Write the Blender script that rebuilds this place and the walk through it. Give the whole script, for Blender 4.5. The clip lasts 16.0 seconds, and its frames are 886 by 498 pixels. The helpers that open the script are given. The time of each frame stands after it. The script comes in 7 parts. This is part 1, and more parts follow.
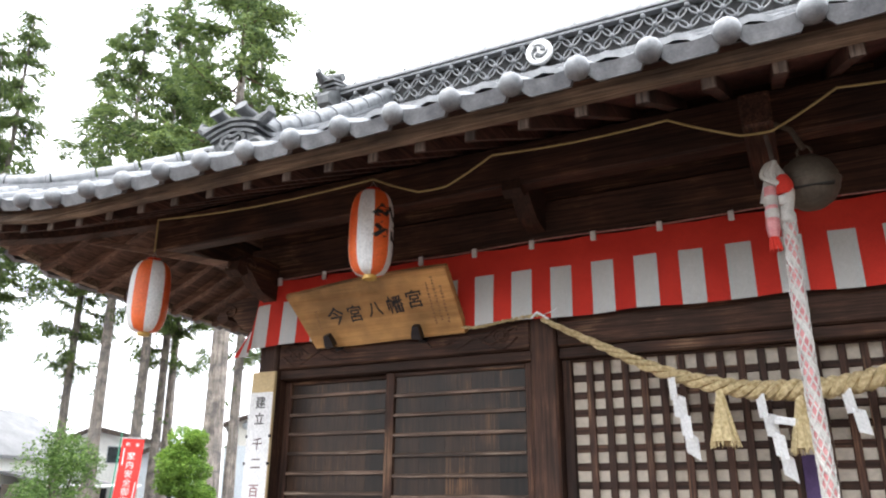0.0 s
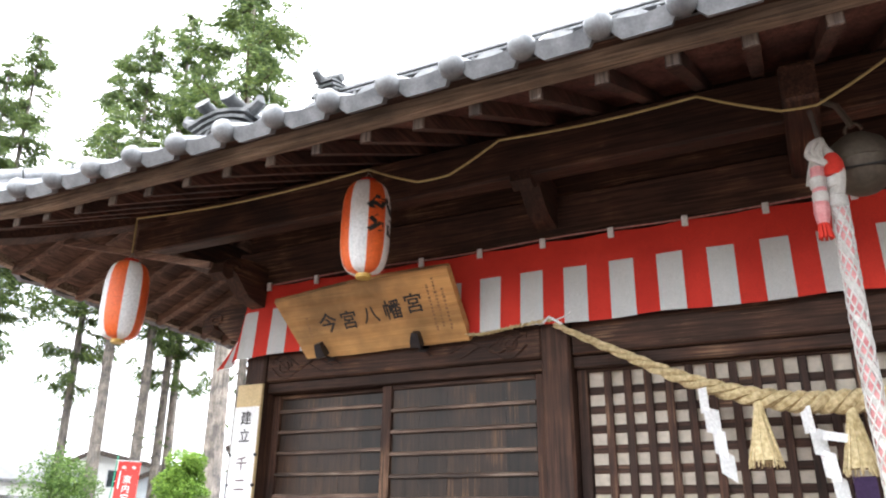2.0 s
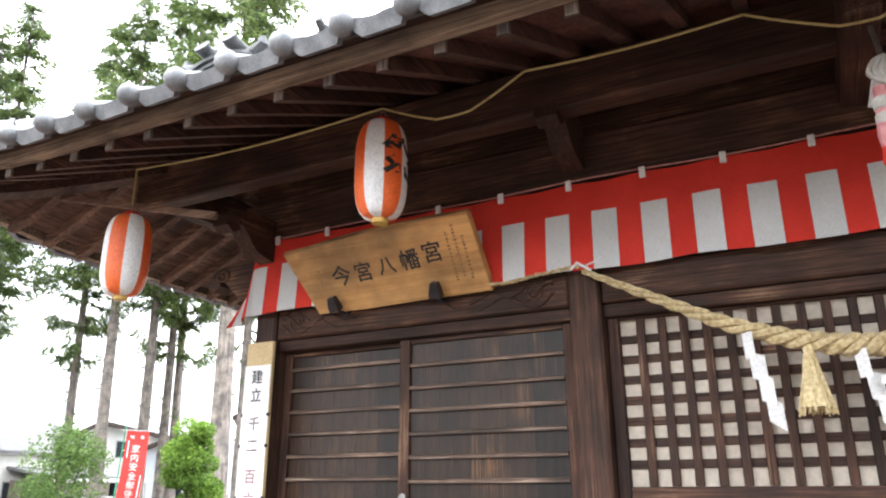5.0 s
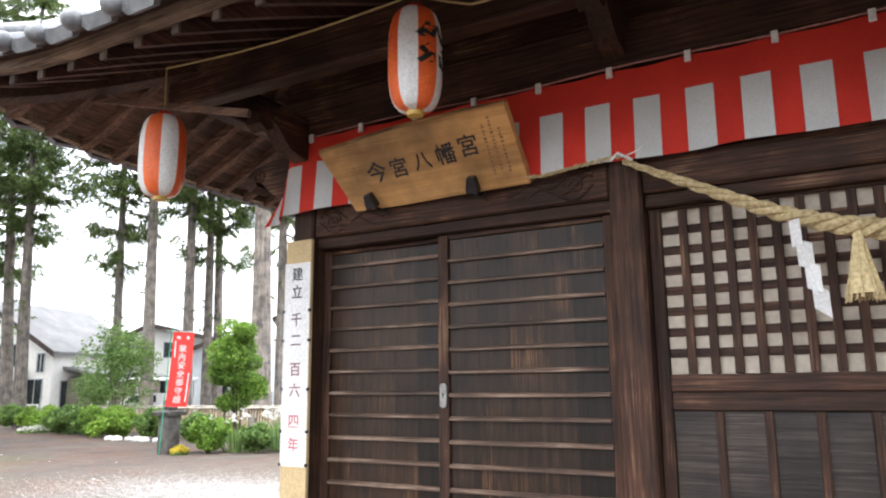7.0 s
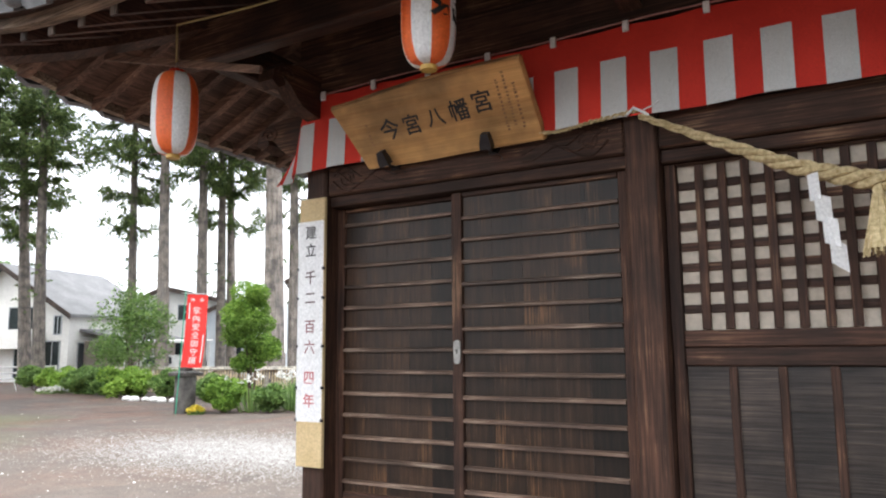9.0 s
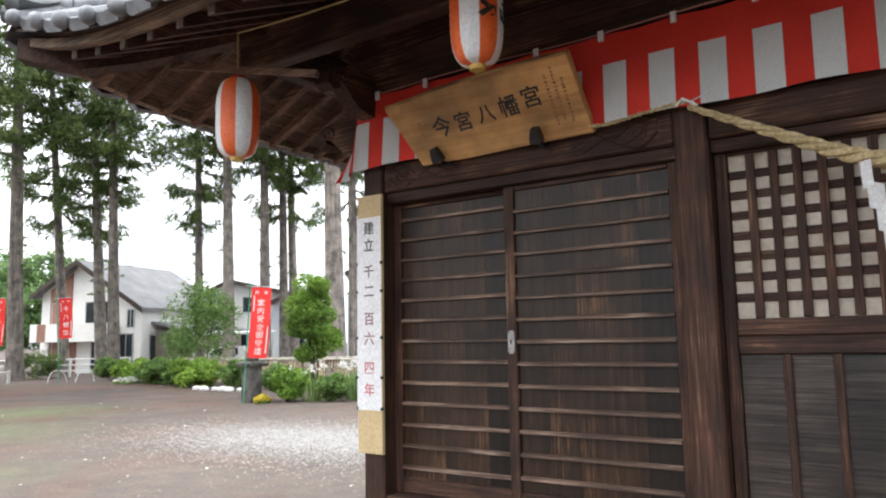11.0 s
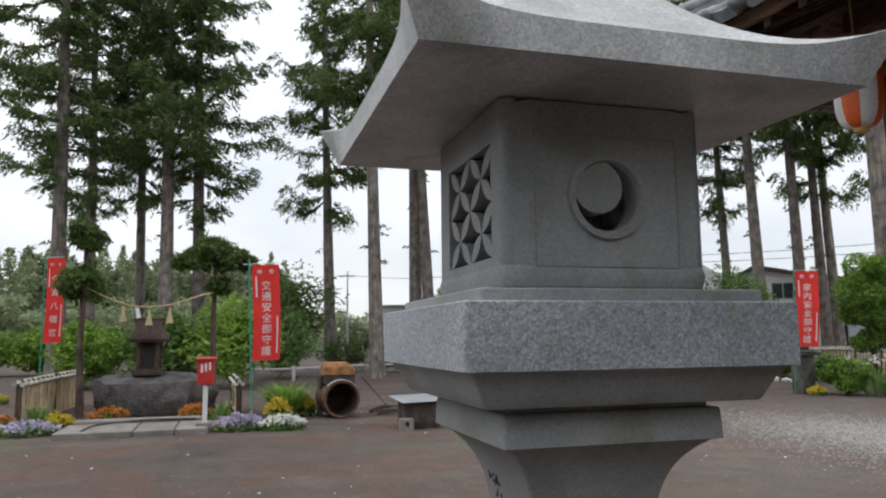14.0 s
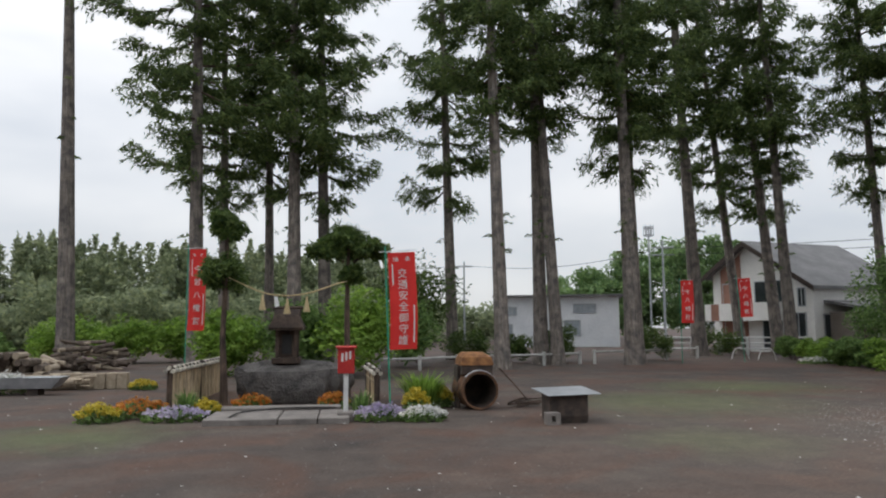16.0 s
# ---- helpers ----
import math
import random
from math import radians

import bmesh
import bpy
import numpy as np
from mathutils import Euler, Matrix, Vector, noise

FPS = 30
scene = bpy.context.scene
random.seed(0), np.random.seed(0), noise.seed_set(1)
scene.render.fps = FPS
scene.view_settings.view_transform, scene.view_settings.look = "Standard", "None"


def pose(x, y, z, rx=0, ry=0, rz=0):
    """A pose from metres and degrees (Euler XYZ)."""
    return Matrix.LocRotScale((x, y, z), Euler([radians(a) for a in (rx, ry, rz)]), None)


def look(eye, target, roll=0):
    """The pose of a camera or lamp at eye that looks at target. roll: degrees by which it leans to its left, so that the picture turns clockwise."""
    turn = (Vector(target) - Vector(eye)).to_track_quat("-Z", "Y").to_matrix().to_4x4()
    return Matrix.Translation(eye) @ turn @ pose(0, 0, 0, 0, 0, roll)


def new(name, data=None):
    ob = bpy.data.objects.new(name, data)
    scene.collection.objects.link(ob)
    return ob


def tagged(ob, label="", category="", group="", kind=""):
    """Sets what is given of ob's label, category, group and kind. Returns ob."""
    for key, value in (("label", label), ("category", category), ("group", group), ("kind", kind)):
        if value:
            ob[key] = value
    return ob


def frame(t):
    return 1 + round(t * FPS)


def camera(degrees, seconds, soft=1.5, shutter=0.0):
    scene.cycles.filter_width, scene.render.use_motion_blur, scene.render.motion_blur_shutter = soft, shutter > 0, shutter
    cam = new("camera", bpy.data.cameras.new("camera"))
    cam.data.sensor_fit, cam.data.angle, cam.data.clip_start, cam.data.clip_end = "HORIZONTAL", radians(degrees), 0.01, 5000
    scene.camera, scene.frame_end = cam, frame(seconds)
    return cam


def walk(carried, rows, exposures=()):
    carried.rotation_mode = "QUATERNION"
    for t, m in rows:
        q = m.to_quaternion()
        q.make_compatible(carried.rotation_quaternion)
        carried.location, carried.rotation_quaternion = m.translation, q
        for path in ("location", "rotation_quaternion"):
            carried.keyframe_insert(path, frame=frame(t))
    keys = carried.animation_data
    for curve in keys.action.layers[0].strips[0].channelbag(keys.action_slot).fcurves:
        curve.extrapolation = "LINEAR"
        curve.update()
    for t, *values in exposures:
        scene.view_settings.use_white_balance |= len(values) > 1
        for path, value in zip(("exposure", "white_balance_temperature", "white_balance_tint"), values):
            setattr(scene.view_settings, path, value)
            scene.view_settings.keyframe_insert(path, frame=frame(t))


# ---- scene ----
cam = camera(62.3, 16.0, 2.1)
PATH = [
    (0, (0.189, -0.061, 1.654), (-0.653, 1.632, 2.305), 0.5),
    (0.5, (0.151, 0.063, 1.659), (-0.689, 1.749, 2.332), 0.4),
    (1, (0.122, 0.171, 1.655), (-0.721, 1.848, 2.345), 0.1),
    (1.5, (0.093, 0.227, 1.653), (-0.759, 1.898, 2.347), 0.2),
    (2, (0.034, 0.289, 1.654), (-0.812, 1.956, 2.366), 0.8),
    (2.5, (-0.039, 0.352, 1.666), (-0.874, 2.02, 2.387), 1.0),
    (3, (-0.099, 0.412, 1.667), (-0.906, 2.088, 2.402), 0.6),
    (3.2, (-0.108, 0.463, 1.665), (-0.922, 2.135, 2.401), 0.1),
    (5.3, (-0.152, 0.459, 1.621), (-1.023, 2.159, 2.211), -0.2),
    (5.5, (-0.154, 0.462, 1.624), (-1.034, 2.17, 2.181), -0.3),
    (6, (-0.179, 0.471, 1.609), (-1.102, 2.183, 2.075), -0.4),
    (6.5, (-0.191, 0.479, 1.601), (-1.142, 2.19, 2.01), -0.5),
    (7, (-0.193, 0.48, 1.595), (-1.162, 2.189, 1.97), -0.5),
    (7.5, (-0.193, 0.48, 1.585), (-1.171, 2.186, 1.948), -0.4),
    (8, (-0.2, 0.487, 1.581), (-1.191, 2.192, 1.912), -0.4),
    (8.5, (-0.209, 0.488, 1.569), (-1.209, 2.194, 1.869), -0.4),
    (10.8, (-0.155, 0.41, 1.564), (-1.183, 2.112, 1.782), -0.6),
    (11, (-0.135, 0.403, 1.575), (-1.273, 2.029, 1.824), -1.0),
    (11.5, (-0.103, 0.356, 1.563), (-1.518, 1.745, 1.831), -0.9),
    (12, (-0.133, 0.289, 1.563), (-1.785, 1.389, 1.809), -1.2),
    (12.5, (-0.178, 0.191, 1.565), (-1.92, 1.144, 1.805), -0.6),
    (13, (-0.216, 0.068, 1.562), (-2.007, 0.926, 1.796), -0.6),
    (13.5, (-0.259, -0.039, 1.56), (-2.107, 0.687, 1.793), -0.7),
    (13.8, (-0.341, -0.096, 1.522), (-2.224, 0.534, 1.768), -1.4),
    (14, (-0.345, -0.125, 1.542), (-2.253, 0.426, 1.78), -0.6),
    (14.5, (-0.498, -0.212, 1.534), (-2.436, 0.227, 1.756), -0.6),
    (15, (-0.644, -0.264, 1.523), (-2.597, 0.106, 1.746), -0.4),
    (15.5, (-0.826, -0.362, 1.509), (-2.79, -0.056, 1.728), -0.5),
    (16, (-1.042, -0.499, 1.52), (-3.014, -0.243, 1.736), -0.3),
]
walk(cam, [(t, look(eye, target, roll)) for t, eye, target, roll in PATH],
     [(0.0, 1.64), (1.0, 1.84), (3.0, 2.16), (5.5, 2.05), (7.0, 1.6), (8.5, 1.34), (11.0, 1.18), (11.5, 0.64), (12.0, 0.05), (12.5, -0.35), (13.0, -0.14), (14.0, -0.16), (15.0, -0.42), (16.0, -0.48)])

# ---- world, sun and exposure ----
world = bpy.data.worlds.new("sky")
scene.world = world
world.use_nodes = True
wn, wl = world.node_tree.nodes, world.node_tree.links
wn.clear()
w_out = wn.new("ShaderNodeOutputWorld")
sky = wn.new("ShaderNodeTexSky")
sky.sky_type, sky.sun_disc = "NISHITA", False
sky.sun_elevation, sky.sun_rotation = radians(58), radians(200)
sky_bg = wn.new("ShaderNodeBackground")
sky_bg.inputs[1].default_value = 0.12
cloud_bg = wn.new("ShaderNodeBackground")
cloud_bg.inputs[1].default_value = 1.0
w_coord = wn.new("ShaderNodeTexCoord")
w_map = wn.new("ShaderNodeMapping")
w_map.inputs["Scale"].default_value = (1.0, 1.0, 3.2)
w_noise = wn.new("ShaderNodeTexNoise")
w_noise.inputs["Scale"].default_value, w_noise.inputs["Detail"].default_value = 2.2, 5.0
w_ramp = wn.new("ShaderNodeValToRGB")
w_ramp.color_ramp.elements[0].position, w_ramp.color_ramp.elements[1].position = 0.3, 0.72
w_ramp.color_ramp.elements[0].color = (0.92, 0.98, 1.07, 1)
w_ramp.color_ramp.elements[1].color = (1.38, 1.39, 1.41, 1)
w_mix = wn.new("ShaderNodeMixShader")
w_mix.inputs[0].default_value = 0.86
wl.new(w_coord.outputs["Generated"], w_map.inputs[0])
wl.new(w_map.outputs[0], w_noise.inputs["Vector"])
wl.new(w_noise.outputs["Fac"], w_ramp.inputs[0])
# an overcast sky is brighter overhead than at the horizon
w_split, w_rise = wn.new("ShaderNodeSeparateXYZ"), wn.new("ShaderNodeMapRange")
w_rise.inputs[1].default_value, w_rise.inputs[2].default_value, w_rise.inputs[3].default_value, w_rise.inputs[4].default_value = 0.0, 1.0, 0.86, 1.85
w_scale = wn.new("ShaderNodeVectorMath")
w_scale.operation = "SCALE"
wl.new(w_coord.outputs["Generated"], w_split.inputs[0])
wl.new(w_split.outputs["Z"], w_rise.inputs[0])
wl.new(w_ramp.outputs[0], w_scale.inputs[0])
wl.new(w_rise.outputs[0], w_scale.inputs["Scale"])
wl.new(w_scale.outputs[0], cloud_bg.inputs[0])
wl.new(sky.outputs[0], sky_bg.inputs[0])
wl.new(sky_bg.outputs[0], w_mix.inputs[1])
wl.new(cloud_bg.outputs[0], w_mix.inputs[2])
wl.new(w_mix.outputs[0], w_out.inputs[0])
sun = new("sun", bpy.data.lights.new("sun", "SUN"))
sun.data.energy, sun.data.angle, sun.data.color = 0.9, radians(24), (1.0, 0.97, 0.92)
sun.matrix_world = look((0, 0, 40), (12.0, 20.0, 0.0))


# ---- building helpers ----
class G:
    """Gathers vertices and faces of one mesh."""

    def __init__(self):
        self.v, self.f = [], []

    def add(self, verts, faces, m=None):
        k = len(self.v)
        self.v += [tuple(m @ Vector(p)) for p in verts] if m is not None else [tuple(p) for p in verts]
        self.f += [tuple(i + k for i in f) for f in faces]
        return self

    def box(self, x0, x1, y0, y1, z0, z1, b=0.0, m=None):
        """A box between two corners with edges cut by b."""
        if x1 < x0: x0, x1 = x1, x0
        if y1 < y0: y0, y1 = y1, y0
        if z1 < z0: z0, z1 = z1, z0
        if b <= 0:
            vs = [(x, y, z) for x in (x0, x1) for y in (y0, y1) for z in (z0, z1)]
            return self.add(vs, [(0, 1, 3, 2), (4, 6, 7, 5), (0, 4, 5, 1), (2, 3, 7, 6), (0, 2, 6, 4), (1, 5, 7, 3)], m)
        b = min(b, (x1 - x0) * 0.45, (y1 - y0) * 0.45, (z1 - z0) * 0.45)
        vs, ix = [], {}
        for sx in (0, 1):
            for sy in (0, 1):
                for sz in (0, 1):
                    c = (x1 if sx else x0, y1 if sy else y0, z1 if sz else z0)
                    s = (-1 if sx else 1, -1 if sy else 1, -1 if sz else 1)
                    for a in range(3):
                        ix[(sx, sy, sz, a)] = len(vs)
                        vs.append(tuple(c[i] + (0 if i == a else s[i] * b) for i in range(3)))
        fs = []
        for a in range(3):
            o = [i for i in range(3) if i != a]
            for s in (0, 1):
                ring = []
                for p, q in ((0, 0), (1, 0), (1, 1), (0, 1)):
                    key = [0, 0, 0]
                    key[a], key[o[0]], key[o[1]] = s, p, q
                    ring.append(ix[(*key, a)])
                fs.append(tuple(ring))
            for p in (0, 1):
                for q in (0, 1):
                    k0, k1 = [0, 0, 0], [0, 0, 0]
                    k0[a], k1[a] = 0, 1
                    k0[o[0]] = k1[o[0]] = p
                    k0[o[1]] = k1[o[1]] = q
                    fs.append((ix[(*k0, o[0])], ix[(*k1, o[0])], ix[(*k1, o[1])], ix[(*k0, o[1])]))
        for sx in (0, 1):
            for sy in (0, 1):
                for sz in (0, 1):
                    fs.append(tuple(ix[(sx, sy, sz, a)] for a in range(3)))
        return self.add(vs, fs, m)

    def tube(self, pts, radii, n=8, caps=True, m=None):
        """A round tube along points; radii is a number or one a point."""
        pts = [Vector(p) for p in pts]
        if not hasattr(radii, "__len__"): radii = [radii] * len(pts)
        vs, fs, up = [], [], Vector((0.3, 0.2, 1)).normalized()
        for i, p in enumerate(pts):
            d = (pts[min(i + 1, len(pts) - 1)] - pts[max(i - 1, 0)]).normalized()
            side = d.cross(up)
            if side.length < 0.05: side = d.cross(Vector((1, 0.1, 0)))
            side.normalize()
            other = side.cross(d)
            up = other if other.length > 0.1 else up
            for j in range(n):
                a = 2 * math.pi * j / n
                vs.append(p + (side * math.cos(a) + other * math.sin(a)) * radii[i])
        for i in range(len(pts) - 1):
            for j in range(n):
                fs.append((i * n + j, i * n + (j + 1) % n, (i + 1) * n + (j + 1) % n, (i + 1) * n + j))
        if caps:
            fs.append(tuple(range(n - 1, -1, -1)))
            fs.append(tuple((len(pts) - 1) * n + j for j in range(n)))
        return self.add(vs, fs, m)

    def lathe(self, prof, n=24, m=None, caps=True):
        """Turns (radius, height) pairs round z."""
        vs, fs = [], []
        for r, z in prof:
            for j in range(n):
                a = 2 * math.pi * j / n
                vs.append((r * math.cos(a), r * math.sin(a), z))
        for i in range(len(prof) - 1):
            for j in range(n):
                fs.append((i * n + j, i * n + (j + 1) % n, (i + 1) * n + (j + 1) % n, (i + 1) * n + j))
        if caps:
            fs.append(tuple(range(n - 1, -1, -1)))
            fs.append(tuple((len(prof) - 1) * n + j for j in range(n)))
        return self.add(vs, fs, m)

    def prism(self, outline, d, m=None):
        """An outline in x, z pushed from y = 0 to y = d."""
        n = len(outline)
        vs = [(x, 0, z) for x, z in outline] + [(x, d, z) for x, z in outline]
        fs = [tuple(range(n)), tuple(range(2 * n - 1, n - 1, -1))]
        fs += [(i, n + i, n + (i + 1) % n, (i + 1) % n) for i in range(n)]
        return self.add(vs, fs, m)

    def rings(self, loops, caps=True, m=None):
        """Joins loops of equal length."""
        n = len(loops[0])
        vs = [p for l in loops for p in l]
        fs = [(i * n + j, i * n + (j + 1) % n, (i + 1) * n + (j + 1) % n, (i + 1) * n + j) for i in range(len(loops) - 1) for j in range(n)]
        if caps:
            fs.append(tuple(range(n - 1, -1, -1)))
            fs.append(tuple((len(loops) - 1) * n + j for j in range(n)))
        return self.add(vs, fs, m)

    def ball(self, c, r, n=12, squash=1.0, m=None):
        prof = [(max(r * math.sin(math.pi * i / (n // 2)), 1e-4), -r * squash * math.cos(math.pi * i / (n // 2))) for i in range(n // 2 + 1)]
        mm = Matrix.Translation(c)
        return self.lathe(prof, n, (m @ mm) if m is not None else mm)

    def grid(self, fn, nu, nv):
        vs = [fn(i / nu, j / nv) for i in range(nu + 1) for j in range(nv + 1)]
        fs = [(i * (nv + 1) + j, (i + 1) * (nv + 1) + j, (i + 1) * (nv + 1) + j + 1, i * (nv + 1) + j + 1) for i in range(nu) for j in range(nv)]
        return self.add(vs, fs)

    def mesh(self, name, mat, shift=None, smooth=35, fix=True):
        me = bpy.data.meshes.new(name)
        vs = self.v if shift is None else [(p[0] - shift[0], p[1] - shift[1], p[2] - shift[2]) for p in self.v]
        me.from_pydata(vs, [], self.f)
        if fix:
            b = bmesh.new()
            b.from_mesh(me)
            bmesh.ops.recalc_face_normals(b, faces=b.faces)
            b.to_mesh(me)
            b.free()
        me.materials.append(mat)
        if smooth:
            me.shade_smooth()
            me.set_sharp_from_angle(angle=radians(smooth))
        return me


BASE = {}


def thing(name, at, label="", category="", group="", kind=""):
    """An Empty at the base of a thing."""
    ob = new(name)
    ob.empty_display_size = 0.1
    ob.location = at
    BASE[ob] = Vector(at)
    return tagged(ob, label, category, group, kind)


def part(name, g, mat, parent, label="", smooth=35, kind="", fix=True):
    """Links a gathered mesh, in world metres, as one part of a thing."""
    at = BASE[parent]
    ob = new(name, g.mesh(name, mat, at, smooth, fix))
    ob.parent = parent
    BASE[ob] = at
    return tagged(ob, label, kind=kind)


def solo(name, g, mat, label="", category="", group="", kind="", smooth=35, at=(0, 0, 0), fix=True):
    """A thing that is one mesh."""
    ob = new(name, g.mesh(name, mat, at, smooth, fix))
    ob.location = at
    BASE[ob] = Vector(at)
    return tagged(ob, label, category, group, kind)


def piece(name, me, parent, m, label=""):
    """One of many alike parts that share a mesh; m is its pose in the world."""
    ob = new(name, me)
    ob.parent = parent
    ob.matrix_basis = Matrix.Translation(-BASE[parent]) @ m
    BASE[ob] = BASE[parent]
    return tagged(ob, label)


def solid_text(words, size, depth=0.0, bold=0.0):
    """The mesh of a line of writing, centred on x and y, lying in its xy plane."""
    cu = bpy.data.curves.new("writing", "FONT")
    cu.body, cu.size, cu.extrude, cu.align_x, cu.align_y, cu.resolution_u = words, size, depth, "CENTER", "CENTER", 3
    cu.offset = bold * size
    ob = bpy.data.objects.new("writing", cu)
    scene.collection.objects.link(ob)
    bpy.context.view_layer.update()
    me = bpy.data.meshes.new_from_object(ob.evaluated_get(bpy.context.evaluated_depsgraph_get()))
    bpy.data.objects.remove(ob)
    return me


def writing(name, words, size, mat, parent, m, label="", depth=0.0006, bold=0.0):
    me = solid_text(words, size, depth, bold)
    me.materials.clear()
    me.materials.append(mat)
    return piece(name, me, parent, m, label)


# ---- materials ----
def nodes_of(name):
    mat = bpy.data.materials.new(name)
    mat.use_nodes = True
    nt = mat.node_tree
    return mat, nt.nodes, nt.links, nt.nodes["Principled BSDF"]


def ramp(n, l, src, stops):
    r = n.new("ShaderNodeValToRGB")
    e = r.color_ramp.elements
    e[0].position, e[0].color = stops[0][0], (*stops[0][1], 1)
    e[1].position, e[1].color = stops[-1][0], (*stops[-1][1], 1)
    for p, c in stops[1:-1]:
        k = e.new(p)
        k.color = (*c, 1)
    l.new(src, r.inputs[0])
    return r.outputs[0]


def shifted(n, l, scale=(1, 1, 1)):
    """Object coordinates, moved by chance from piece to piece."""
    co, info, mp = n.new("ShaderNodeTexCoord"), n.new("ShaderNodeObjectInfo"), n.new("ShaderNodeMapping")
    mul = n.new("ShaderNodeMath")
    mul.operation = "MULTIPLY"
    mul.inputs[1].default_value = 37.0
    l.new(info.outputs["Random"], mul.inputs[0])
    l.new(co.outputs["Object"], mp.inputs["Vector"])
    l.new(mul.outputs[0], mp.inputs["Location"])
    mp.inputs["Scale"].default_value = scale
    return mp.outputs[0], info.outputs["Random"]


def noise_tex(n, l, vec, scale, detail=4, rough=0.55, distort=0.0):
    t = n.new("ShaderNodeTexNoise")
    t.inputs["Scale"].default_value, t.inputs["Detail"].default_value = scale, detail
    t.inputs["Roughness"].default_value, t.inputs["Distortion"].default_value = rough, distort
    l.new(vec, t.inputs["Vector"])
    return t.outputs["Fac"]


def mixed(n, l, fac, a, b, kind="MIX"):
    m = n.new("ShaderNodeMix")
    m.data_type, m.blend_type = "RGBA", kind
    for val, sock in ((fac, m.inputs[0]), (a, m.inputs[6]), (b, m.inputs[7])):
        if isinstance(val, (int, float)): sock.default_value = val
        elif isinstance(val, tuple): sock.default_value = (*val, 1)
        else: l.new(val, sock)
    return m.outputs[2]


def bumped(n, l, bsdf, height, strength, dist):
    b = n.new("ShaderNodeBump")
    b.inputs["Strength"].default_value, b.inputs["Distance"].default_value = strength, dist
    l.new(height, b.inputs["Height"])
    l.new(b.outputs[0], bsdf.inputs["Normal"])


def surface(name, dark, light, scale=8.0, fine=60.0, rough=0.7, metal=0.0, bump=0.3, dist=0.004, piece_var=0.12, trans=0.0, spec=0.5):
    """A matt surface with stains, grain and relief."""
    mat, n, l, p = nodes_of(name)
    vec, rnd = shifted(n, l)
    a, b = noise_tex(n, l, vec, scale, 5), noise_tex(n, l, vec, fine, 3)
    col = ramp(n, l, a, [(0.3, dark), (0.7, light)])
    grain = ramp(n, l, b, [(0.25, (0.78, 0.78, 0.78)), (0.75, (1.15, 1.15, 1.15))])
    col = mixed(n, l, 1.0, col, grain, "MULTIPLY")
    tone = ramp(n, l, rnd, [(0.0, (1 - piece_var,) * 3), (1.0, (1 + piece_var,) * 3)])
    col = mixed(n, l, 1.0, col, tone, "MULTIPLY")
    l.new(col, p.inputs["Base Color"])
    p.inputs["Roughness"].default_value, p.inputs["Metallic"].default_value = rough, metal
    p.inputs["Specular IOR Level"].default_value = spec
    if trans:
        p.inputs["Transmission Weight"].default_value = 0.0
        p.inputs["Subsurface Weight"].default_value = trans
        p.inputs["Subsurface Radius"].default_value = (0.02, 0.02, 0.02)
    bumped(n, l, p, b, bump, dist)
    return mat


def timber(name, dark, light, worn, axis, scale=1.0, rough=0.72, wear=0.62, piece_var=0.2, fibres=1.0):
    """Weathered wood with its grain along an axis: x, y or z."""
    mat, n, l, p = nodes_of(name)
    s = {"x": (1.2, 22, 22), "y": (22, 1.2, 22), "z": (22, 22, 1.2)}[axis]
    fine_s = {"x": (3, 130, 130), "y": (130, 3, 130), "z": (130, 130, 3)}[axis]
    vec, rnd = shifted(n, l, tuple(k * scale for k in s))
    vec2, _ = shifted(n, l, (1, 1, 1))
    vec3, _ = shifted(n, l, fine_s)
    grain = noise_tex(n, l, vec, 2.6, 6, 0.6, 0.6)
    fibre = noise_tex(n, l, vec3, 1.0, 4, 0.65, 0.3)
    blot = noise_tex(n, l, vec2, 3.0, 5)
    col = ramp(n, l, grain, [(0.32, dark), (0.62, light)])
    stain = ramp(n, l, blot, [(0.34, (0.52, 0.52, 0.54)), (0.66, (1.3, 1.24, 1.17))])
    col = mixed(n, l, 1.0, col, stain, "MULTIPLY")
    lines = ramp(n, l, fibre, [(0.36, (1 - 0.5 * fibres,) * 3), (0.5, (1 - 0.04 * fibres,) * 3), (0.66, (1 + 0.42 * fibres, 1 + 0.4 * fibres, 1 + 0.37 * fibres))])
    col = mixed(n, l, 1.0, col, lines, "MULTIPLY")
    tone = ramp(n, l, rnd, [(0.0, (1 - piece_var,) * 3), (1.0, (1 + piece_var,) * 3)])
    col = mixed(n, l, 1.0, col, tone, "MULTIPLY")
    mul = n.new("ShaderNodeMath")
    mul.operation = "MULTIPLY"
    l.new(fibre, mul.inputs[0])
    l.new(blot, mul.inputs[1])
    where = ramp(n, l, mul.outputs[0], [(wear * 0.52, (0, 0, 0)), (wear * 0.75, (1, 1, 1))])
    col = mixed(n, l, where, col, worn)
    l.new(col, p.inputs["Base Color"])
    p.inputs["Roughness"].default_value = rough
    p.inputs["Specular IOR Level"].default_value = 0.35
    both = n.new("ShaderNodeMath")
    l.new(grain, both.inputs[0])
    l.new(fibre, both.inputs[1])
    bumped(n, l, p, both.outputs[0], 0.5, 0.004)
    return mat


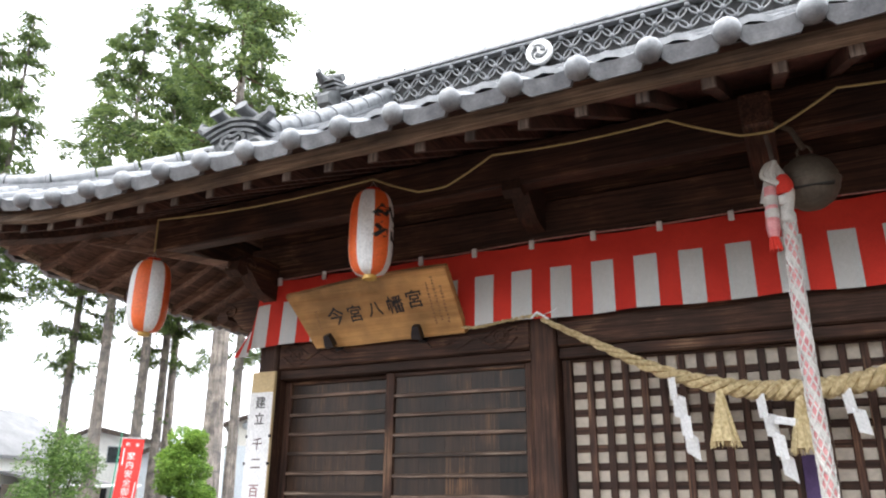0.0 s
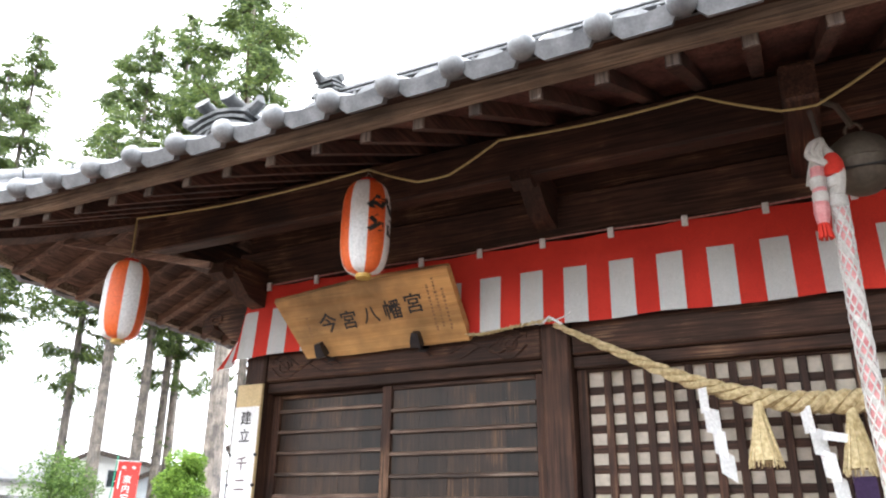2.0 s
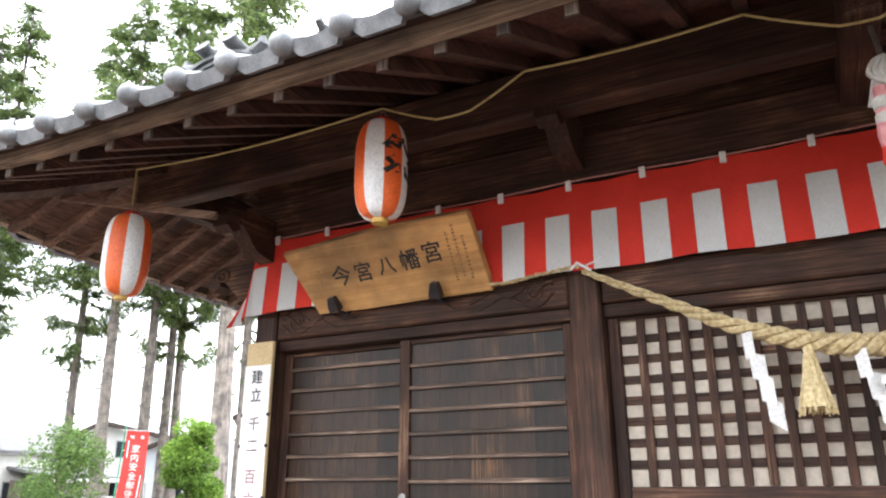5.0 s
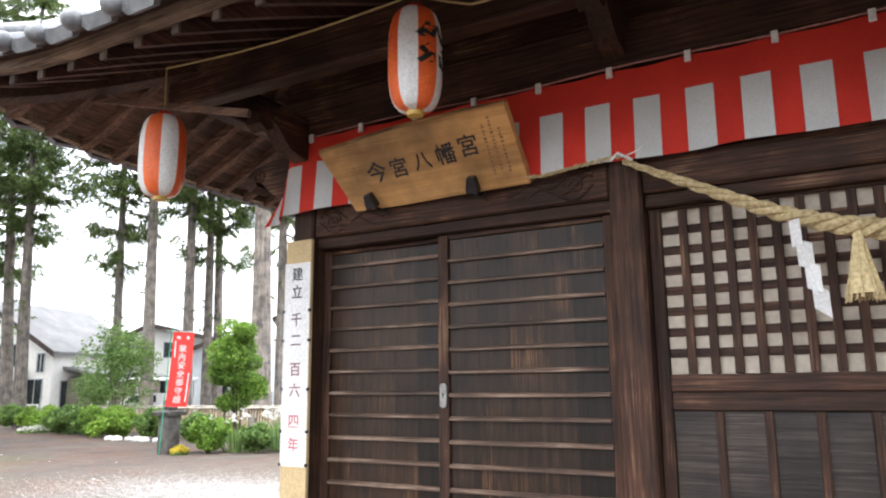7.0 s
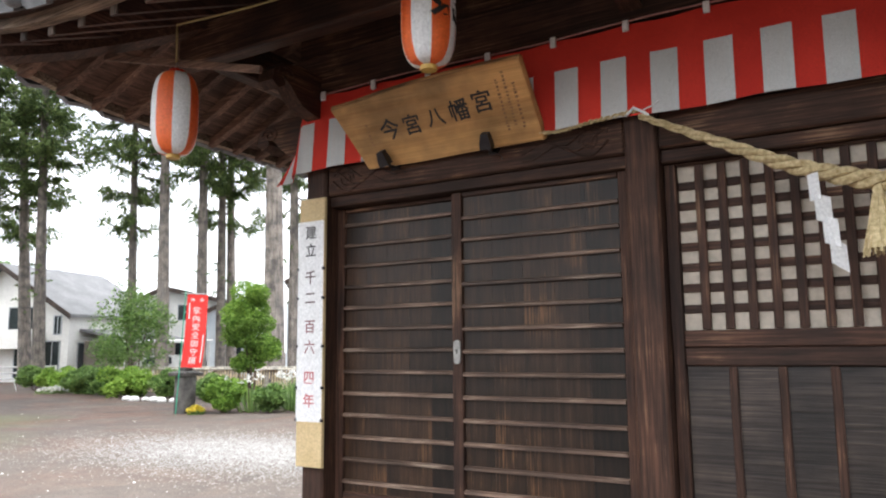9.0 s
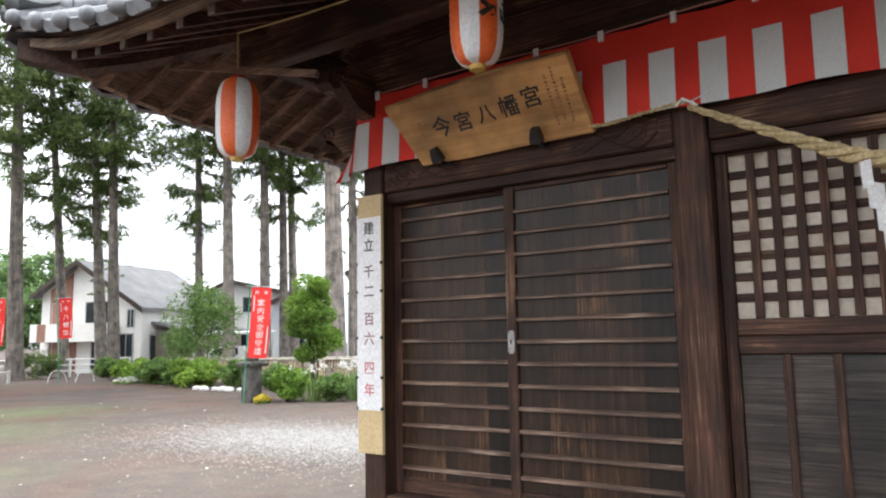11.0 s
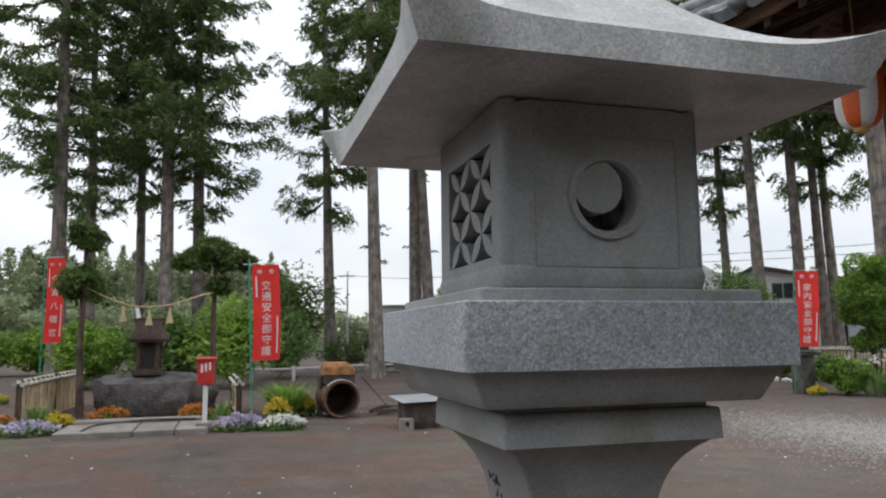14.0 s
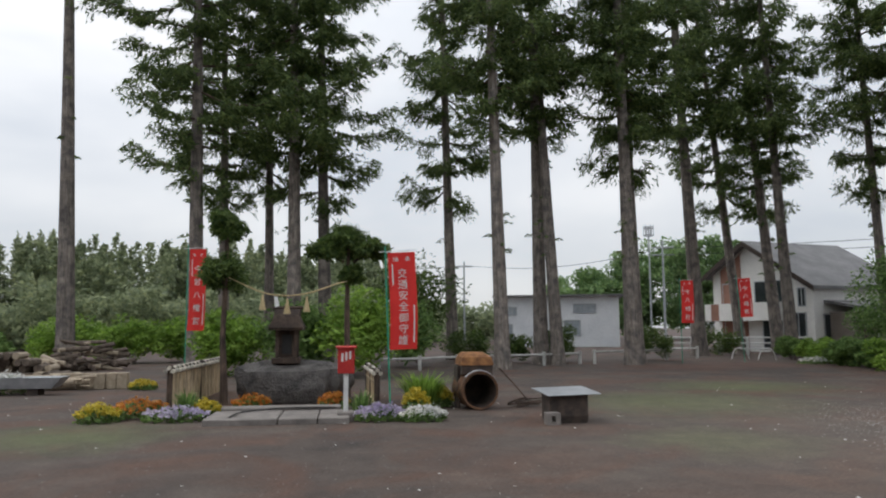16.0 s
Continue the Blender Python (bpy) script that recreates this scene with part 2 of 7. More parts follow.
DARK, MID, WORN = (0.0245, 0.0115, 0.0078), (0.077, 0.0365, 0.0235), (0.27, 0.16, 0.095)
wood_x = timber("dark_wood_x", DARK, MID, WORN, "x")
wood_y = timber("dark_wood_y", DARK, MID, WORN, "y")
wood_z = timber("dark_wood_z", DARK, MID, WORN, "z")
board_z = timber("door_board", (0.0115, 0.0058, 0.0034), (0.041, 0.021, 0.0115), (0.17, 0.083, 0.038), "z", 0.7, 0.45, 0.64, 0.5, 0.6)
bar_x = timber("door_bar", (0.085, 0.054, 0.04), (0.165, 0.11, 0.083), (0.36, 0.28, 0.22), "x", 1.0, 0.55, 0.56, 0.3)
grey_board = timber("grey_board", (0.028, 0.022, 0.02), (0.06, 0.047, 0.042), (0.115, 0.09, 0.08), "z", 0.8, 0.58, 0.7)
low_board = timber("dark_low_board", (0.022, 0.017, 0.015), (0.05, 0.039, 0.034), (0.12, 0.09, 0.075), "x", 0.5, 0.42, 0.68, 0.3)
pale_wood = timber("pale_weathered_wood", (0.2, 0.15, 0.1), (0.38, 0.3, 0.21), (0.5, 0.43, 0.33), "x", 0.8, 0.8, 0.6)
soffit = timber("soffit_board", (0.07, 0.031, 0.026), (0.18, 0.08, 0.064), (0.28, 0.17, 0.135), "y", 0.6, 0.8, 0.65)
# side rafters: brighter light under the side eave is put into this paler wood
rafter_side = timber("lit_side_rafter", (0.1, 0.06, 0.045), (0.22, 0.135, 0.1), (0.37, 0.27, 0.21), "x", 0.8, 0.8, 0.62)
sign_wood = timber("sign_board_wood", (0.42, 0.22, 0.08), (0.58, 0.34, 0.14), (0.66, 0.43, 0.21), "x", 0.35, 0.5, 0.8, 0.0, 0.25)
tile_grey = surface("roof_tile", (0.105, 0.112, 0.123), (0.235, 0.243, 0.256), 14, 120, 0.42, 0.0, 0.25, 0.002, 0.14)
tile_dark = surface("ridge_tile", (0.05, 0.054, 0.058), (0.13, 0.135, 0.14), 14, 90, 0.55, 0.0, 0.25, 0.002, 0.1)
red_cloth = surface("red_cloth", (0.52, 0.022, 0.012), (0.68, 0.04, 0.022), 3, 240, 0.85, 0, 0.3, 0.001, 0.03)
white_cloth = surface("white_cloth", (0.55, 0.555, 0.55), (0.62, 0.625, 0.62), 4, 240, 0.85, 0, 0.3, 0.001, 0.03)
orange_paper = surface("orange_paper", (0.72, 0.1, 0.02), (0.86, 0.17, 0.035), 6, 90, 0.5, 0, 0.15, 0.001, 0.02)
white_paper = surface("white_paper", (0.77, 0.77, 0.77), (0.84, 0.84, 0.84), 6, 90, 0.6, 0, 0.1, 0.001, 0.02)
screen_paper = surface("screen_paper", (0.42, 0.355, 0.285), (0.6, 0.53, 0.44), 2.5, 30, 0.8, 0, 0.1, 0.001, 0.06)
straw = surface("straw_rope", (0.31, 0.22, 0.095), (0.66, 0.54, 0.32), 60, 260, 0.85, 0, 0.6, 0.003, 0.08)
ink = surface("black_ink", (0.012, 0.012, 0.013), (0.03, 0.028, 0.027), 30, 90, 0.6, 0, 0.05, 0.001, 0)
red_ink = surface("red_ink", (0.5, 0.13, 0.14), (0.6, 0.2, 0.21), 30, 90, 0.6, 0, 0.05, 0.001, 0)
black_metal = surface("black_metal", (0.012, 0.012, 0.015), (0.03, 0.03, 0.035), 20, 90, 0.35, 0.3, 0.1, 0.001, 0)
steel = surface("dull_steel", (0.25, 0.24, 0.23), (0.42, 0.41, 0.39), 20, 90, 0.45, 0.8, 0.1, 0.001, 0)
# bell brass, its colour lowered to carry the shade under the eaves
brass = surface("shaded_brass", (0.075, 0.062, 0.05), (0.17, 0.145, 0.115), 5, 60, 0.6, 0.35, 0.1, 0.001, 0)
wire_mat = surface("straw_coloured_cord", (0.34, 0.26, 0.1), (0.48, 0.38, 0.18), 30, 200, 0.7, 0, 0.2, 0.001, 0)
tan_paper = surface("tan_board", (0.56, 0.42, 0.22), (0.66, 0.51, 0.3), 5, 120, 0.8, 0, 0.1, 0.001, 0)

# ---- ground ----
def ground_material():
    mat, n, l, p = nodes_of("packed_earth")
    co = n.new("ShaderNodeTexCoord").outputs["Object"]
    mid, fine = noise_tex(n, l, co, 0.7, 6, 0.6, 0.4), noise_tex(n, l, co, 26, 5, 0.7)
    wander = noise_tex(n, l, co, 0.5, 4, 0.6, 0.8)
    col = ramp(n, l, mid, [(0.28, (0.036, 0.029, 0.026)), (0.5, (0.068, 0.052, 0.043)), (0.74, (0.108, 0.085, 0.07))])

    def patch(spot, inner, outer, most, ragged):
        """A mask that fades out round a spot, its edge broken by noise."""
        away = n.new("ShaderNodeVectorMath")
        away.operation = "DISTANCE"
        away.inputs[1].default_value = spot
        l.new(co, away.inputs[0])
        soft, dist, out = n.new("ShaderNodeMath"), n.new("ShaderNodeMath"), n.new("ShaderNodeMapRange")
        soft.operation = "MULTIPLY_ADD"
        soft.inputs[1].default_value, soft.inputs[2].default_value = ragged, -ragged / 2
        l.new(wander, soft.inputs[0])
        l.new(away.outputs["Value"], dist.inputs[0])
        l.new(soft.outputs[0], dist.inputs[1])
        out.inputs[1].default_value, out.inputs[2].default_value, out.inputs[3].default_value, out.inputs[4].default_value = inner, outer, most, 0.0
        l.new(dist.outputs[0], out.inputs[0])
        return out.outputs[0]

    where_red = ramp(n, l, wander, [(0.46, (0, 0, 0)), (0.64, (0.8, 0.8, 0.8))])
    col = mixed(n, l, where_red, col, (0.098, 0.05, 0.033))
    for spot, inner, outer in (((-28.5, 12.0, 0), 0.8, 3.6), ((-29.0, 16.2, 0), 0.8, 3.4), ((-6.0, 2.6, 0), 0.2, 2.2)):
        col = mixed(n, l, patch(spot, inner, outer, 0.65, 3.5), col, (0.112, 0.052, 0.034))
    for spot, inner, outer in (((-12.4, -4.6, 0), 0.3, 2.0), ((-15.4, 6.3, 0), 0.6, 3.2), ((-10.5, 4.5, 0), 0.1, 1.6), ((-19.0, 9.5, 0), 0.3, 3.0)):
        col = mixed(n, l, patch(spot, inner, outer, 0.75, 3.0), col, (0.09, 0.106, 0.04))
    col = mixed(n, l, patch((-7.5, 9.5, 0), 3.0, 10.0, 0.6, 5.0), col, (0.15, 0.122, 0.102))
    mottle = ramp(n, l, noise_tex(n, l, co, 2.4, 6, 0.68, 0.3), [(0.3, (0.78, 0.78, 0.785)), (0.7, (1.2, 1.18, 1.17))])
    col = mixed(n, l, 1.0, col, mottle, "MULTIPLY")
    speck = ramp(n, l, fine, [(0.25, (0.55, 0.55, 0.55)), (0.75, (1.45, 1.45, 1.45))])
    col = mixed(n, l, 1.0, col, speck, "MULTIPLY")
    l.new(col, p.inputs["Base Color"])
    p.inputs["Roughness"].default_value = 0.9
    bumped(n, l, p, fine, 0.5, 0.02)
    return mat


earth = ground_material()
g = G()
edges = [-1500, -400, -120, -60] + [-40 + 2 * i for i in range(31)] + [60, 400, 1500]
nx = len(edges)
g.add([(x, y, 0.018 * noise.noise((x * 0.21, y * 0.21, 0)) if max(abs(x), abs(y)) < 61 else 0.0) for x in edges for y in edges],
      [(i * nx + j, (i + 1) * nx + j, (i + 1) * nx + j + 1, i * nx + j + 1) for i in range(nx - 1) for j in range(nx - 1)])
solo("ground", g, earth, "bare brown packed earth yard with mossy and reddish patches", "ground", kind="structure")

# ---- shrine hall: plan numbers ----
CX, CY = 0.22, 4.70              # middle of the hall
FRONT, BACK = 3.60, 5.80         # wall faces
PILLAR, CORNER = 1.255, 3.075    # half spacings of the posts
EX, EY = 4.63, 2.52              # half lengths of the eaves
PITCH = 0.255                    # width of a roof tile


def lift(x, y):
    u = max(0.0, (abs(x - CX) - 3.3) / 1.33)
    v = max(0.0, (abs(y - CY) - 1.2) / 1.32)
    return 0.27 * (u * v) ** 2


def slope(d):
    return 0.5 * d + 0.06 * d * d


def roof_z(x, y):
    dx, dy = EX - abs(x - CX), EY - abs(y - CY)
    d = dy if abs(x - CX) < 3.2 else min(dx, dy)
    return 3.115 + slope(max(d, 0)) + lift(x, y)


def soffit_z(x, y):
    dx, dy = EX - abs(x - CX), EY - abs(y - CY)
    return 3.105 + 0.48 * max(0.0, min(dx, dy) - 0.2) + lift(x, y)


hall = thing("shrine_hall", (CX, CY, 0), "dark weathered timber shrine hall with a grey tiled hip-and-gable roof", "shrine")
# stone footing and veranda
part("footing", G().box(-3.1, 3.54, 3.45, 5.95, -0.05, 0.42, 0.03), surface("footing_stone", (0.25, 0.24, 0.22), (0.4, 0.39, 0.37), 6, 70), hall, "grey stone footing")
part("veranda_board", G().box(-3.16, 3.6, 3.42, 3.62, 0.62, 0.69, 0.008), pale_wood, hall, "pale weathered veranda board")
part("floor_frame", G().box(-3.0, 3.44, 3.62, 5.8, 0.42, 0.68, 0.01), wood_x, hall)
# posts
for px in (CX - CORNER, CX - PILLAR, CX + PILLAR, CX + CORNER):
    part("post", G().box(px - 0.072, px + 0.072, 3.585, 3.73, 0.69, 3.02, 0.012), wood_z, hall)
    part("post", G().box(px - 0.072, px + 0.072, BACK - 0.15, BACK, 0.69, 3.02, 0.012), wood_z, hall)
# walls that close the hall
part("wall_back", G().box(-2.93, 3.37, BACK - 0.09, BACK - 0.05, 0.69, 3.1), grey_board, hall)
part("wall_side", G().box(-2.90, -2.86, 3.73, BACK - 0.15, 0.69, 3.1), grey_board, hall)
part("wall_side", G().box(3.30, 3.34, 3.73, BACK - 0.15, 0.69, 3.1), grey_board, hall)
part("hall_floor", G().box(-2.86, 3.3, 3.78, BACK - 0.15, 0.66, 0.70), wood_x, hall)
# head beams over the bays
for x0, x1 in ((CX - CORNER + 0.074, CX - PILLAR - 0.074), (CX - PILLAR + 0.074, CX + PILLAR - 0.074), (CX + PILLAR + 0.074, CX + CORNER - 0.074)):
    part("head_beam", G().box(x0, x1, 3.60, 3.70, 2.425, 2.59, 0.01), wood_x, hall)
    part("door_head", G().box(x0, x1, 3.625, 3.74, 2.365, 2.423, 0.006), wood_x, hall)
    part("door_sill", G().box(x0, x1, 3.60, 3.76, 0.69, 0.745, 0.006), wood_x, hall)
    part("wall_panel", G().box(x0, x1, 3.65, 3.69, 2.592, 3.02), grey_board, hall)
part("wall_beam", G().box(-3.05, 3.49, 3.56, 3.72, 3.022, 3.24, 0.012), wood_x, hall)
part("wall_beam", G().box(-3.01, -2.85, 3.722, 5.8, 3.022, 3.24, 0.012), wood_y, hall)
part("wall_beam", G().box(3.29, 3.45, 3.722, 5.8, 3.022, 3.24, 0.012), wood_y, hall)
part("wall_panel", G().box(-3.0, 3.44, 3.60, 3.66, 3.242, 3.74), wood_x, hall)
part("purlin", G().box(-3.55, 3.99, 3.18, 3.29, 3.19, 3.42, 0.01), wood_x, hall)
part("purlin", G().box(-3.42, -3.31, 3.30, 6.2, 3.19, 3.42, 0.01), wood_y, hall)


def nose(at, turn):
    """A carved beam end with a rolled lower edge, reaching out along its x."""
    out = [(0, 0.12), (0.18, 0.13), (0.34, 0.10), (0.40, 0.05), (0.41, -0.01), (0.36, -0.04), (0.31, -0.01), (0.33, 0.03),
           (0.27, 0.0), (0.22, -0.05), (0.17, -0.09), (0.08, -0.11), (0, -0.12)]
    m = Matrix.Translation(at) @ pose(0, 0, 0, 0, 0, turn) @ Matrix.Translation((0, -0.05, 0))
    gg = G().prism(out, 0.10, m)
    pts = [m @ Vector((0.30 + 0.07 * (1 - i / 22) * math.cos(i * 0.5), -0.004, 0.045 + 0.05 * (1 - i / 22) * math.sin(i * 0.5))) for i in range(20)]
    gg.tube(pts, 0.006, 5)
    pts = [m @ Vector((0.30 + 0.07 * (1 - i / 22) * math.cos(i * 0.5), 0.104, 0.045 + 0.05 * (1 - i / 22) * math.sin(i * 0.5))) for i in range(20)]
    gg.tube(pts, 0.006, 5)
    return gg


part("carved_beam_end", nose((CX - CORNER - 0.07, 3.655, 2.80), 180), wood_x, hall)
part("carved_beam_end", nose((CX - CORNER, 3.58, 2.98), -90), wood_y, hall)
part("carved_beam_end", nose((CX - PILLAR, 3.58, 3.175), -90), wood_y, hall)
part("carved_beam_end", nose((CX + PILLAR, 3.58, 3.175), -90), wood_y, hall)
part("bell_beam", G().box(CX - 0.13, CX - 0.01, 2.86, 3.56, 3.10, 3.26, 0.012), wood_y, hall)
# cloud carving on the head beam
for x0, d in ((-2.78, 1), (-1.14, -1)):
    gg = G()
    for k in range(3):
        pts = []
        for i in range(26):
            s = i / 25
            pts.append((x0 + d * (0.04 + 0.42 * s), 3.598, 2.50 + 0.045 * math.sin(s * 9 + k * 1.3) * (1 - 0.5 * s) - 0.03 * k + 0.035))
        gg.tube(pts, [0.007 * (1 - 0.7 * i / 25) + 0.001 for i in range(26)], 5)
    pts = [(x0 + d * (0.13 + 0.05 * (1 - i / 26) * math.cos(i * 0.55)), 3.598, 2.505 + 0.05 * (1 - i / 26) * math.sin(i * 0.55)) for i in range(24)]
    gg.tube(pts, 0.006, 5)
    part("cloud_carving", gg, wood_x, hall)

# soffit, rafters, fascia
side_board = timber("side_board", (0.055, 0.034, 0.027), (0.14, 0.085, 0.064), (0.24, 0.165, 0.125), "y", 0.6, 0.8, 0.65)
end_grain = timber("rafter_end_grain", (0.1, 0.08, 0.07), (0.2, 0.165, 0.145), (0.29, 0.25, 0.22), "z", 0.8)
# front rafters: same timber as the sides, darkened in colour for their shade
shaded_rafter = timber("shaded_rafter", (0.036, 0.0185, 0.0145), (0.1, 0.05, 0.038), (0.17, 0.1, 0.075), "y", 0.8, 0.8, 0.66)
fascia_wood = timber("fascia_wood", (0.13, 0.096, 0.07), (0.29, 0.22, 0.165), (0.38, 0.31, 0.24), "x", 0.8, 0.8, 0.6)
soff = G()
XS = [CX + EX * 0.955 * (i / 30 * 2 - 1) for i in range(31)]
YS = [CY - EY * 0.945 + j * 0.07 for j in range(24)]
soff.add([(x, y, soffit_z(x, y)) for x in XS for y in YS], [(i * 24 + j, i * 24 + 24 + j, i * 24 + 25 + j, i * 24 + j + 1) for i in range(30) for j in range(23)])
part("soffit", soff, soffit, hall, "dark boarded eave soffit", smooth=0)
YS2 = [CY - EY * 0.945 + 0.14 * j for j in range(35)]
for s in (-1, 1):
    side = G()
    XS2 = [CX + s * (EX * 0.955 - 0.1 * i) for i in range(15)]
    side.add([(x, y, soffit_z(x, y) - 0.003) for x in XS2 for y in YS2], [(i * 35 + j, i * 35 + 35 + j, i * 35 + 36 + j, i * 35 + j + 1) for i in range(14) for j in range(34)])
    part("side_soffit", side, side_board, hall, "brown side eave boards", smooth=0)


def rafter(pts, mat, w=0.026, h=0.062):
    gg, loops = G(), []
    along = Vector(pts[-1]) - Vector(pts[0])
    flat = Vector((along.y, -along.x, 0)).normalized() * w
    for p in pts:
        p = Vector(p)
        loops.append([p - flat, p + flat, p + flat - Vector((0, 0, h)), p - flat - Vector((0, 0, h))])
    gg.rings(loops)
    part("rafter", gg, mat, hall, smooth=0)


k = -14
while True:
    x = -2.962 + 0.2295 * k
    k += 1
    if x > CX + EX - 0.25: break
    if x < CX - EX + 0.2: continue
    y1 = min(3.58, CY - EY + (EX - abs(x - CX)) - 0.03)
    y0 = 2.362
    if y1 - y0 < 0.12: continue
    rafter([(x, y0 + (y1 - y0) * i / 4, soffit_z(x, max(2.335, y0 + (y1 - y0) * i / 4)) - 0.014 * (i == 0) - 0.002) for i in range(5)], shaded_rafter)
    zr = soffit_z(x, 2.335)
    part("rafter_end", G().box(x - 0.022, x + 0.022, 2.353, 2.361, zr - 0.076, zr - 0.018, 0.002), end_grain, hall, "weathered rafter end")
for k in range(15):
    y = 2.46 + 0.2295 * k
    x1 = min(-2.95, CX - EX + (EY - abs(y - CY)) - 0.03) if abs(y - CY) > EY - 1.45 else -2.95
    x0 = CX - EX + 0.16
    if x1 - x0 < 0.12: continue
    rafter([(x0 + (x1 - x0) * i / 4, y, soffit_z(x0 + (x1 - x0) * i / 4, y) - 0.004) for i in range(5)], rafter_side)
hip = [(-2.93 - 1.40 * i / 6, 3.62 - 1.33 * i / 6) for i in range(7)]
rafter([(x, y, soffit_z(x, y) - 0.012) for x, y in hip], wood_x, 0.055, 0.12)
hip = [(3.37 + 1.40 * i / 6, 3.62 - 1.33 * i / 6) for i in range(7)]
rafter([(x, y, soffit_z(x, y) - 0.012) for x, y in hip], wood_x, 0.055, 0.12)


def edge_board(name, inset, depth, z0, z1, mat, label=""):
    """A board that follows the rising edge of the eaves, on front and sides."""
    for runs in ("front", "left", "right"):
        gg, loops = G(), []
        for i in range(41):
            s = i / 40 * 2 - 1
            if runs == "front":
                x, y = CX + s * (EX - inset), CY - EY + inset
                a, b = (x, y), (x, y + depth)
            else:
                sg = -1 if runs == "left" else 1
                y, x = CY + s * (EY - inset - depth - 0.004), CX + sg * (EX - inset)
                a, b = (x, y), (x - sg * depth, y)
            h = lift(a[0], a[1])
            loops.append([(*a, z0 + h), (*b, z0 + h), (*b, z1 + h), (*a, z1 + h)])
        gg.rings(loops)
        part(name, gg, mat, hall, label, smooth=0)


edge_board("fascia", 0.115, 0.055, 3.068, 3.118, fascia_wood, "weathered brown fascia board")
edge_board("eave_batten", 0.06, 0.10, 3.119, 3.136, wood_x)

# roof deck under the tiles
deck = G()
def deck_sheet(x0, x1, y0, y1, nu, nv):
    deck.grid(lambda u, v: (x0 + (x1 - x0) * u, y0 + (y1 - y0) * v, roof_z(x0 + (x1 - x0) * u, y0 + (y1 - y0) * v) - 0.035), nu, nv)
deck_sheet(CX - EX + 0.04, CX + EX - 0.04, CY - EY + 0.04, CY + EY - 0.04, 60, 40)
roof = part("roof", deck, tile_dark, hall, "grey clay tiled roof")
part("roof_gable", G().add([(-2.96, 3.3, 3.9), (-2.96, 6.1, 3.9), (-2.96, 4.7, 4.85), (-2.90, 3.3, 3.9), (-2.90, 6.1, 3.9), (-2.90, 4.7, 4.85)],
     [(0, 1, 2), (5, 4, 3), (0, 2, 5, 3), (2, 1, 4, 5), (1, 0, 3, 4)]), wood_y, roof)


def wave(s):
    """Height of a pantile's cross-section over one width, s from 0 to 1."""
    return 0.022 * math.cos(2 * math.pi * s) if s < 0.25 or s > 0.75 else -0.012 + 0.012 * math.cos(2 * math.pi * s)


def tile_field(sides):
    """Rows of lapped pantiles over one face of the roof: each row steps up over the next."""
    gg, row, cols = G(), 0.215, 6
    length = EX if sides == "front" else EY
    n = int(2 * length / PITCH) * cols
    rows = int((EY if sides == "front" else 1.55) / row)
    for r in range(1, rows + 1):
        d0, d1 = r * row - 0.03, (r + 1) * row
        line = []
        for i in range(n + 1):
            a = -length + i * PITCH / cols
            h = wave((i % cols) / cols)
            for d, up in ((d0, 0.0), (d0, 0.03), (d1, 0.004)):
                if sides == "front":
                    x, y = CX + a, CY - EY + d
                else:
                    x, y = CX + (-EX + d if sides == "left" else EX - d), CY + a
                line.append((x, y, roof_z(x, y) + 0.03 + h + up, a, d))
        keep = []
        for i in range(n):
            a, d = line[3 * i][3], r * row
            if sides == "front": ok = abs(a) < 3.1 or (EX - abs(a)) > d
            else: ok = (EY - abs(a)) > d + 0.02
            if ok:
                for q in (0, 1):
                    keep.append((3 * i + q, 3 * i + 3 + q, 3 * i + 4 + q, 3 * i + 1 + q))
        gg.add([p[:3] for p in line], keep)
    return gg


for s in ("front", "left", "right"):
    part("tile_field", tile_field(s), tile_grey, roof, "lapped grey pantiles", smooth=50, kind="stuff", fix=False)


def eave_tile():
    """An end tile: a ball-faced roll, a flat-bottomed apron with cut corners and a curved back."""
    gg, n = G(), 12
    top, bot = [], []
    for i in range(n + 1):
        u = i / n
        x = PITCH * (u - 0.5)
        top.append((x, 0.0, 0.030 - 0.020 * math.sin(math.pi * min(1.0, max(0.0, (u - 0.1) / 0.82))) ** 0.8))
        drop = min(1.0, max(0.0, (u - 0.10) / 0.10), 1.0) * min(1.0, max(0.0, (0.97 - u) / 0.13))
        bot.append((x, 0.026 * drop, 0.006 - 0.05 * drop + 0.006 * u))
    back = [(x, 0.30, z + 0.148) for x, _, z in top]
    lip = [(x, 0.012, z + 0.003) for x, _, z in top]
    under = [(x, y + 0.03, z + 0.014) for x, y, z in bot]
    loops = [back, lip, top, bot, under]
    for a, b in zip(loops, loops[1:]):
        gg.add(a + b, [(i, i + 1, n + 2 + i, n + 1 + i) for i in range(n)])
    gg.ball((-PITCH / 2, -0.006, 0.010), 0.047, 14)
    m = Matrix.Translation((-PITCH / 2, 0.0, 0.012)) @ Euler((radians(-63), 0, 0)).to_matrix().to_4x4()
    gg.tube([(0, 0, 0), (0, 0, 0.27)], 0.037, 10, m=m)
    return gg.mesh("eave_tile", tile_grey, None, 30)


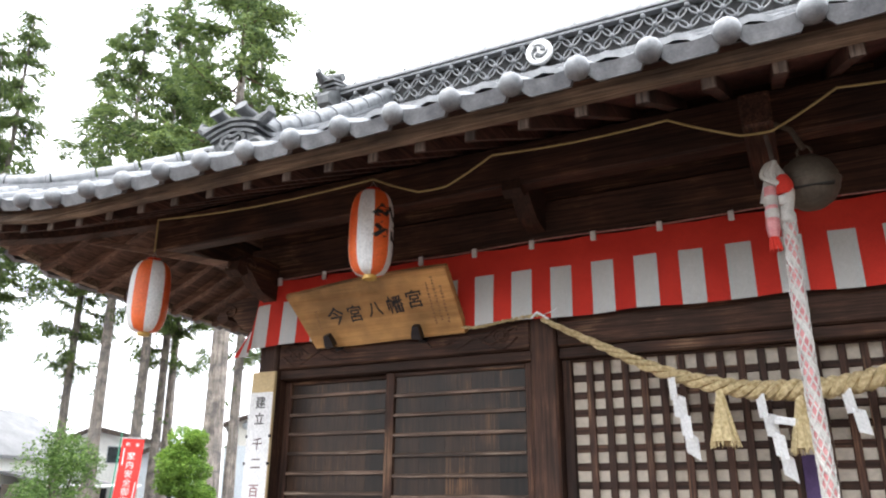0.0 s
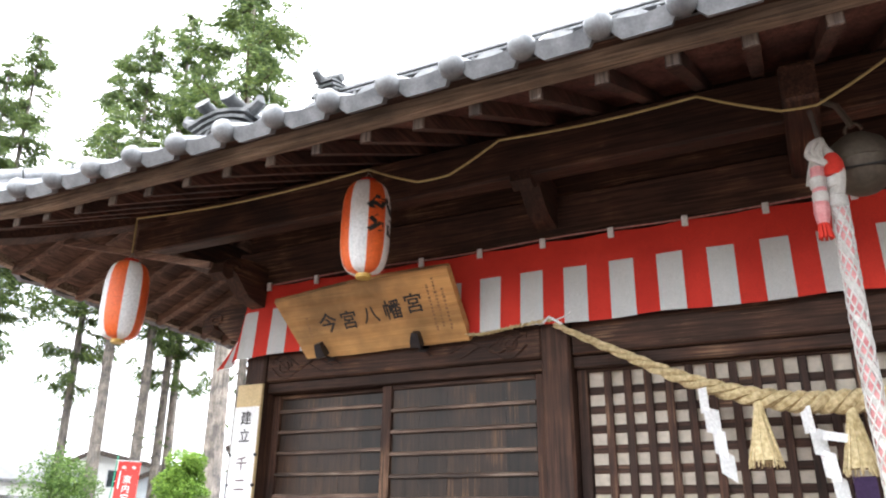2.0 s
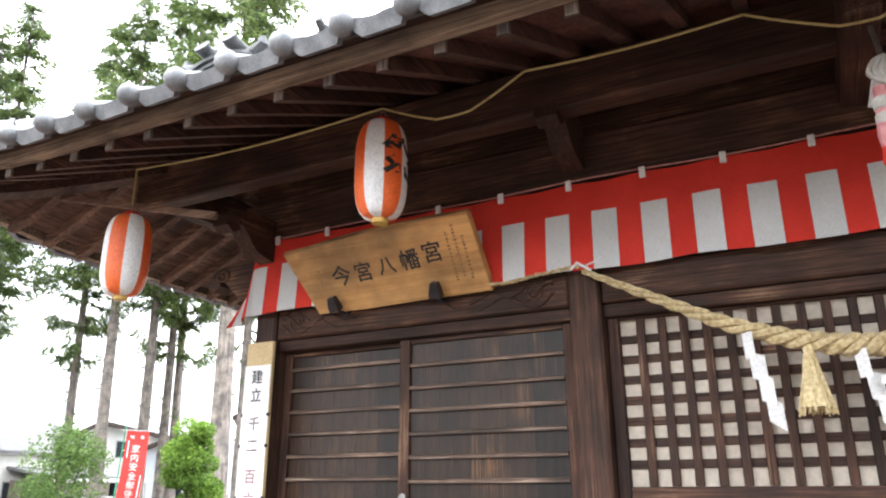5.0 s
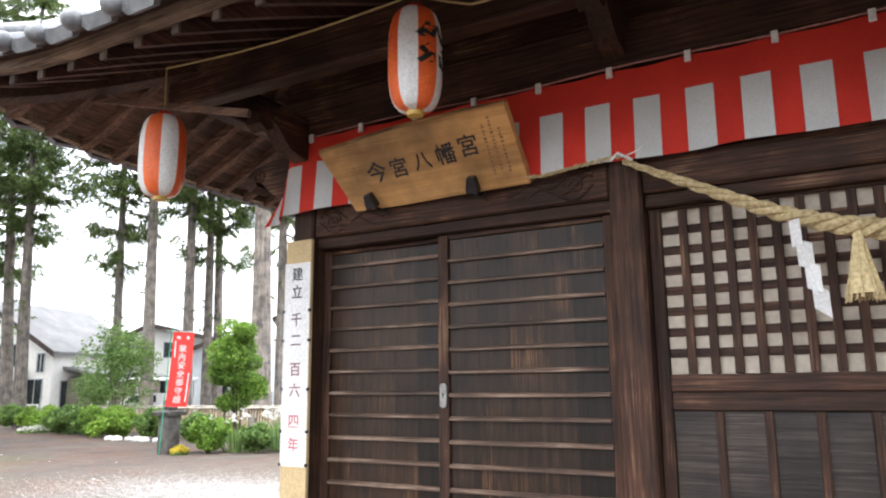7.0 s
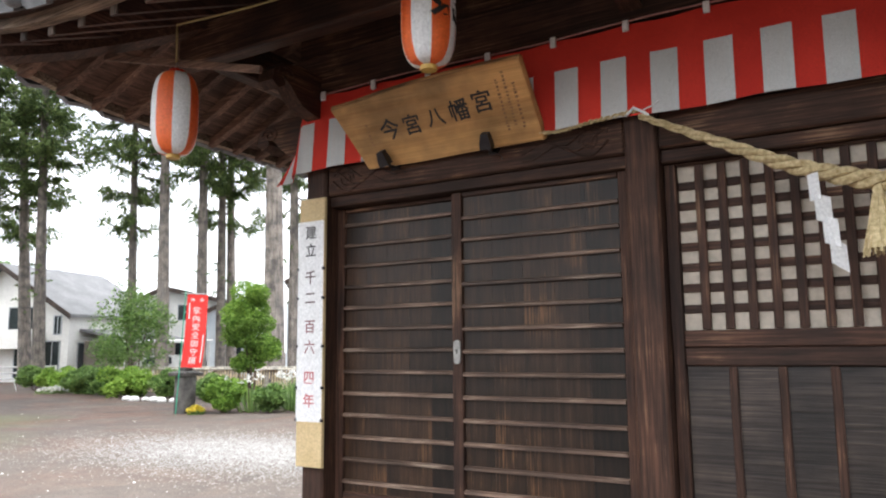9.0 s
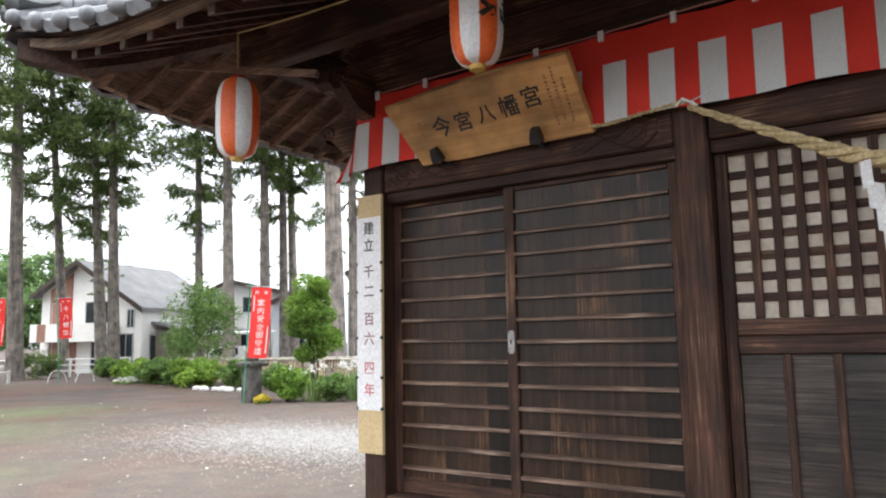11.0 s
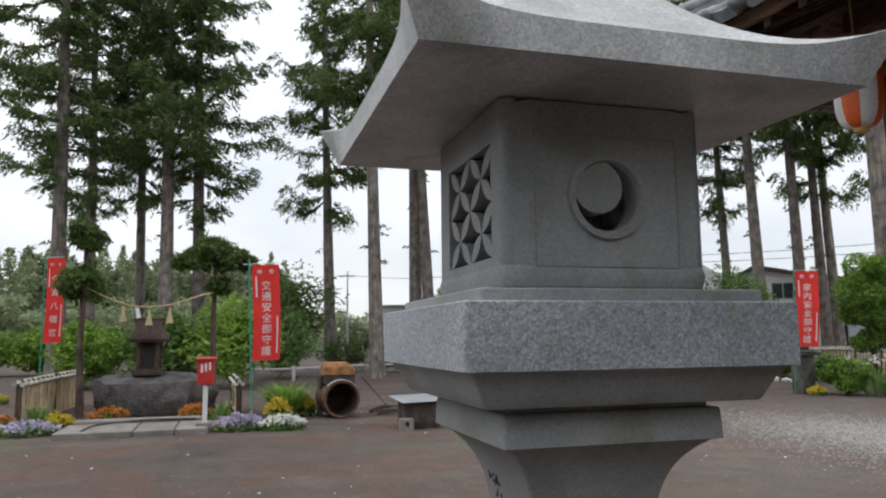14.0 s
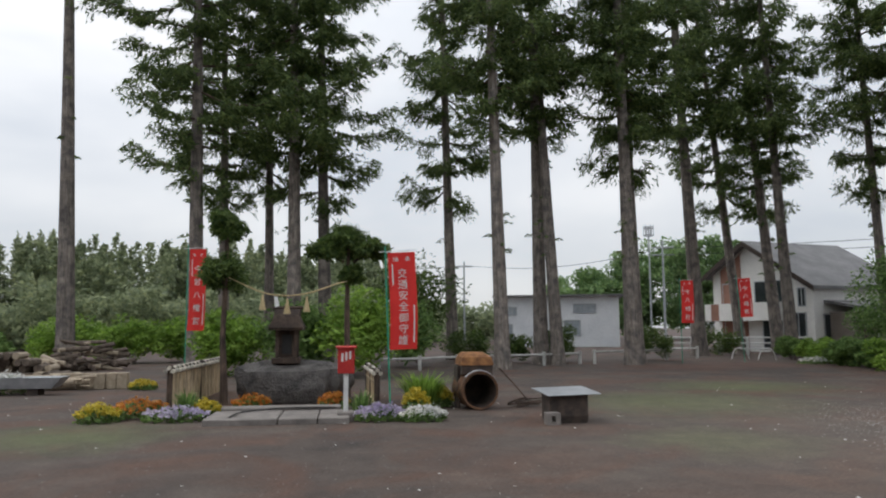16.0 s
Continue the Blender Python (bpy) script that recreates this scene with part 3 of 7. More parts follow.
eave = eave_tile()
nt_front = int(2 * EX / PITCH)
for i in range(nt_front):
    x = -0.935 - 0.25 * 14 + 0.2525 * i
    if not CX - EX + 0.05 < x < CX + EX - 0.05: continue
    y = CY - EY
    tilt = math.degrees(math.atan2(lift(x + 0.1, y) - lift(x - 0.1, y), 0.2))
    piece("eave_tile", eave, roof, pose(x + PITCH / 2, y, 3.110 + lift(x, y), 0, -tilt, 0))
for sg, turn in ((-1, -90), (1, 90)):
    for i in range(19):
        y, x = CY - EY + 0.18 + 0.2525 * i, CX + sg * EX
        if y > CY + EY - 0.1: break
        tilt = math.degrees(math.atan2(lift(x, y + 0.1) - lift(x, y - 0.1), 0.2))
        piece("eave_tile", eave, roof, pose(x, y, 3.110 + lift(x, y), 0, 0, turn) @ pose(0, 0, 0, 0, tilt * sg, 0))


def ridge_run(pts, layers, wide, cap, name, ornament):
    """A built-up ridge along points: courses of flat tiles with a row of round cap tiles on top."""
    for q in range(layers):
        loops, w = [], wide - 0.012 * q
        for i, p in enumerate(pts):
            d = Vector(pts[min(i + 1, len(pts) - 1)]) - Vector(pts[max(i - 1, 0)])
            n2 = Vector((-d.y, d.x, 0)).normalized() * w
            z0 = p[2] + 0.034 * q
            c = Vector((p[0], p[1], z0))
            loops.append([c - n2, c + n2, c + n2 * 0.96 + Vector((0, 0, 0.028)), c - n2 * 0.96 + Vector((0, 0, 0.028))])
        part("ridge_course", G().rings(loops), tile_grey, roof, smooth=0)
    top = [(p[0], p[1], p[2] + 0.034 * layers + cap * 0.35) for p in pts]
    total = sum((Vector(a) - Vector(b)).length for a, b in zip(top, top[1:]))
    count = max(2, int(total / 0.24))
    me = G().tube([(0, -0.125, 0), (0, -0.10, 0), (0, 0.10, 0), (0, 0.105, 0), (0, 0.125, 0)], [cap * 0.96, cap, cap * 0.97, cap * 1.1, cap * 1.1], 10).mesh("cap_tile", tile_grey, None, 40)
    for i in range(count):
        s = (i + 0.5) / count * (len(pts) - 1)
        a = int(s)
        p = Vector(top[a]).lerp(Vector(top[a + 1]), s - a)
        d = Vector(top[a + 1]) - Vector(top[a])
        piece("cap_tile", me, roof, Matrix.Translation(p) @ d.to_track_quat("Y", "Z").to_matrix().to_4x4())


def scroll(cx, cz, r, turns, way, y, m, start=0.0):
    """Points of a rolled-in spiral on a face at y."""
    n = int(turns * 16)
    return [m @ Vector((cx + way * r * (1 - 0.86 * i / n) * math.cos(start + 2 * math.pi * turns * i / n), y, cz + r * (1 - 0.86 * i / n) * math.sin(start + 2 * math.pi * turns * i / n))) for i in range(n + 1)]


def demon_tile(scale, at, turn):
    """An end ornament: a stepped arch of courses over scrolls, with three round tile ends on top."""
    m = Matrix.Translation(at) @ pose(0, 0, 0, 0, 0, turn) @ Matrix.Scale(scale, 4)
    body = [(-0.23, 0.0), (-0.24, 0.06), (-0.20, 0.11), (-0.15, 0.13), (-0.12, 0.19), (-0.05, 0.225), (0.05, 0.225), (0.12, 0.19), (0.15, 0.13), (0.20, 0.11), (0.24, 0.06), (0.23, 0.0)]
    gg = G().prism(body, 0.10, m)
    for k in range(3):
        w, z = 0.155 + 0.022 * k, 0.178 + 0.026 * k
        arch = [(-w, z - 0.028), (-w * 0.55, z), (0, z + 0.018), (w * 0.55, z), (w, z - 0.028)]
        gg.prism(arch + [(x, zz + 0.018) for x, zz in reversed(arch)], 0.13 + 0.012 * k, m @ Matrix.Translation((0, -0.02 - 0.012 * k, 0)))
    for sx in (-1, 1):
        gg.tube(scroll(sx * 0.165, 0.055, 0.062, 1.7, sx, -0.012, m), [0.022 * scale * (1 - 0.5 * i / 27) for i in range(28)], 7)
        gg.ball((sx * 0.165, -0.012, 0.055), 0.02, 8, 1.0, m)
        gg.tube(scroll(sx * 0.045, 0.13, 0.05, 1.2, -sx, -0.012, m, 0.6), [0.013 * scale] * 20, 6)
        gg.tube([m @ Vector((sx * 0.085, 0.12, 0.285)), m @ Vector((sx * 0.085, -0.045, 0.295)), m @ Vector((sx * 0.085, -0.07, 0.31))], [0.034 * scale, 0.036 * scale, 0.044 * scale], 12)
        gg.tube([m @ Vector((sx * 0.13, 0.02, 0.235)), m @ Vector((sx * 0.2, 0.0, 0.235)), m @ Vector((sx * 0.245, 0.0, 0.262)), m @ Vector((sx * 0.235, 0.0, 0.295))], [0.036 * scale, 0.034 * scale, 0.03 * scale, 0.02 * scale], 9)
    gg.lathe([(0.062, 0), (0.062, 0.02), (0.05, 0.022), (0.046, 0.012), (0.004, 0.012)], 20, m @ Matrix.Translation((0, -0.002, 0.075)) @ Euler((radians(90), 0, 0)).to_matrix().to_4x4())
    part("ridge_end_tile", gg, tile_dark, roof, "dark grey scrolled ridge end tile")


# hip ridges, descending ridges and the main ridge
for sg in (-1, 1):
    run = []
    for i in range(12):
        s = i / 11
        x, y = CX + sg * (EX - 0.12 - 1.45 * s), CY - EY + 0.12 + 1.40 * s
        run.append((x, y, roof_z(x, y) + 0.04))
    ridge_run(run, 2, 0.085, 0.065, "hip", True)
    x, y = CX + sg * (EX - 0.10), CY - EY + 0.10
    part("corner_boss", G().tube([(x, y, roof_z(x, y) + 0.13), (x + sg * 0.05, y - 0.05, roof_z(x, y) + 0.14)], 0.07, 12).tube([(x + sg * 0.05, y - 0.05, roof_z(x, y) + 0.07), (x + sg * 0.07, y - 0.07, roof_z(x, y) + 0.075)], 0.05, 10), tile_dark, roof)
    run = []
    for i in range(12):
        y = 3.06 + 1.62 * i / 11
        run.append((CX + sg * 2.92, y, roof_z(CX + sg * 2.92, y) + 0.05))
    ridge_run(run, 4, 0.11, 0.07, "descending", True)
    demon_tile(1.12, (CX + sg * 3.0, 3.0, roof_z(CX - 2.9, 3.0) + 0.02), 0)
    demon_tile(1.15, (CX + sg * 3.49, 4.70, 4.88), 90 if sg > 0 else -90)
# near-black filling behind the open petal work of the ridge
part("ridge_core", G().box(CX - 3.45, CX + 3.45, 4.66, 4.74, 4.55, 5.06), surface("near_black_core", (0.012, 0.012, 0.013), (0.035, 0.035, 0.036), 10, 60, 0.8), roof)
for q in range(3):
    part("ridge_course", G().box(CX - 3.46, CX + 3.46, 4.585 + 0.01 * q, 4.815 - 0.01 * q, 4.70 + 0.032 * q, 4.728 + 0.032 * q, 0.004), tile_grey, roof)
for q in range(2):
    part("ridge_course", G().box(CX - 3.46, CX + 3.46, 4.60 - 0.012 * q, 4.80 + 0.012 * q, 5.035 + 0.03 * q, 5.06 + 0.03 * q, 0.004), tile_grey, roof)
lens = []
for k in range(2):
    arc = [(0.02 * math.sin(math.pi * t) * (1 - 2 * k), 0.122 * t) for t in [i / 6 for i in range(7)]]
    lens.append(G().tube([(x, 0.0, z) for x, z in arc], 0.0062, 5))
petal = G().add(lens[0].v, lens[0].f).add(lens[1].v, lens[1].f)
petal_me = petal.mesh("petal_tile", tile_grey, None, 40)
boss_me = G().ball((0, 0.0, 0), 0.021, 8, 1.0).mesh("ring_boss", tile_grey, None, 40)
for i in range(43):
    x = CX - 3.30 + 0.155 * i
    piece("ring_boss", boss_me, roof, pose(x, 4.612, 4.918))
    for j, a_ in enumerate((-39, 39, -141, 141)):
        piece("petal_tile", petal_me, roof, pose(x, 4.622, 4.918, 0, a_, 0))
    for zz in (4.823, 5.013):
        piece("ring_boss", boss_me, roof, pose(x + 0.0775, 4.612, zz))
cap_me = G().tube([(-0.125, 0, 0), (-0.1, 0, 0), (0.1, 0, 0), (0.105, 0, 0), (0.125, 0, 0)], [0.06, 0.062, 0.06, 0.07, 0.07], 10).mesh("cap_tile", tile_grey, None, 40)
for i in range(28):
    piece("cap_tile", cap_me, roof, pose(CX - 3.38 + 0.25 * i, 4.70, 5.115))
crest = part("crest_disc", G().lathe([(0.105, 0), (0.105, 0.03), (0.09, 0.035), (0.085, 0.026), (0.01, 0.026)], 28, Matrix.Translation((-1.31, 4.60, 4.92)) @ Euler((radians(90), 0, 0)).to_matrix().to_4x4()), white_paper, roof, "pale round crest tile")
for kk in range(3):
    gg, a0 = G(), kk * 2 * math.pi / 3
    pts = [(-1.31 + (0.03 + 0.04 * (i / 12)) * math.cos(a0 + i * 0.19), 4.572, 4.92 + (0.03 + 0.04 * (i / 12)) * math.sin(a0 + i * 0.19)) for i in range(13)]
    gg.tube(pts, [0.02 * (1 - i / 13) + 0.003 for i in range(13)], 8)
    part("crest_comma", gg, tile_dark, crest)

# ---- doors ----
def slatted_door(x0, x1, y, label, lock, first=2.2285, gap=0.1108):
    d = thing("sliding_door", ((x0 + x1) / 2, y, 0.745), label, "door", "slatted doors of the shrine")
    part("stile", G().box(x0, x0 + 0.058, y - 0.018, y + 0.018, 0.747, 2.363, 0.004), wood_z, d)
    part("stile", G().box(x1 - 0.05, x1, y - 0.018, y + 0.018, 0.747, 2.363, 0.004), wood_z, d)
    part("rail", G().box(x0 + 0.06, x1 - 0.052, y - 0.016, y + 0.016, 2.338, 2.362, 0.004), wood_x, d)
    part("rail", G().box(x0 + 0.06, x1 - 0.052, y - 0.016, y + 0.016, 0.748, 0.83, 0.004), wood_x, d)
    n = 5
    w = (x1 - x0 - 0.112) / n
    for i in range(n):
        part("plank", G().box(x0 + 0.06 + i * w + 0.0002, x0 + 0.06 + (i + 1) * w - 0.0002, y - 0.001, y + 0.012, 0.832, 2.336, 0.0004), board_z, d)
    for i in range(13):
        z = first - gap * i
        part("bar", G().prism([(0, -0.009), (0.021, -0.008), (0.021, 0.004), (0.011, 0.0105), (0, 0.0115)], x1 - x0 - 0.112, Matrix.Translation((x0 + 0.06, y - 0.002, z)) @ Matrix.Rotation(radians(-90), 4, "Z")), bar_x, d, smooth=20)
    if lock:
        lk = G().prism([(0.019 * math.cos(a), (0.04 if math.sin(a) > 0 else -0.04) + 0.019 * math.sin(a)) for a in [i * math.pi / 8 for i in range(16)]], 0.008, Matrix.Translation((x0 + 0.03, y - 0.027, 1.563)))
        plate = part("lock_plate", lk, steel, d, "grey steel lock plate")
        part("keyhole", G().tube([(x0 + 0.03, y - 0.030, 1.57), (x0 + 0.03, y - 0.027, 1.57)], 0.006, 8).box(x0 + 0.027, x0 + 0.033, y - 0.030, y - 0.027, 1.553, 1.57), ink, plate)


slatted_door(-2.795, -1.99, 3.715, "dark brown slatted wooden sliding door, closed", False, 2.267, 0.1152)
slatted_door(-2.025, -1.112, 3.672, "dark brown slatted wooden sliding door with a steel lock plate, closed", True)
slatted_door(1.552, 2.465, 3.672, "dark brown slatted wooden sliding door, closed", False)
slatted_door(2.43, 3.215, 3.715, "dark brown slatted wooden sliding door, closed", False)


def lattice_door(x0, x1, y, z0, z1):
    d = thing("lattice_door", ((x0 + x1) / 2, y, 0.745), "dark wooden lattice door backed with greyish paper", "door", "lattice doors of the shrine")
    part("stile", G().box(x0, x0 + 0.05, y - 0.02, y + 0.02, 0.747, 2.363, 0.004), wood_z, d)
    part("stile", G().box(x1 - 0.05, x1, y - 0.02, y + 0.02, 0.747, 2.363, 0.004), wood_z, d)
    part("rail", G().box(x0 + 0.052, x1 - 0.052, y - 0.02, y + 0.02, z1, 2.362, 0.004), wood_x, d)
    part("rail", G().box(x0 + 0.052, x1 - 0.052, y - 0.024, y + 0.02, 1.575, 1.645, 0.005), wood_x, d)
    part("rail", G().box(x0 + 0.052, x1 - 0.052, y - 0.018, y + 0.02, 1.50, 1.573, 0.004), wood_x, d)
    part("rail", G().box(x0 + 0.052, x1 - 0.052, y - 0.018, y + 0.02, 0.748, 0.84, 0.004), wood_x, d)
    part("paper", G().box(x0 + 0.052, x1 - 0.052, y + 0.012, y + 0.016, 1.646, z1), screen_paper, d, "greyish-pink screen paper")
    cols = round((x1 - x0 - 0.1) / 0.091)
    w = (x1 - x0 - 0.104) / cols
    for i in range(1, cols):
        x = x0 + 0.052 + i * w
        part("bar", G().box(x - 0.018, x + 0.018, y - 0.014, y + 0.002, 1.647, z1 - 0.001, 0.003), wood_z, d)
    for i in range(1, 8):
        z = 1.646 + (z1 - 1.646) * i / 8
        part("bar", G().box(x0 + 0.053, x1 - 0.053, y + 0.003, y + 0.010, z - 0.018, z + 0.018, 0.002), wood_x, d)
    n = round((x1 - x0 - 0.1) / 0.2)
    w = (x1 - x0 - 0.104) / n
    for i in range(n):
        part("plank", G().box(x0 + 0.052 + i * w + 0.001, x0 + 0.052 + (i + 1) * w - 0.001, y, y + 0.012, 0.842, 1.498, 0.002), low_board, d)
        if i: part("batten", G().box(x0 + 0.052 + i * w - 0.016, x0 + 0.052 + i * w + 0.016, y - 0.014, y - 0.001, 0.842, 1.498, 0.003), wood_z, d)


lattice_door(-0.958, 0.245, 3.68, 1.646, 2.352)
lattice_door(0.205, 1.398, 3.722, 1.646, 2.352)

# ---- things on the front of the hall ----
def ripple(x):
    return 0.006 * math.sin(x * 7.3) + 0.005 * math.sin(x * 17.0 + 1.0)


curtain = thing("festival_curtain", (CX, 3.55, 2.575), "red and white striped festival curtain hung along the wall", "curtain")


def hang(x, v):
    """A point of the cloth: x along the wall, v from 0 at the cord to 1 at the hem; it turns the corner at its end."""
    z = 3.0 - 0.425 * v + 0.006 * math.sin(x * 9.2) * v + 0.004 * math.cos(2 * math.pi * (x + 1.064) / 0.343) * (1 - v) ** 2 - 0.006
    y = 3.565 - 0.022 * v + ripple(x) * v
    if x < -2.93:
        k = -2.93 - x
        return (-2.93 - 0.42 * k - 0.22 * k * v, y + 0.5 * k * (1 - 0.7 * v) - 0.028 * math.sin(k * 26) * (0.3 + v), z - 0.62 * k * (1 - v) - 0.2 * k * v)
    return (x, y, z)


def cloth(x0, x1, v0, v1, off):
    gg, n = G(), max(4, int((x1 - x0) / 0.028))
    return gg.grid(lambda u, v: (lambda p: (p[0] - (off * 0.5 if x0 < -2.93 else 0), p[1] - off, p[2]))(hang(x0 + (x1 - x0) * u, v0 + (v1 - v0) * v)), n, 8)


red = cloth(-3.24, 3.6, 0, 1, 0)
part("red_cloth", red, red_cloth, curtain, "red cloth", fix=False, smooth=60)
x = -1.408 - 0.2215 * 8
while x < 3.5:
    part("white_stripe", cloth(x, x + 0.115, 0.345, 1.002, 0.003), white_cloth, curtain, fix=False, smooth=60)
    x += 0.2215
cord = [(x, 3.552, 3.004 + 0.006 * math.sin(x * 5)) for x in [-2.93 + 0.2 * i for i in range(33)]]
part("hanging_cord", G().tube(cord, 0.0045, 6), surface("twisted_red_cord", (0.3, 0.05, 0.04), (0.6, 0.4, 0.36), 140, 300, 0.8), curtain)
x = -1.064 - 0.343 * 5
while x < 3.4:
    part("clip", G().box(x - 0.014, x + 0.014, 3.540, 3.556, 2.962, 3.004, 0.003).tube([(x - 0.013, 3.548, 3.006), (x + 0.013, 3.548, 3.006)], 0.008, 6), white_paper, curtain, "pale plastic clip")
    x += 0.343

# name board, leaning forward
UP = Vector((0, -0.22, 0.305)).normalized()
OUT = Vector((1, 0, 0)).cross(UP)
SIGN = Matrix(((1, UP.x, OUT.x, -1.967), (0, UP.y, OUT.y, 3.597), (0, UP.z, OUT.z, 2.553), (0, 0, 0, 1)))
sign = thing("name_board", (-1.967, 3.597, 2.553), "honey-coloured wooden name board with black lettering, leaning forward", "sign")
edge = [(-0.502, 0.0), (-0.2, -0.004), (0.1, 0.004), (0.503, 0.008), (0.492, 0.2), (0.481, 0.402), (0.3, 0.404), (0.1, 0.4), (-0.1, 0.393), (-0.3, 0.378), (-0.45, 0.362), (-0.604, 0.352), (-0.55, 0.17)]
bd = G()
bd.add([(x, y, 0.0) for x, y in edge] + [(x, y, 0.042) for x, y in edge] + [(x * 0.994, y * 0.985 + 0.003, 0.046) for x, y in edge],
       [tuple(range(12, -1, -1)), tuple(range(26, 39))] + [(i, (i + 1) % 13, 13 + (i + 1) % 13, 13 + i) for i in range(13)] + [(13 + i, 13 + (i + 1) % 13, 26 + (i + 1) % 13, 26 + i) for i in range(13)], SIGN)
board = part("board", bd, sign_wood, sign)
bark = G().tube([SIGN @ Vector((x, y - 0.004, 0.02)) for x, y in reversed(edge[5:12])], 0.016, 8)
part("bark_edge", bark, timber("bark_edge_wood", (0.16, 0.08, 0.03), (0.36, 0.2, 0.09), (0.45, 0.28, 0.13), "x"), sign, "darker bark-edged top")
for ch, u, v, s in (("今", -0.29, 0.185, 0.118), ("宮", -0.155, 0.19, 0.108), ("八", -0.015, 0.205, 0.1), ("幡", 0.12, 0.215, 0.112), ("宮", 0.25, 0.235, 0.112)):
    writing("lettering", ch, s * 1.0, ink, sign, SIGN @ Matrix.Translation((u, v, 0.0475)) @ pose(0, 0, 0, 0, 0, 2.5), bold=0.014)
faint = surface("faint_ink", (0.2, 0.1, 0.05), (0.28, 0.15, 0.07), 20, 60, 0.7)
random.seed(4)
for col, (u, v0, v1) in enumerate(((0.345, 0.09, 0.33), (0.385, 0.10, 0.36), (0.425, 0.08, 0.30), (-0.42, 0.12, 0.24))):
    gg, v = G(), v1
    while v > v0:
        h = random.uniform(0.006, 0.013)
        gg.box(u - random.uniform(0.004, 0.008), u + random.uniform(0.004, 0.008), v - h, v, 0.0465, 0.0475, 0, SIGN)
        v -= h + random.uniform(0.005, 0.011)
    part("small_writing", gg, faint, sign, kind="stuff")


def spot_lamp(u, turn):
    m = SIGN @ Matrix.Translation((u, 0.03, 0.05)) @ pose(0, 0, 0, 0, 0, turn)
    lamp = thing("spot_lamp", tuple(m.translation), "small black clip-on spot lamp below the name board", "lamp", "spot lamps of the name board")
    part("arm", G().tube([m @ Vector((0.0, -0.04, 0)), m @ Vector((0, -0.01, 0.035)), m @ Vector((0, 0.02, 0.05))], 0.008, 7), black_metal, lamp)
    hood = [[m @ Vector((sx * w, y, z)) for sx, z in ((-1, 0.032), (1, 0.032), (1, 0.032 + d), (-1, 0.032 + d))] for y, w, d in ((0.0, 0.030, 0.045), (0.03, 0.028, 0.045), (0.075, 0.018, 0.034))]
    part("hood", G().rings(hood), black_metal, lamp)
    part("glass", G().box(-0.024, 0.024, -0.003, -0.001, 0.038, 0.07, 0, m), steel, lamp)
    part("clamp", G().box(-0.02, 0.02, -0.052, -0.036, -0.06, 0.012, 0.003, m), black_metal, lamp)
    part("cable", G().tube([m @ Vector((0.03, -0.04, 0.02)), m @ Vector((0.045, -0.065, 0.01)), m @ Vector((0.035, -0.09, -0.02))], 0.0025, 5), black_metal, lamp)


spot_lamp(-0.345, 8)
spot_lamp(0.235, -6)


# paper lanterns
def paper_lantern(x, y, z0, z1, radius, turn, label, words):
    lan = thing("paper_lantern", (x, y, z1), label, "lantern", "festival lanterns under the eaves")
    h, n = z1 - z0, 72
    prof = []
    for i in range(n + 1):
        s = 2 * i / n - 1
        r = 0.034 + (radius - 0.034) * max(0.0, 1 - abs(s) ** 3.4) ** (1 / 2.4)
        prof.append((r + 0.0016 * math.cos(i * math.pi * 2 / 2.4), z0 + h * i / n))
    for k in range(8):
        gg, rows = G(), []
        for r, z in prof:
            rows.append([(x + r * math.cos(a), y + r * math.sin(a), z) for a in [radians(turn + 45 * k + 45 * j / 6) for j in range(7)]])
        gg.add([p for row in rows for p in row], [(i * 7 + j, i * 7 + j + 1, i * 7 + 8 + j, i * 7 + 7 + j) for i in range(n) for j in range(6)])
        part("orange_panel" if k % 2 else "white_panel", gg, orange_paper if k % 2 else white_paper, lan, smooth=60, fix=False)
    part("top_ring", G().lathe([(0.036, z1 - 0.004), (0.038, z1 + 0.016), (0.03, z1 + 0.018)], 16, Matrix.Translation((x, y, 0))), red_cloth, lan)
    part("bottom_ring", G().lathe([(0.028, z0 - 0.02), (0.034, z0 - 0.018), (0.036, z0 + 0.004)], 16, Matrix.Translation((x, y, 0))), surface("gold_paper", (0.6, 0.38, 0.08), (0.75, 0.5, 0.14), 20, 90, 0.5), lan, "gold rim")
    part("hook", G().tube([(x - 0.03, y, z1 + 0.015), (x, y, z1 + 0.06), (x + 0.03, y, z1 + 0.015)], 0.002, 5), steel, lan)
    for ch, az, z, size in words:
        me = solid_text(ch, size, 0.0, 0.02)
        me.materials.clear()
        me.materials.append(ink)
        for v in me.vertices:
            a = radians(az) + v.co.x / radius
            zz = z + v.co.y
            s = 2 * (zz - z0) / h - 1
            r = 0.034 + (radius - 0.034) * max(0.0, 1 - abs(s) ** 3.4) ** (1 / 2.4) + 0.003
            v.co = (r * math.cos(a), r * math.sin(a), zz)
        piece("lettering", me, lan, Matrix.Translation((x, y, 0)))
    return lan


paper_lantern(-1.69, 2.90, 2.71, 3.16, 0.112, -97, "orange and white striped paper lantern with black festival lettering", [("祭", -8, 2.95, 0.2)])
paper_lantern(-3.21, 2.9, 2.562, 2.992, 0.114, -45, "orange and white striped paper lantern hanging from the corner eave", [])
rod = solo("lantern_rod", G().box(-0.62, 0.62, -0.012, 0.012, -0.018, 0.018, 0.003, Matrix.Translation((-3.23, 2.915, 3.058)) @ pose(0, 0, 0, 0, 15.0, 0)), rafter_side, "thin weathered wooden rod under the corner eave", "rod")


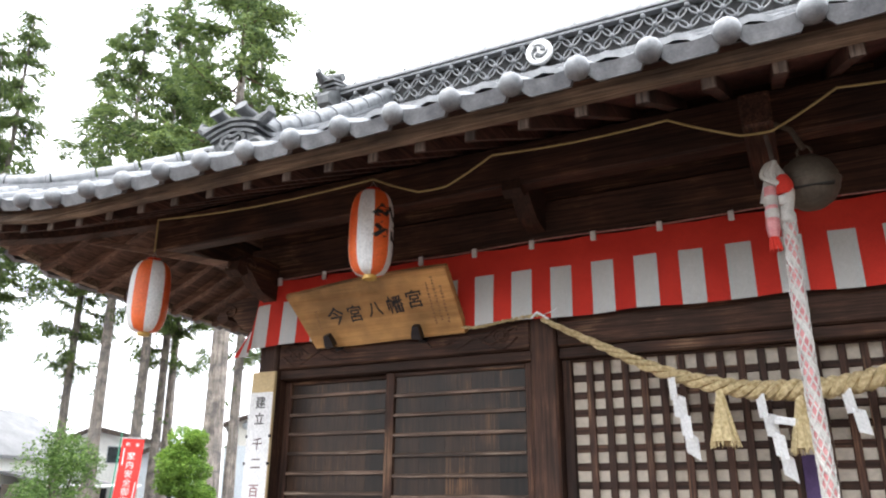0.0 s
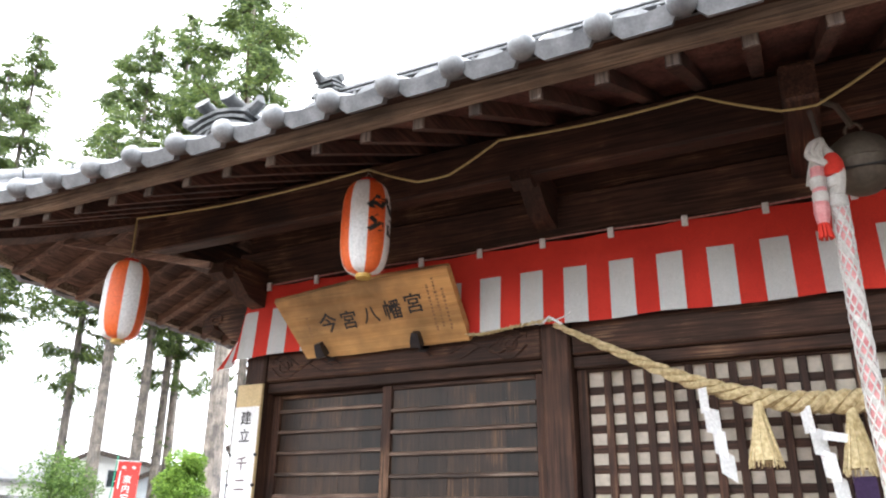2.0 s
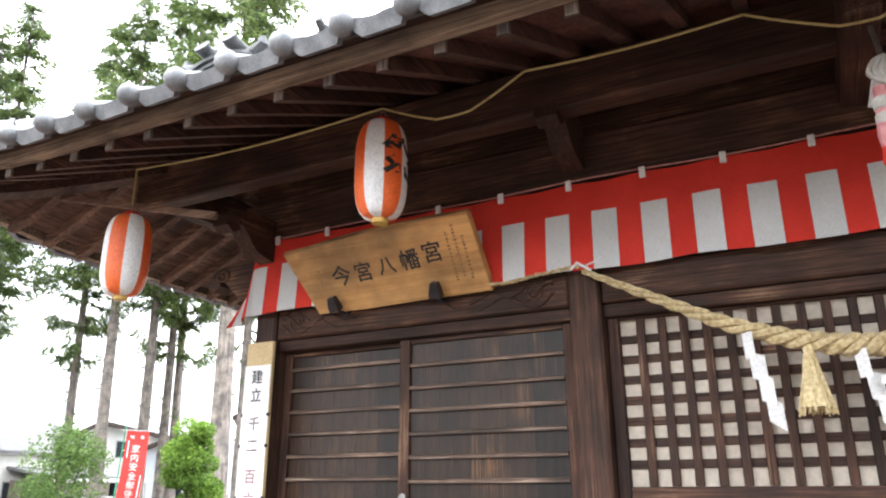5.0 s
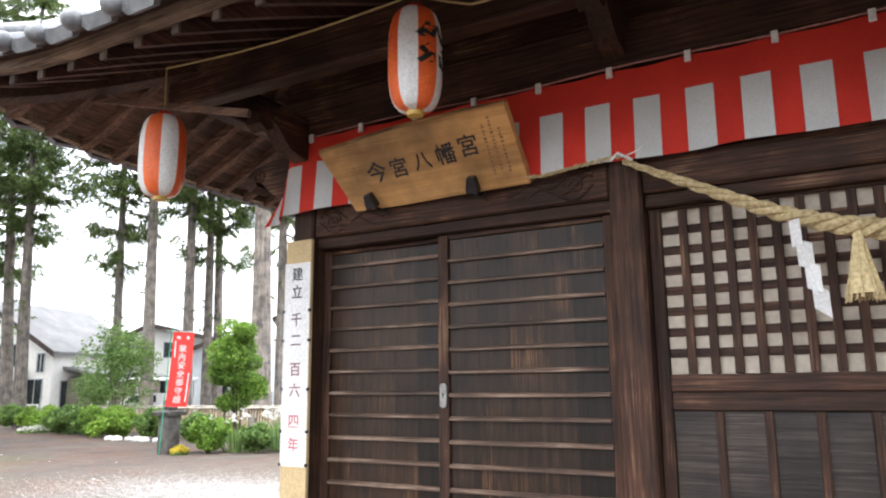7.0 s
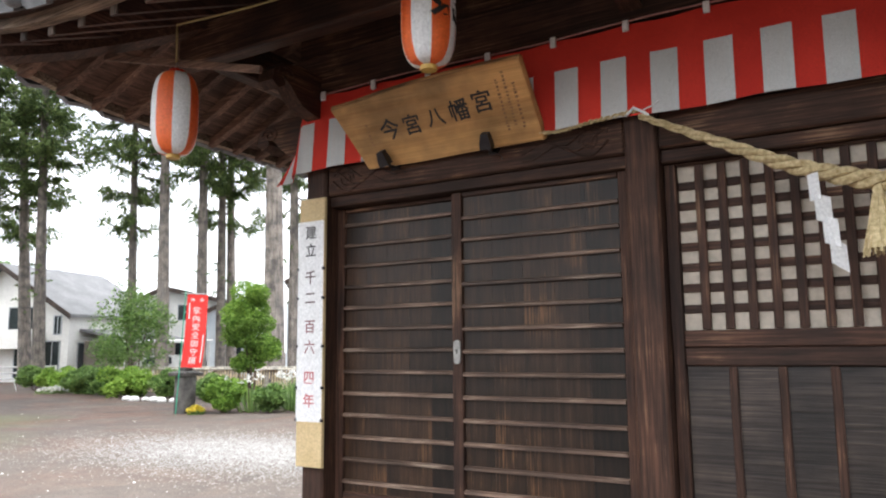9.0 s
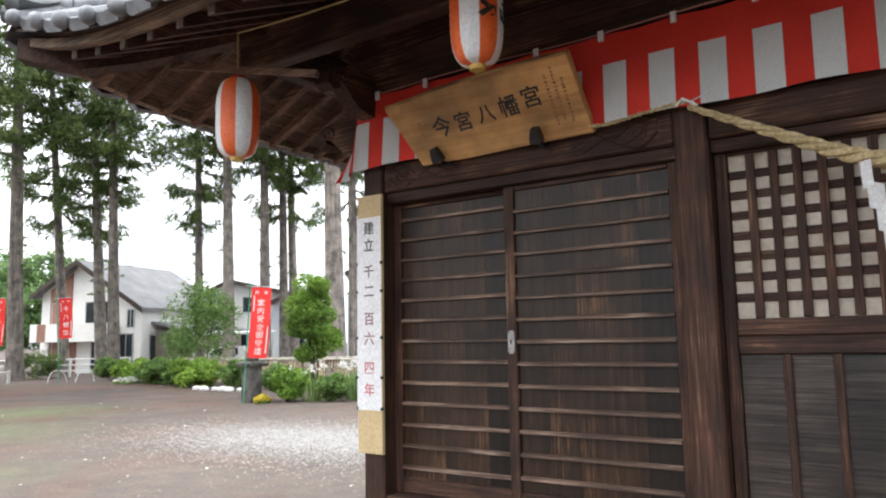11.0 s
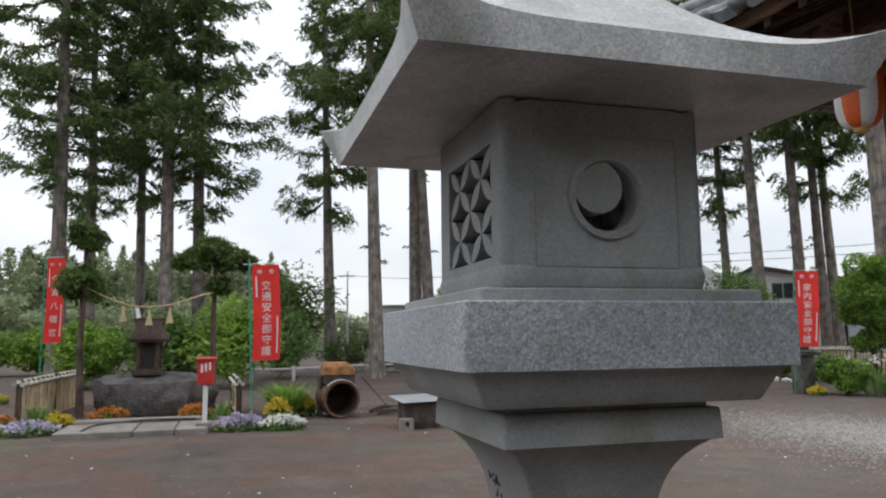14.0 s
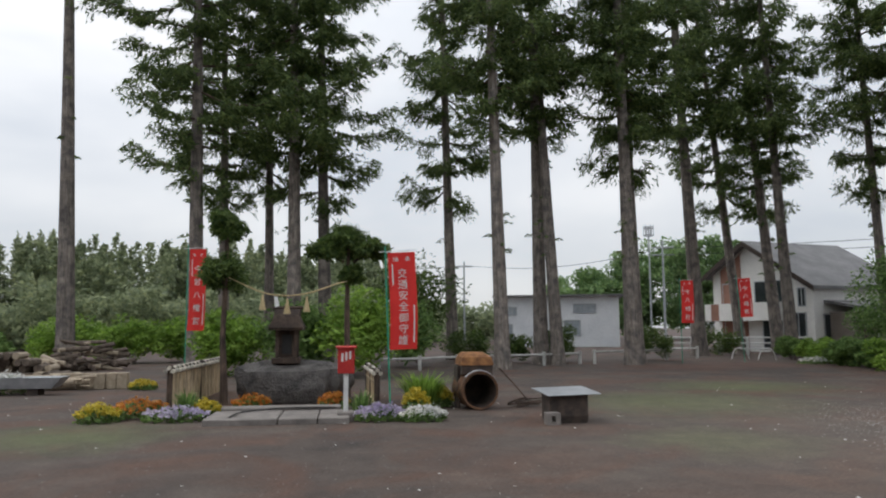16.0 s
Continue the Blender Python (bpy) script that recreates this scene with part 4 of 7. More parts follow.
def at_plane(p, y):
    e = (0.189, -0.061, 1.654)
    k = (y - e[1]) / (p[1] - e[1])
    return tuple(e[i] + (p[i] - e[i]) * k for i in range(3))


cordpts = [(-3.330, 3.0, 3.10), (-3.338, 3.0, 3.314), (-1.757, 3.0, 3.288), (-1.479, 3.0, 3.164), (-1.316, 3.0, 3.165), (-1.066, 3.0, 3.286), (-0.215, 3.0, 3.28), (0.077, 3.0, 3.137), (0.199, 3.0, 3.131), (0.462, 3.0, 3.27), (0.9, 3.0, 3.25), (1.6, 3.0, 3.27)]
cordpts = [at_plane(p, 2.9) for p in cordpts]
smooth_pts = []
for a, b in zip(cordpts, cordpts[1:]):
    for i in range(6):
        s = i / 6
        smooth_pts.append(tuple(a[q] + (b[q] - a[q]) * s - (0.02 * math.sin(math.pi * s) if q == 2 else 0) * (abs(b[0] - a[0])) for q in range(3)))
solo("light_cord", G().tube(smooth_pts, 0.0055, 6), wire_mat, "straw-coloured cord strung under the eaves to the lanterns", "cord")

# poster on the corner post
poster = thing("anniversary_poster", (-2.857, 3.578, 0.96), "tall white poster with red and black characters on tan board", "poster")
part("backing", G().box(-2.945, -2.768, 3.560, 3.582, 0.965, 2.412, 0.002), tan_paper, poster, "tan backing board")
sheet = part("sheet", G().box(-2.949, -2.772, 3.5585, 3.5595, 1.20, 2.285), white_paper, poster, "white paper sheet")
brown_ink = surface("brownish_ink", (0.09, 0.06, 0.06), (0.16, 0.11, 0.11), 30, 90, 0.6, 0, 0.05, 0.001, 0)
plum_ink = surface("plum_ink", (0.24, 0.1, 0.11), (0.33, 0.16, 0.17), 30, 90, 0.6, 0, 0.05, 0.001, 0)
for ch, z, mat in (("建", 2.217, ink), ("立", 2.118, ink), ("千", 1.968, brown_ink), ("二", 1.856, brown_ink), ("百", 1.700, plum_ink), ("六", 1.590, plum_ink), ("四", 1.428, red_ink), ("年", 1.306, red_ink)):
    writing("character", ch, 0.078, mat, poster, Matrix.Translation((-2.86, 3.5575, z)) @ Euler((radians(90), 0, 0)).to_matrix().to_4x4(), bold=0.012)
for z in (2.02, 1.86, 1.60, 1.38, 1.21):
    for x in (-2.948, -2.772):
        part("paper_clip", G().box(x - 0.006, x + 0.006, 3.552, 3.57, z - 0.008, z + 0.008, 0.002), black_metal, poster)

# sacred straw rope with tassels and folded paper
def arc_points(pts, n):
    """Smooth points along a chain of places."""
    out = []
    for i in range(len(pts) - 1):
        p0, p1, p2, p3 = (Vector(pts[max(i - 1, 0)]), Vector(pts[i]), Vector(pts[i + 1]), Vector(pts[min(i + 2, len(pts) - 1)]))
        for j in range(n):
            t = j / n
            out.append(0.5 * ((2 * p1) + (p2 - p0) * t + (2 * p0 - 5 * p1 + 4 * p2 - p3) * t * t + (3 * p1 - p0 - 3 * p2 + p3) * t ** 3))
    return out + [Vector(pts[-1])]


def twisted(path, radius, turns, strands=3, n=7):
    """Strands wound round a path; radius is a function of 0..1."""
    gs = []
    for k in range(strands):
        pts, rad = [], []
        for i, p in enumerate(path):
            s = i / (len(path) - 1)
            d = (path[min(i + 1, len(path) - 1)] - path[max(i - 1, 0)]).normalized()
            side = d.cross(Vector((0, 0, 1)))
            side = side.normalized() if side.length > 0.1 else Vector((1, 0, 0))
            other = side.cross(d)
            a = 2 * math.pi * (turns * s + k / strands)
            pts.append(p + (side * math.cos(a) + other * math.sin(a)) * radius(s) * 0.60)
            rad.append(radius(s) * 0.50)
        gs.append(G().tube(pts, rad, n))
    return gs


tassel_straw = surface("tassel_straw", (0.4, 0.3, 0.14), (0.72, 0.6, 0.36), 60, 200, 0.8, 0, 0.3, 0.002, 0.1)
shime = thing("sacred_straw_rope", (0.22, 3.45, 2.08), "thick twisted straw rope with tassels slung across the lattice doors", "rope")
way = arc_points([(-1.02, 3.545, 2.565), (-0.7, 3.48, 2.385), (-0.39, 3.45, 2.226), (-0.105, 3.45, 2.140), (0.122, 3.45, 2.119), (0.339, 3.45, 2.130), (0.56, 3.45, 2.180), (0.83, 3.45, 2.245), (1.14, 3.48, 2.385), (1.46, 3.545, 2.565)], 14)
for gg in twisted(way, lambda s: 0.013 + 0.032 * math.sin(math.pi * s) ** 1.2, 13):
    part("strand", gg, straw, shime)
tail = arc_points([(-1.62, 3.545, 2.60), (-1.42, 3.54, 2.556), (-1.22, 3.54, 2.575), (-1.02, 3.54, 2.59)], 12)
for gg in twisted(tail, lambda s: 0.009 + 0.004 * s, 12, 2, 6):
    part("strand", gg, straw, shime)
part("binding", G().tube([(-1.07, 3.53, 2.575), (-1.04, 3.525, 2.60), (-1.0, 3.53, 2.575), (-0.98, 3.535, 2.56)], 0.007, 6).tube([(-1.0, 3.53, 2.585), (-0.95, 3.53, 2.60), (-0.93, 3.53, 2.615)], 0.003, 5), white_paper, shime, "white tie at the post")
random.seed(8)
for tx, tz in ((-0.168, 2.125), (0.150, 2.09), (0.52, 2.12)):
    gg = G().lathe([(0.010, tz + 0.02), (0.018, tz), (0.016, tz - 0.03), (0.034, tz - 0.12), (0.052, tz - 0.215), (0.01, tz - 0.22)], 14, Matrix.Translation((tx, 3.435, 0)))
    for i in range(46):
        a, f = random.uniform(0, 2 * math.pi), random.uniform(0.75, 1.1)
        gg.tube([(tx + 0.017 * math.cos(a), 3.435 + 0.017 * math.sin(a), tz - 0.02), (tx + 0.036 * f * math.cos(a), 3.435 + 0.036 * f * math.sin(a), tz - 0.12), (tx + 0.062 * f * math.cos(a + 0.1), 3.435 + 0.062 * f * math.sin(a + 0.1), tz - 0.225 - random.uniform(0, 0.02))], 0.0032, 4)
    gg.tube([(tx + 0.019 * math.cos(i * 0.6), 3.435 + 0.019 * math.sin(i * 0.6), tz - 0.02 - i * 0.0008) for i in range(24)], 0.003, 4)
    part("tassel", gg, tassel_straw, shime, "straw tassel")


def zigzag(x, z, steps, drift):
    """A strip of paper folded into offset panels."""
    gg = G()
    px, pz, w, h = x, z, 0.052, 0.10
    for k in range(steps):
        tilt = 0.02 * (-1) ** k
        dx = drift * h
        ww = w * (1.0 if k else 0.75)
        a = [(px, 3.42 + tilt, pz), (px + ww, 3.42 - tilt, pz - 0.012 * k), (px + ww + dx, 3.42 - tilt, pz - h - 0.012 * k), (px + dx, 3.42 + tilt, pz - h)]
        b = [(p[0], p[1] + 0.0012, p[2]) for p in a]
        gg.rings([a, b])
        px, pz = px + dx + 0.015, pz - h * 0.78
    return gg


part("folded_paper", zigzag(-0.388, 2.20, 4, 0.04), white_paper, shime, "white folded paper streamer")
part("folded_paper", zigzag(-0.025, 2.105, 4, 0.08), white_paper, shime, "white folded paper streamer")
part("folded_paper", zigzag(0.306, 2.11, 2, 0.14), white_paper, shime, "white folded paper streamer")
part("folded_paper", G().box(-0.05, 0.05, -0.001, 0.001, -0.016, 0.016, 0, Matrix.Translation((0.09, 3.40, 1.985)) @ pose(0, 0, 0, 0, 8, 20)), white_paper, shime)

# bell and bell rope
pink = surface("pink_cloth", (0.5, 0.16, 0.17), (0.68, 0.34, 0.34), 30, 200, 0.8, 0, 0.2, 0.001)
bell = thing("bell", (0.33, 3.06, 3.05), "large brass shrine bell hanging under the eaves, shade in its colour", "bell")
bm_ = Matrix.Translation((0.308, 3.08, 2.905)) @ Matrix.Scale(0.9, 4)
part("bell_body", G().lathe([(0.02, 0.135), (0.06, 0.118), (0.1, 0.085), (0.125, 0.03), (0.128, 0.006), (0.134, 0.004), (0.134, -0.008), (0.128, -0.010), (0.122, -0.045), (0.095, -0.09), (0.055, -0.118), (0.02, -0.13)], 28, bm_), brass, bell)
part("bell_ring", G().tube([(0.308 + 0.028 * math.cos(i * 0.6), 3.08, 3.045 + 0.028 * math.sin(i * 0.6)) for i in range(11)], 0.006, 6), brass, bell)
part("bell_slot", G().box(0.22, 0.395, 2.972, 3.0, 2.852, 2.859, 0.002), ink, bell)
part("bell_hanger", G().tube([(0.308, 3.08, 3.06), (0.27, 3.08, 3.16), (0.21, 3.08, 3.20)], 0.012, 7), brass, bell)
worn_white = surface("worn_white_cord", (0.42, 0.4, 0.37), (0.6, 0.585, 0.56), 18, 200, 0.9, 0, 0.4, 0.002, 0.06)
rope = thing("bell_rope", (0.205, 2.95, 1.0), "thick pink and white plaited bell rope hanging before the doors", "rope")
core = [(0.205 + 0.004 * math.sin(z * 5), 2.95, z) for z in [2.72 - 0.05 * i for i in range(36)]]
part("core", G().tube(core, 0.0235, 14), pink, rope, "pink cloth core")
for k in range(7):
    for d in (-1, 1):
        pts = []
        for i in range(141):
            z, a = 2.73 - 1.75 * i / 140, d * i * 0.2 + k * 2 * math.pi / 7
            pts.append((0.205 + 0.004 * math.sin(z * 5) + 0.0275 * math.cos(a), 2.95 + 0.0275 * math.sin(a), z))
        part("net_cord", G().tube(pts, 0.0032, 5), worn_white, rope)
for k in range(2):
    pts = [(0.205 + 0.0155 * math.cos(i * 0.155 + k * math.pi), 2.95 + 0.0155 * math.sin(i * 0.155 + k * math.pi), 2.72 - 1.74 * i / 280) for i in range(281)]
    part("white_band", G().tube(pts, 0.0125, 8), worn_white, rope)
for z, r, h in ((2.72, 0.035, 0.05), (2.79, 0.033, 0.045)):
    part("binding", G().lathe([(r * 0.8, z - h / 2), (r, z - h / 3), (r, z + h / 3), (r * 0.8, z + h / 2)], 14, Matrix.Translation((0.205, 2.95, 0))), worn_white, rope)
part("loop", G().tube(arc_points([(0.205, 2.95, 2.74), (0.222, 2.94, 2.83), (0.20, 2.95, 2.91), (0.185, 2.955, 2.975)], 6), [0.026] * 7 + [0.024] * 6 + [0.018, 0.017, 0.015, 0.013, 0.012, 0.010], 9), worn_white, rope)
# top cord in a much darker colour than the rope below
part("hanging_cord", G().tube([(0.185, 2.955, 2.96), (0.18, 2.96, 3.04), (0.17, 2.97, 3.12)], 0.009, 7), surface("dark_brown_cord", (0.05, 0.04, 0.035), (0.11, 0.09, 0.08), 20, 120, 0.9), rope, "dark brown hanging cord")
random.seed(21)
for k in range(7):
    a0 = random.uniform(-1.2, 1.2)
    part("knot_loop", G().tube(arc_points([(0.19, 2.94, 2.965), (0.172 + 0.02 * math.sin(a0 * 3), 2.925, 2.945), (0.158 + 0.03 * math.sin(a0), 2.918, 2.90), (0.18 + 0.016 * math.cos(a0 * 2), 2.92, 2.86), (0.205, 2.935, 2.845)], 5), 0.0085, 6), worn_white, rope)
random.seed(2)
gg = G()
for i in range(16):
    x0 = 0.165 + random.uniform(-0.02, 0.02)
    gg.tube([(0.18, 2.95, 2.95), (x0, 2.93, 2.88), (x0 - 0.015 + random.uniform(-0.01, 0.01), 2.93, 2.79)], 0.006, 5)
part("loose_end", gg, worn_white, rope, "loose white cord ends")
part("short_tail", G().tube([(0.160, 2.93, 2.85), (0.157, 2.925, 2.78), (0.152, 2.925, 2.68), (0.15, 2.925, 2.64)], [0.024, 0.023, 0.027, 0.02], 10), pink, rope)
for z in (2.79, 2.735):
    part("tail_wrap", G().lathe([(0.022, z - 0.022), (0.027, z - 0.016), (0.027, z + 0.016), (0.022, z + 0.022)], 12, Matrix.Translation((0.156, 2.925, 0))), worn_white, rope)
gg = G()
for i in range(8):
    a = i * 0.785
    gg.tube([(0.15 + 0.012 * math.cos(a), 2.925 + 0.012 * math.sin(a), 2.645), (0.152 + 0.02 * math.cos(a), 2.925 + 0.02 * math.sin(a), 2.585)], 0.006, 5)
part("tail_fringe", gg, red_cloth, rope, "red fringe")
part("red_patch", G().lathe([(0.034, 2.815), (0.038, 2.83), (0.036, 2.87), (0.022, 2.90)], 14, Matrix.Translation((0.21, 2.945, 0))), red_cloth, rope, "red cloth wrap")
solo("purple_charm", G().box(0.12, 0.20, 3.62, 3.63, 1.66, 1.86, 0.003), surface("purple_cloth", (0.05, 0.025, 0.09), (0.09, 0.05, 0.14), 8, 120, 0.8), "dark purple cloth strip hung against the lattice", "cloth")

# ---- stone lantern beside the path ----
def granite(name, dark, light, spots, rough=0.68):
    mat, n, l, p = nodes_of(name)
    co = n.new("ShaderNodeTexCoord").outputs["Object"]
    a, b = noise_tex(n, l, co, 6, 4), noise_tex(n, l, co, 300, 3, 0.7)
    v = n.new("ShaderNodeTexVoronoi")
    v.inputs["Scale"].default_value = 260
    l.new(co, v.inputs["Vector"])
    col = ramp(n, l, a, [(0.3, dark), (0.7, light)])
    sp = ramp(n, l, b, [(0.32, (1 - spots,) * 3), (0.5, (1, 1, 1)), (0.68, (1 + spots,) * 3)])
    col = mixed(n, l, 1.0, col, sp, "MULTIPLY")
    sp2 = ramp(n, l, v.outputs["Color"], [(0.1, (1 - spots,) * 3), (0.9, (1 + spots * 0.6,) * 3)])
    col = mixed(n, l, 1.0, col, sp2, "MULTIPLY")
    green = noise_tex(n, l, co, 9, 4, 0.6, 0.4)
    w = ramp(n, l, green, [(0.54, (0, 0, 0)), (0.74, (0.6, 0.6, 0.6))])
    col = mixed(n, l, w, col, (0.16, 0.16, 0.09))
    l.new(col, p.inputs["Base Color"])
    p.inputs["Roughness"].default_value = rough
    bumped(n, l, p, b, 0.35, 0.0015)
    return mat


smooth_stone = granite("smooth_granite", (0.2, 0.205, 0.21), (0.325, 0.327, 0.325), 0.13)
# cap granite is paler: skylight on its top is partly put into the colour
cap_stone = granite("skylit_cap_granite", (0.27, 0.275, 0.275), (0.55, 0.55, 0.545), 0.22, 0.36)
rough_stone = granite("speckled_granite", (0.25, 0.268, 0.295), (0.355, 0.373, 0.4), 0.34)
LX, LY = -1.381, 0.364
toro = thing("stone_lantern", (LX, LY, 0), "grey granite stone lantern with crescent window and flared cap", "stone lantern")


def square(s, z, r=0.012, n=4):
    """A square loop with rounded corners."""
    out = []
    for q in range(4):
        cx, cy = ((1, 1), (-1, 1), (-1, -1), (1, -1))[q]
        for i in range(n + 1):
            a = radians(90 * q + 90 * i / n)
            out.append((LX + cx * (s - r) + r * math.cos(a), LY + cy * (s - r) + r * math.sin(a), z))
    return out


part("base_stone", G().rings([square(0.34, -0.05, 0.03), square(0.34, 0.16, 0.03), square(0.31, 0.2, 0.03)]), smooth_stone, toro)
part("plinth", G().rings([square(0.24, 0.201, 0.02), square(0.24, 0.36, 0.02), square(0.20, 0.42, 0.02), square(0.13, 0.46, 0.02)]), smooth_stone, toro)
shaft = []
for i in range(9):
    z = 0.461 + 0.84 * i / 8
    shaft.append(square(0.094 + 0.02 * max(0.0, (0.66 - z) / 0.2) ** 2, z, 0.006))
for z, w in ((1.302, 0.0945), (1.32, 0.0975), (1.34, 0.1035), (1.357, 0.111), (1.371, 0.12), (1.382, 0.1295), (1.391, 0.139), (1.398, 0.149)):
    shaft.append(square(w, z, 0.006))
shaft += [square(0.154, 1.4, 0.004), square(0.1605, 1.4015, 0.004), square(0.1585, 1.440, 0.004), square(0.1565, 1.443, 0.004), square(0.146, 1.4445, 0.004), square(0.146, 1.4535, 0.004)]
shaft_ob = part("shaft", G().rings(shaft), smooth_stone, toro)
# smooth, and in darker stone than the platform to deepen the shade below it
part("platform_moulding", G().rings([square(0.165, 1.4540, 0.006), square(0.1945, 1.4545, 0.006), square(0.1975, 1.4575, 0.006), square(0.2045, 1.472, 0.006), square(0.212, 1.487, 0.006), square(0.2195, 1.4965, 0.006), square(0.2235, 1.4995, 0.006)]), smooth_stone, toro, "smooth moulding under the platform, underside shade in its darker stone")
part("platform", G().rings([square(0.226, 1.4996, 0.006), square(0.2325, 1.501, 0.006), square(0.2325, 1.582, 0.005), square(0.230, 1.584, 0.006)]), rough_stone, toro, "speckled grey granite platform")
part("step", G().rings([square(0.202, 1.5845, 0.005), square(0.202, 1.599, 0.005), square(0.2, 1.601, 0.006)]), smooth_stone, toro)
# the fire box: four walls, two with a crescent window and two with a petal grille
HB, Z0, Z1, TH = 0.152, 1.6015, 1.858, 0.035
ZC = 1.729


def moon_wall(sx):
    gg, n = G(), 48
    for depth, flip in ((0.0, 1), (TH, 0)):
        out = []
        for i in range(n):
            a = 2 * math.pi * (i + 0.5) / n
            c, s = math.cos(a), math.sin(a)
            k = min((HB - 0.014) / max(abs(c), 1e-6), ((Z1 - ZC) if s > 0 else (ZC - Z0)) / max(abs(s), 1e-6))
            out.append((c * k, s * k))
        inn = [(0.047 * math.cos(2 * math.pi * (i + 0.5) / n), 0.047 * math.sin(2 * math.pi * (i + 0.5) / n)) for i in range(n)]
        vs = [(LX + sx * (HB - depth), LY + u, ZC + v) for u, v in out + inn]
        gg.add(vs, [(i, (i + 1) % n, n + (i + 1) % n, n + i) for i in range(n)])
    a = [(LX + sx * HB, LY + 0.047 * math.cos(2 * math.pi * (i + 0.5) / n), ZC + 0.047 * math.sin(2 * math.pi * (i + 0.5) / n)) for i in range(n)]
    b = [(p[0] - sx * TH, p[1], p[2]) for p in a]
    gg.add(a + b, [(i, (i + 1) % n, n + (i + 1) % n, n + i) for i in range(n)])
    ring, moon, edge_ = G(), G(), []
    m = Matrix.Translation((LX + sx * HB, LY, ZC)) @ Euler((0, radians(90 * sx), 0)).to_matrix().to_4x4()
    loops = []
    for j in range(41):
        t = 2 * math.pi * j / 40
        loops.append([m @ Vector((r * math.cos(t), r * math.sin(t), h)) for r, h in ((0.060, -0.003), (0.058, 0.006), (0.050, 0.007), (0.0465, -0.003))])
    ring.rings(loops, caps=False)
    moon.tube([(LX + sx * (HB - 0.03), LY - 0.014, ZC + 0.013), (LX + sx * (HB + 0.002), LY - 0.014, ZC + 0.013)], 0.0365, 32)
    for u0, u1, v0, v1 in ((-0.106, 0.112, -0.096, -0.0925), (-0.106, 0.112, 0.0845, 0.088), (-0.106, -0.1025, -0.0925, 0.0845), (0.1085, 0.112, -0.0925, 0.0845)):
        edge_.append(G().box(LX + sx * (HB - 0.002), LX + sx * (HB + 0.0025), LY + u0, LY + u1, ZC + v0, ZC + v1))
    wall = part("fire_box_wall", gg, smooth_stone, toro, "box wall with a crescent moon window")
    part("window_ring", ring, smooth_stone, wall)
    part("crescent_disc", moon, smooth_stone, wall)
    for e in edge_: part("border_bead", e, smooth_stone, wall)


moon_wall(1)
moon_wall(-1)


def grille_wall(sy):
    gg = G()
    y0, y1 = LY + sy * HB, LY + sy * (HB - TH)
    ow, zb, zt = 0.1, 1.648, 1.806
    e = HB - 0.014
    xm = LX + 0.0075
    gg.box(LX - e, xm - ow, y0, y1, Z0, Z1)
    gg.box(xm + ow, LX + e, y0, y1, Z0, Z1)
    gg.box(xm - ow, xm + ow, y0, y1, Z0, zb)
    gg.box(xm - ow, xm + ow, y0, y1, zt, Z1)
    n = 4
    cw, ch = 2 * ow / n, (zt - zb) / n
    for i in range(n):
        for j in range(n):
            ax, az, bx, bz = -ow + i * cw, zb + j * ch, -ow + (i + 1) * cw, zb + (j + 1) * ch
            if (i + j) % 2: ax, bx = bx, ax
            d = Vector((bx - ax, bz - az))
            nn = Vector((-d.y, d.x)).normalized()
            side = [(d * t + nn * 0.011 * math.sin(math.pi * t) * sg) for sg, ts in ((1, (0, 0.2, 0.4, 0.6, 0.8)), (-1, (1, 0.8, 0.6, 0.4, 0.2))) for t in ts]
            gg.prism([(xm + ax + p.x, az + p.y) for p in side], sy * -0.026, Matrix.Translation((0, y0 - sy * 0.003, 0)))
    return gg


part("petal_grille", grille_wall(-1), smooth_stone, toro, "box wall pierced by a petal grille")
part("petal_grille", grille_wall(1), smooth_stone, toro)
for cx in (-1, 1):
    for cy in (-1, 1):
        pts = [(LX + cx * (HB - 0.0142), LY + cy * (HB - 0.0142), z) for z in (Z0, Z0 + 0.01, Z1)]
        part("corner_bead", G().tube(pts, [0.008, 0.0143, 0.0143], 20), smooth_stone, toro)
part("box_skirt", G().rings([square(HB - 0.03, 1.6012, 0.02), square(HB + 0.001, 1.606, 0.02), square(HB + 0.004, 1.622, 0.018), square(HB + 0.0005, 1.634, 0.014)], caps=False), smooth_stone, toro)
part("box_floor", G().box(LX - 0.12, LX + 0.12, LY - 0.12, LY + 0.12, 1.6013, 1.607), smooth_stone, toro)


def cap_point(u, v, top):
    m, k = max(abs(u), abs(v), 1e-6), min(abs(u), abs(v))
    c = k / m
    if top:
        s = 0.302 * (1 + 0.115 * c ** 7 * m ** 4)
        rise = 0.185 * max(0.0, (1 - m) / 0.74) ** 1.75 if m > 0.26 else 0.185
        return (LX + u * s, LY + v * s, 1.903 + rise + 0.031 * c ** 5 * m ** 5 + 0.012 * c ** 3 * (1 - m) * m * 4)
    return (LX + u * 0.302, LY + v * 0.302, 1.861)


cap, n = G(), 28
tops = [[cap_point(2 * i / n - 1, 2 * j / n - 1, True) for j in range(n + 1)] for i in range(n + 1)]
bots = [[cap_point(2 * i / n - 1, 2 * j / n - 1, False) for j in range(n + 1)] for i in range(n + 1)]
for sheet_, z in ((tops, 0), (bots, 1)):
    cap.add([p for row in sheet_ for p in row], [(i * (n + 1) + j, (i + 1) * (n + 1) + j, (i + 1) * (n + 1) + j + 1, i * (n + 1) + j + 1) for i in range(n) for j in range(n)])
